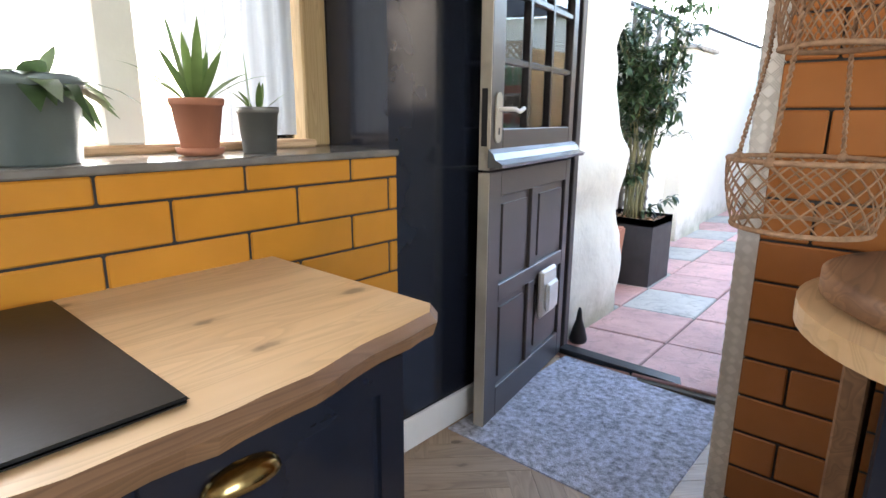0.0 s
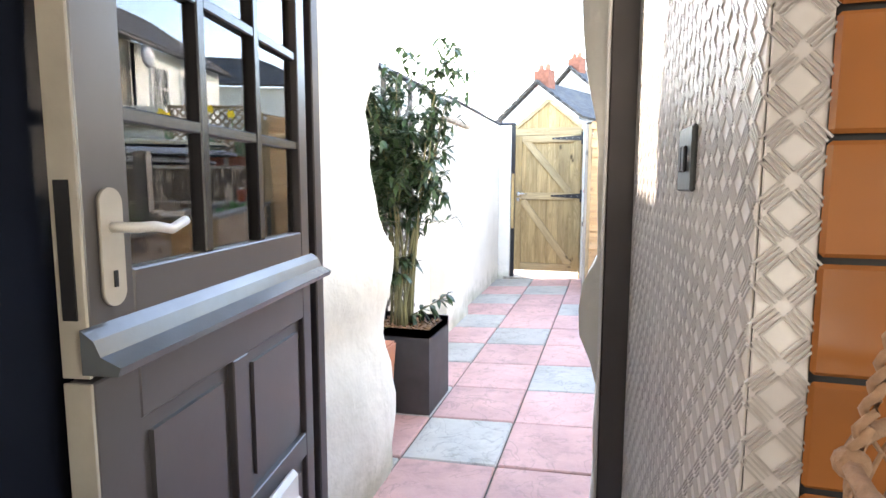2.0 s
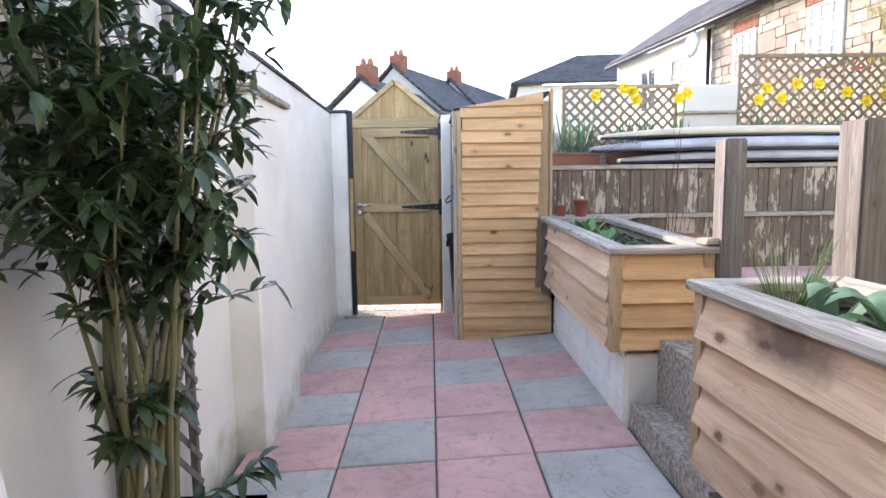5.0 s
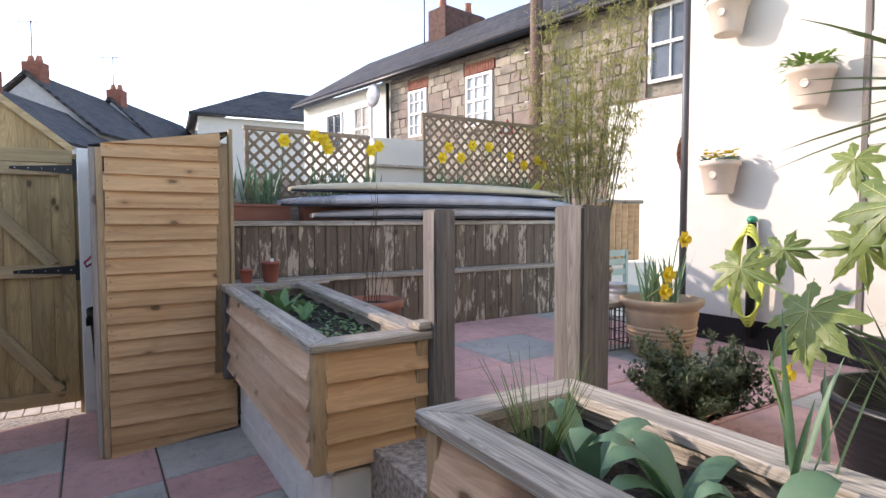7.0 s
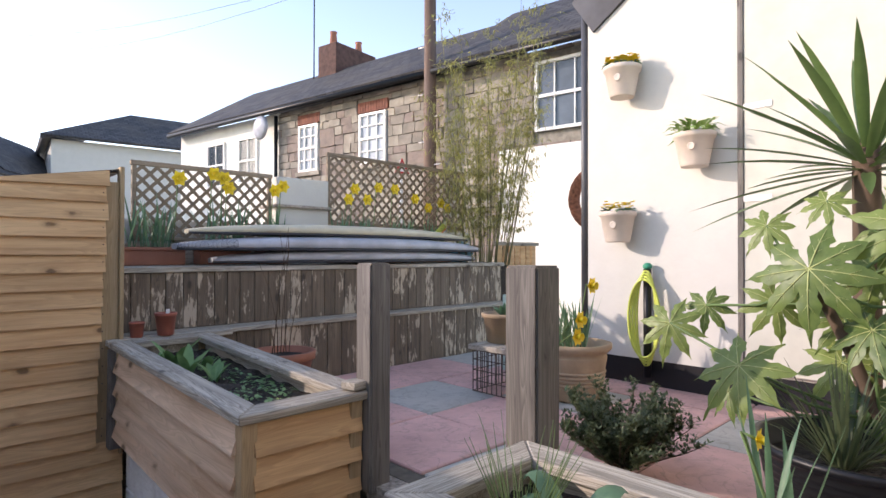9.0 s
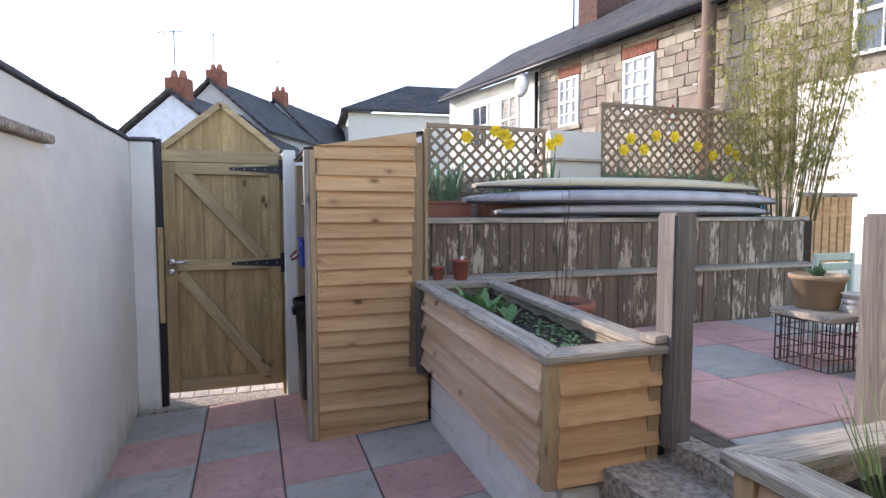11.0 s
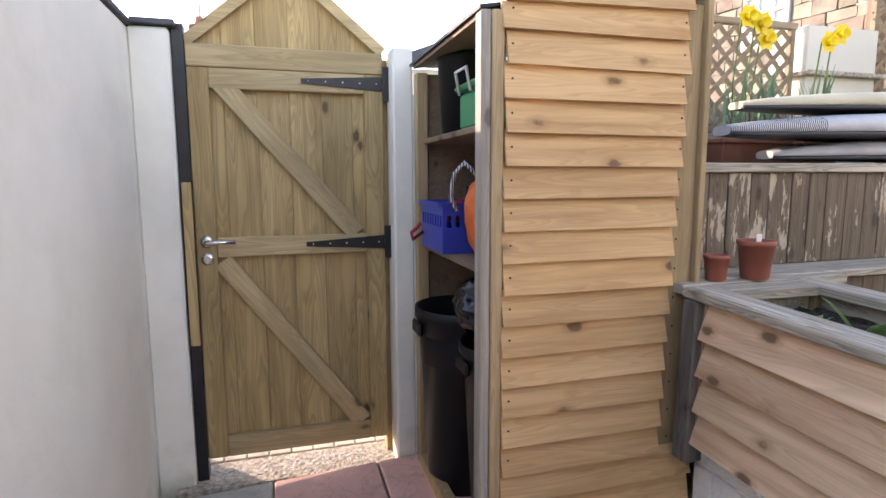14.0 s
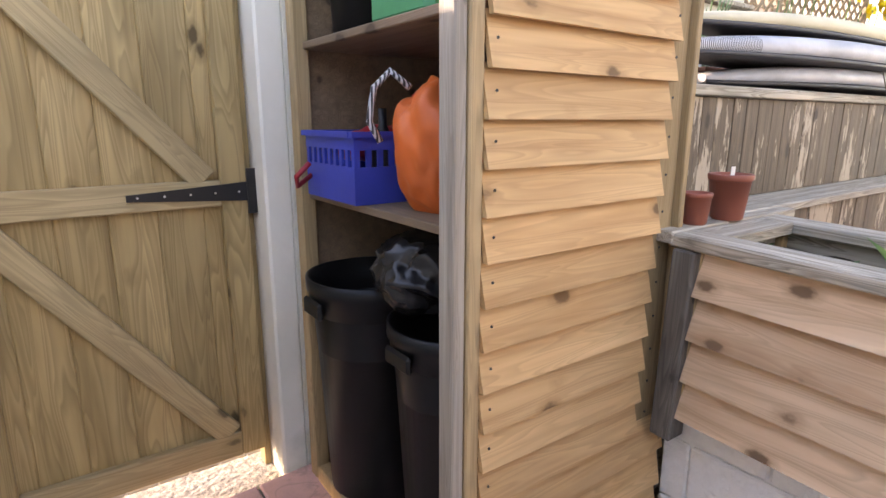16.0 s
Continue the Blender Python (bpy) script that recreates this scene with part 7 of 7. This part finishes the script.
for v in bm.verts:
    v.co *= 1 + 0.4 * noise.noise(v.co * 16)
    v.co.z *= 0.9
part("netting", bm, plain("faded_blue_net", (0.14, 0.30, 0.36), 0.8, vary=0.4, scale=30), cloth)
hook = thing("wall_hook", pose(-1.573, 6.02, 1.56), "small rusty hook screwed into the white garden wall", "hook")
bm = bmesh.new()
tube(bm, [(0, 0, 0), (0.03, 0, 0), (0.035, 0.0, -0.02), (0.02, 0, -0.03)], 0.003, 6)
part("hook_body", bm, M_twig, hook)
wires = thing("overhead_wire", pose(0, 0, 0), "thin overhead telephone wires from the pole", "cable")
top_ = (FM @ Vector((-0.42, -0.35, 7.3)))
for ex in ((-6, 16, 11), (-2, 26, 10.5), (1.5, 30, 9.5), (2.8, 30, 9.2)):
    bm = bmesh.new()
    e = Vector(ex)
    tube(bm, [top_.lerp(e, k / 8) - Vector((0, 0, 0.5 * math.sin(math.pi * k / 8))) for k in range(9)], 0.007, 4)
    part("wire", bm, M_plast, wires)
tree = thing("distant_tree", pose(-7.6, 33, -0.2), "distant pale leafless tree crown above the wall", "tree")
rng = random.Random(81)
bm = bmesh.new()
tube(bm, [(0, 0, 0), (0.1, 0, 3.0)], 0.22, 8, 0.6)
part("trunk", bm, M_twig, tree)
bm = bmesh.new()
for k in range(170):
    a = rng.random() * 6.28
    tube(bm, grow(rng, (0.1, 0, rnd(rng, 2.6, 3.6)), (math.cos(a), math.sin(a), rnd(rng, 0.3, 2.4)), rnd(rng, 1.2, 2.9), 7, 0.3, 0.05), 0.02, 3, 0.2)
tagged(part("crown", bm, M_twig, tree, "bare twiggy crown"), kind="stuff")

# ---------------------------------------------------------------- paving pieces
def slab_mesh(name, w, d, t, mat_):
    bm = bmesh.new()
    box(bm, 0, w, -d, 0, -t, 0)
    bevel(bm, 0.006)
    bm.normal_update()
    me = bpy.data.meshes.new(name)
    bm.to_mesh(me)
    bm.free()
    me.materials.append(mat_)
    return me


rng = random.Random(2)
S = 0.47
cols = [(-1.60, 0.50), (-1.10, S), (-0.63, S), (-0.16, 0.51)]
pattern = {0: "gpgpgpgpgpgp", 1: "pgpppgpppgpp", 2: "pppgpppgpppp", 3: "pggpgpgpgpgp"}
sl = {}
for c, (x, w) in enumerate(cols):
    for k in range(12):
        y = 7.13 - S * (k - 2)
        col = pattern[c][k]
        key = (col, w)
        if key not in sl:
            sl[key] = slab_mesh("slab", w - 0.009, S - 0.009, 0.04, M_pink if col == "p" else M_greys)
        o = new("slab", sl[key])
        o.parent = pave
        xx, yy = x + 0.006, y - 0.006
        o.matrix_basis = pose(xx, yy, zf(xx, yy) + rnd(rng, -0.0015, 0.0015), math.degrees(0.026) + rnd(rng, -0.2, 0.2), -math.degrees(0.055) + rnd(rng, -0.2, 0.2))
terr = tagged(part("pavement_terrace", (lambda b: (box(b, 0.9, 3.25, 2.7, 7.17, TZ - 0.04, TZ - 0.012), b)[1])(bmesh.new()), M_mortar, None, "mortar bed of the raised terrace"), kind="structure")
T = 0.62
tm = {k: slab_mesh("slab", T - 0.012, T - 0.012, 0.03, m) for k, m in (("p", M_pink), ("g", M_greys))}
tp = ["pppgpp", "pgpppg", "ppgppp", "gpppgp", "ppgppp", "pgppgp", "pppppp", "gppgpp"]
for i in range(4):
    for j in range(8):
        x, y = 0.99 + i * T, 7.16 - j * T
        o = new("slab", tm[tp[j][i]])
        o.parent = terr
        o.matrix_basis = pose(x, y, TZ + rnd(rng, -0.002, 0.002), rnd(rng, -0.2, 0.2), rnd(rng, -0.2, 0.2))
        if y < 3.0:
            bpy.data.objects.remove(o)

# kitchen tiles
def tile_mesh(w, h, t, mat_, axis):
    bm = bmesh.new()
    if axis == "x":
        box(bm, 0, t, 0, w, 0, h)
    else:
        box(bm, 0, w, -t, 0, 0, h)
    bevel(bm, 0.0045, 1)
    bm.normal_update()
    me = bpy.data.meshes.new("tile")
    bm.to_mesh(me)
    bm.free()
    me.materials.append(mat_)
    return me


wall_w = bpy.data.objects["wall_window_below"]
tl = {}
for r in range(11):
    z1 = 0.998 if r == 0 else 0.932 - (r - 1) * 0.1035
    y = 1.198
    first = 0.19 if r % 2 == 0 else 0.04
    while y > -1.6:
        w = first
        first = 0.338
        th_ = 0.060 if r == 0 else 0.0975
        key = (round(w, 3), th_)
        if key not in tl:
            tl[key] = tile_mesh(w - 0.006, th_, 0.008, M_tile, "x")
        o = new("tile", tl[key])
        o.parent = wall_w
        o.matrix_basis = pose(-0.965, y - w + 0.003, z1 - th_)
        y -= w
wall_p = bpy.data.objects["wall_pier_kitchen"]
tq = {}
for r in range(21):
    z0 = KZ + 0.05 + r * 0.109
    x = 0.018
    first = 0.114 if r % 2 == 0 else 0.26
    while x < 0.54:
        w = min(first, 0.545 - x)
        first = 0.32
        if w < 0.02:
            break
        key = round(w, 3)
        if key not in tq:
            tq[key] = tile_mesh(w - 0.006, 0.103, 0.008, M_tile2, "y")
        o = new("tile", tq[key])
        o.parent = wall_p
        o.matrix_basis = pose(x + 0.003, 1.549, z0)
        x += w
# herringbone boards
fl = bpy.data.objects["floor"]
bm = bmesh.new()
box(bm, 0, 0.45, 0, 0.09, -0.012, 0)
bevel(bm, 0.0015)
bm.normal_update()
hb = bpy.data.meshes.new("floor_board")
bm.to_mesh(hb)
bm.free()
hb.materials.append(M_floorw)
for i in range(-4, 26):
    for j in range(8):
        for s in (0, 1):
            x, y = -0.9 + j * 0.6364, -0.5 + i * 0.1273
            o = new("floor_board", hb)
            o.parent = fl
            if s:
                o.matrix_basis = pose(x, y, KZ, 0, 0, 45)
            else:
                o.matrix_basis = pose(x + 0.0, y + 0.1273, KZ, 0, 0, 135)
            if not (-1.0 < x < 1.6 and -0.4 < y < 2.3):
                bpy.data.objects.remove(o)
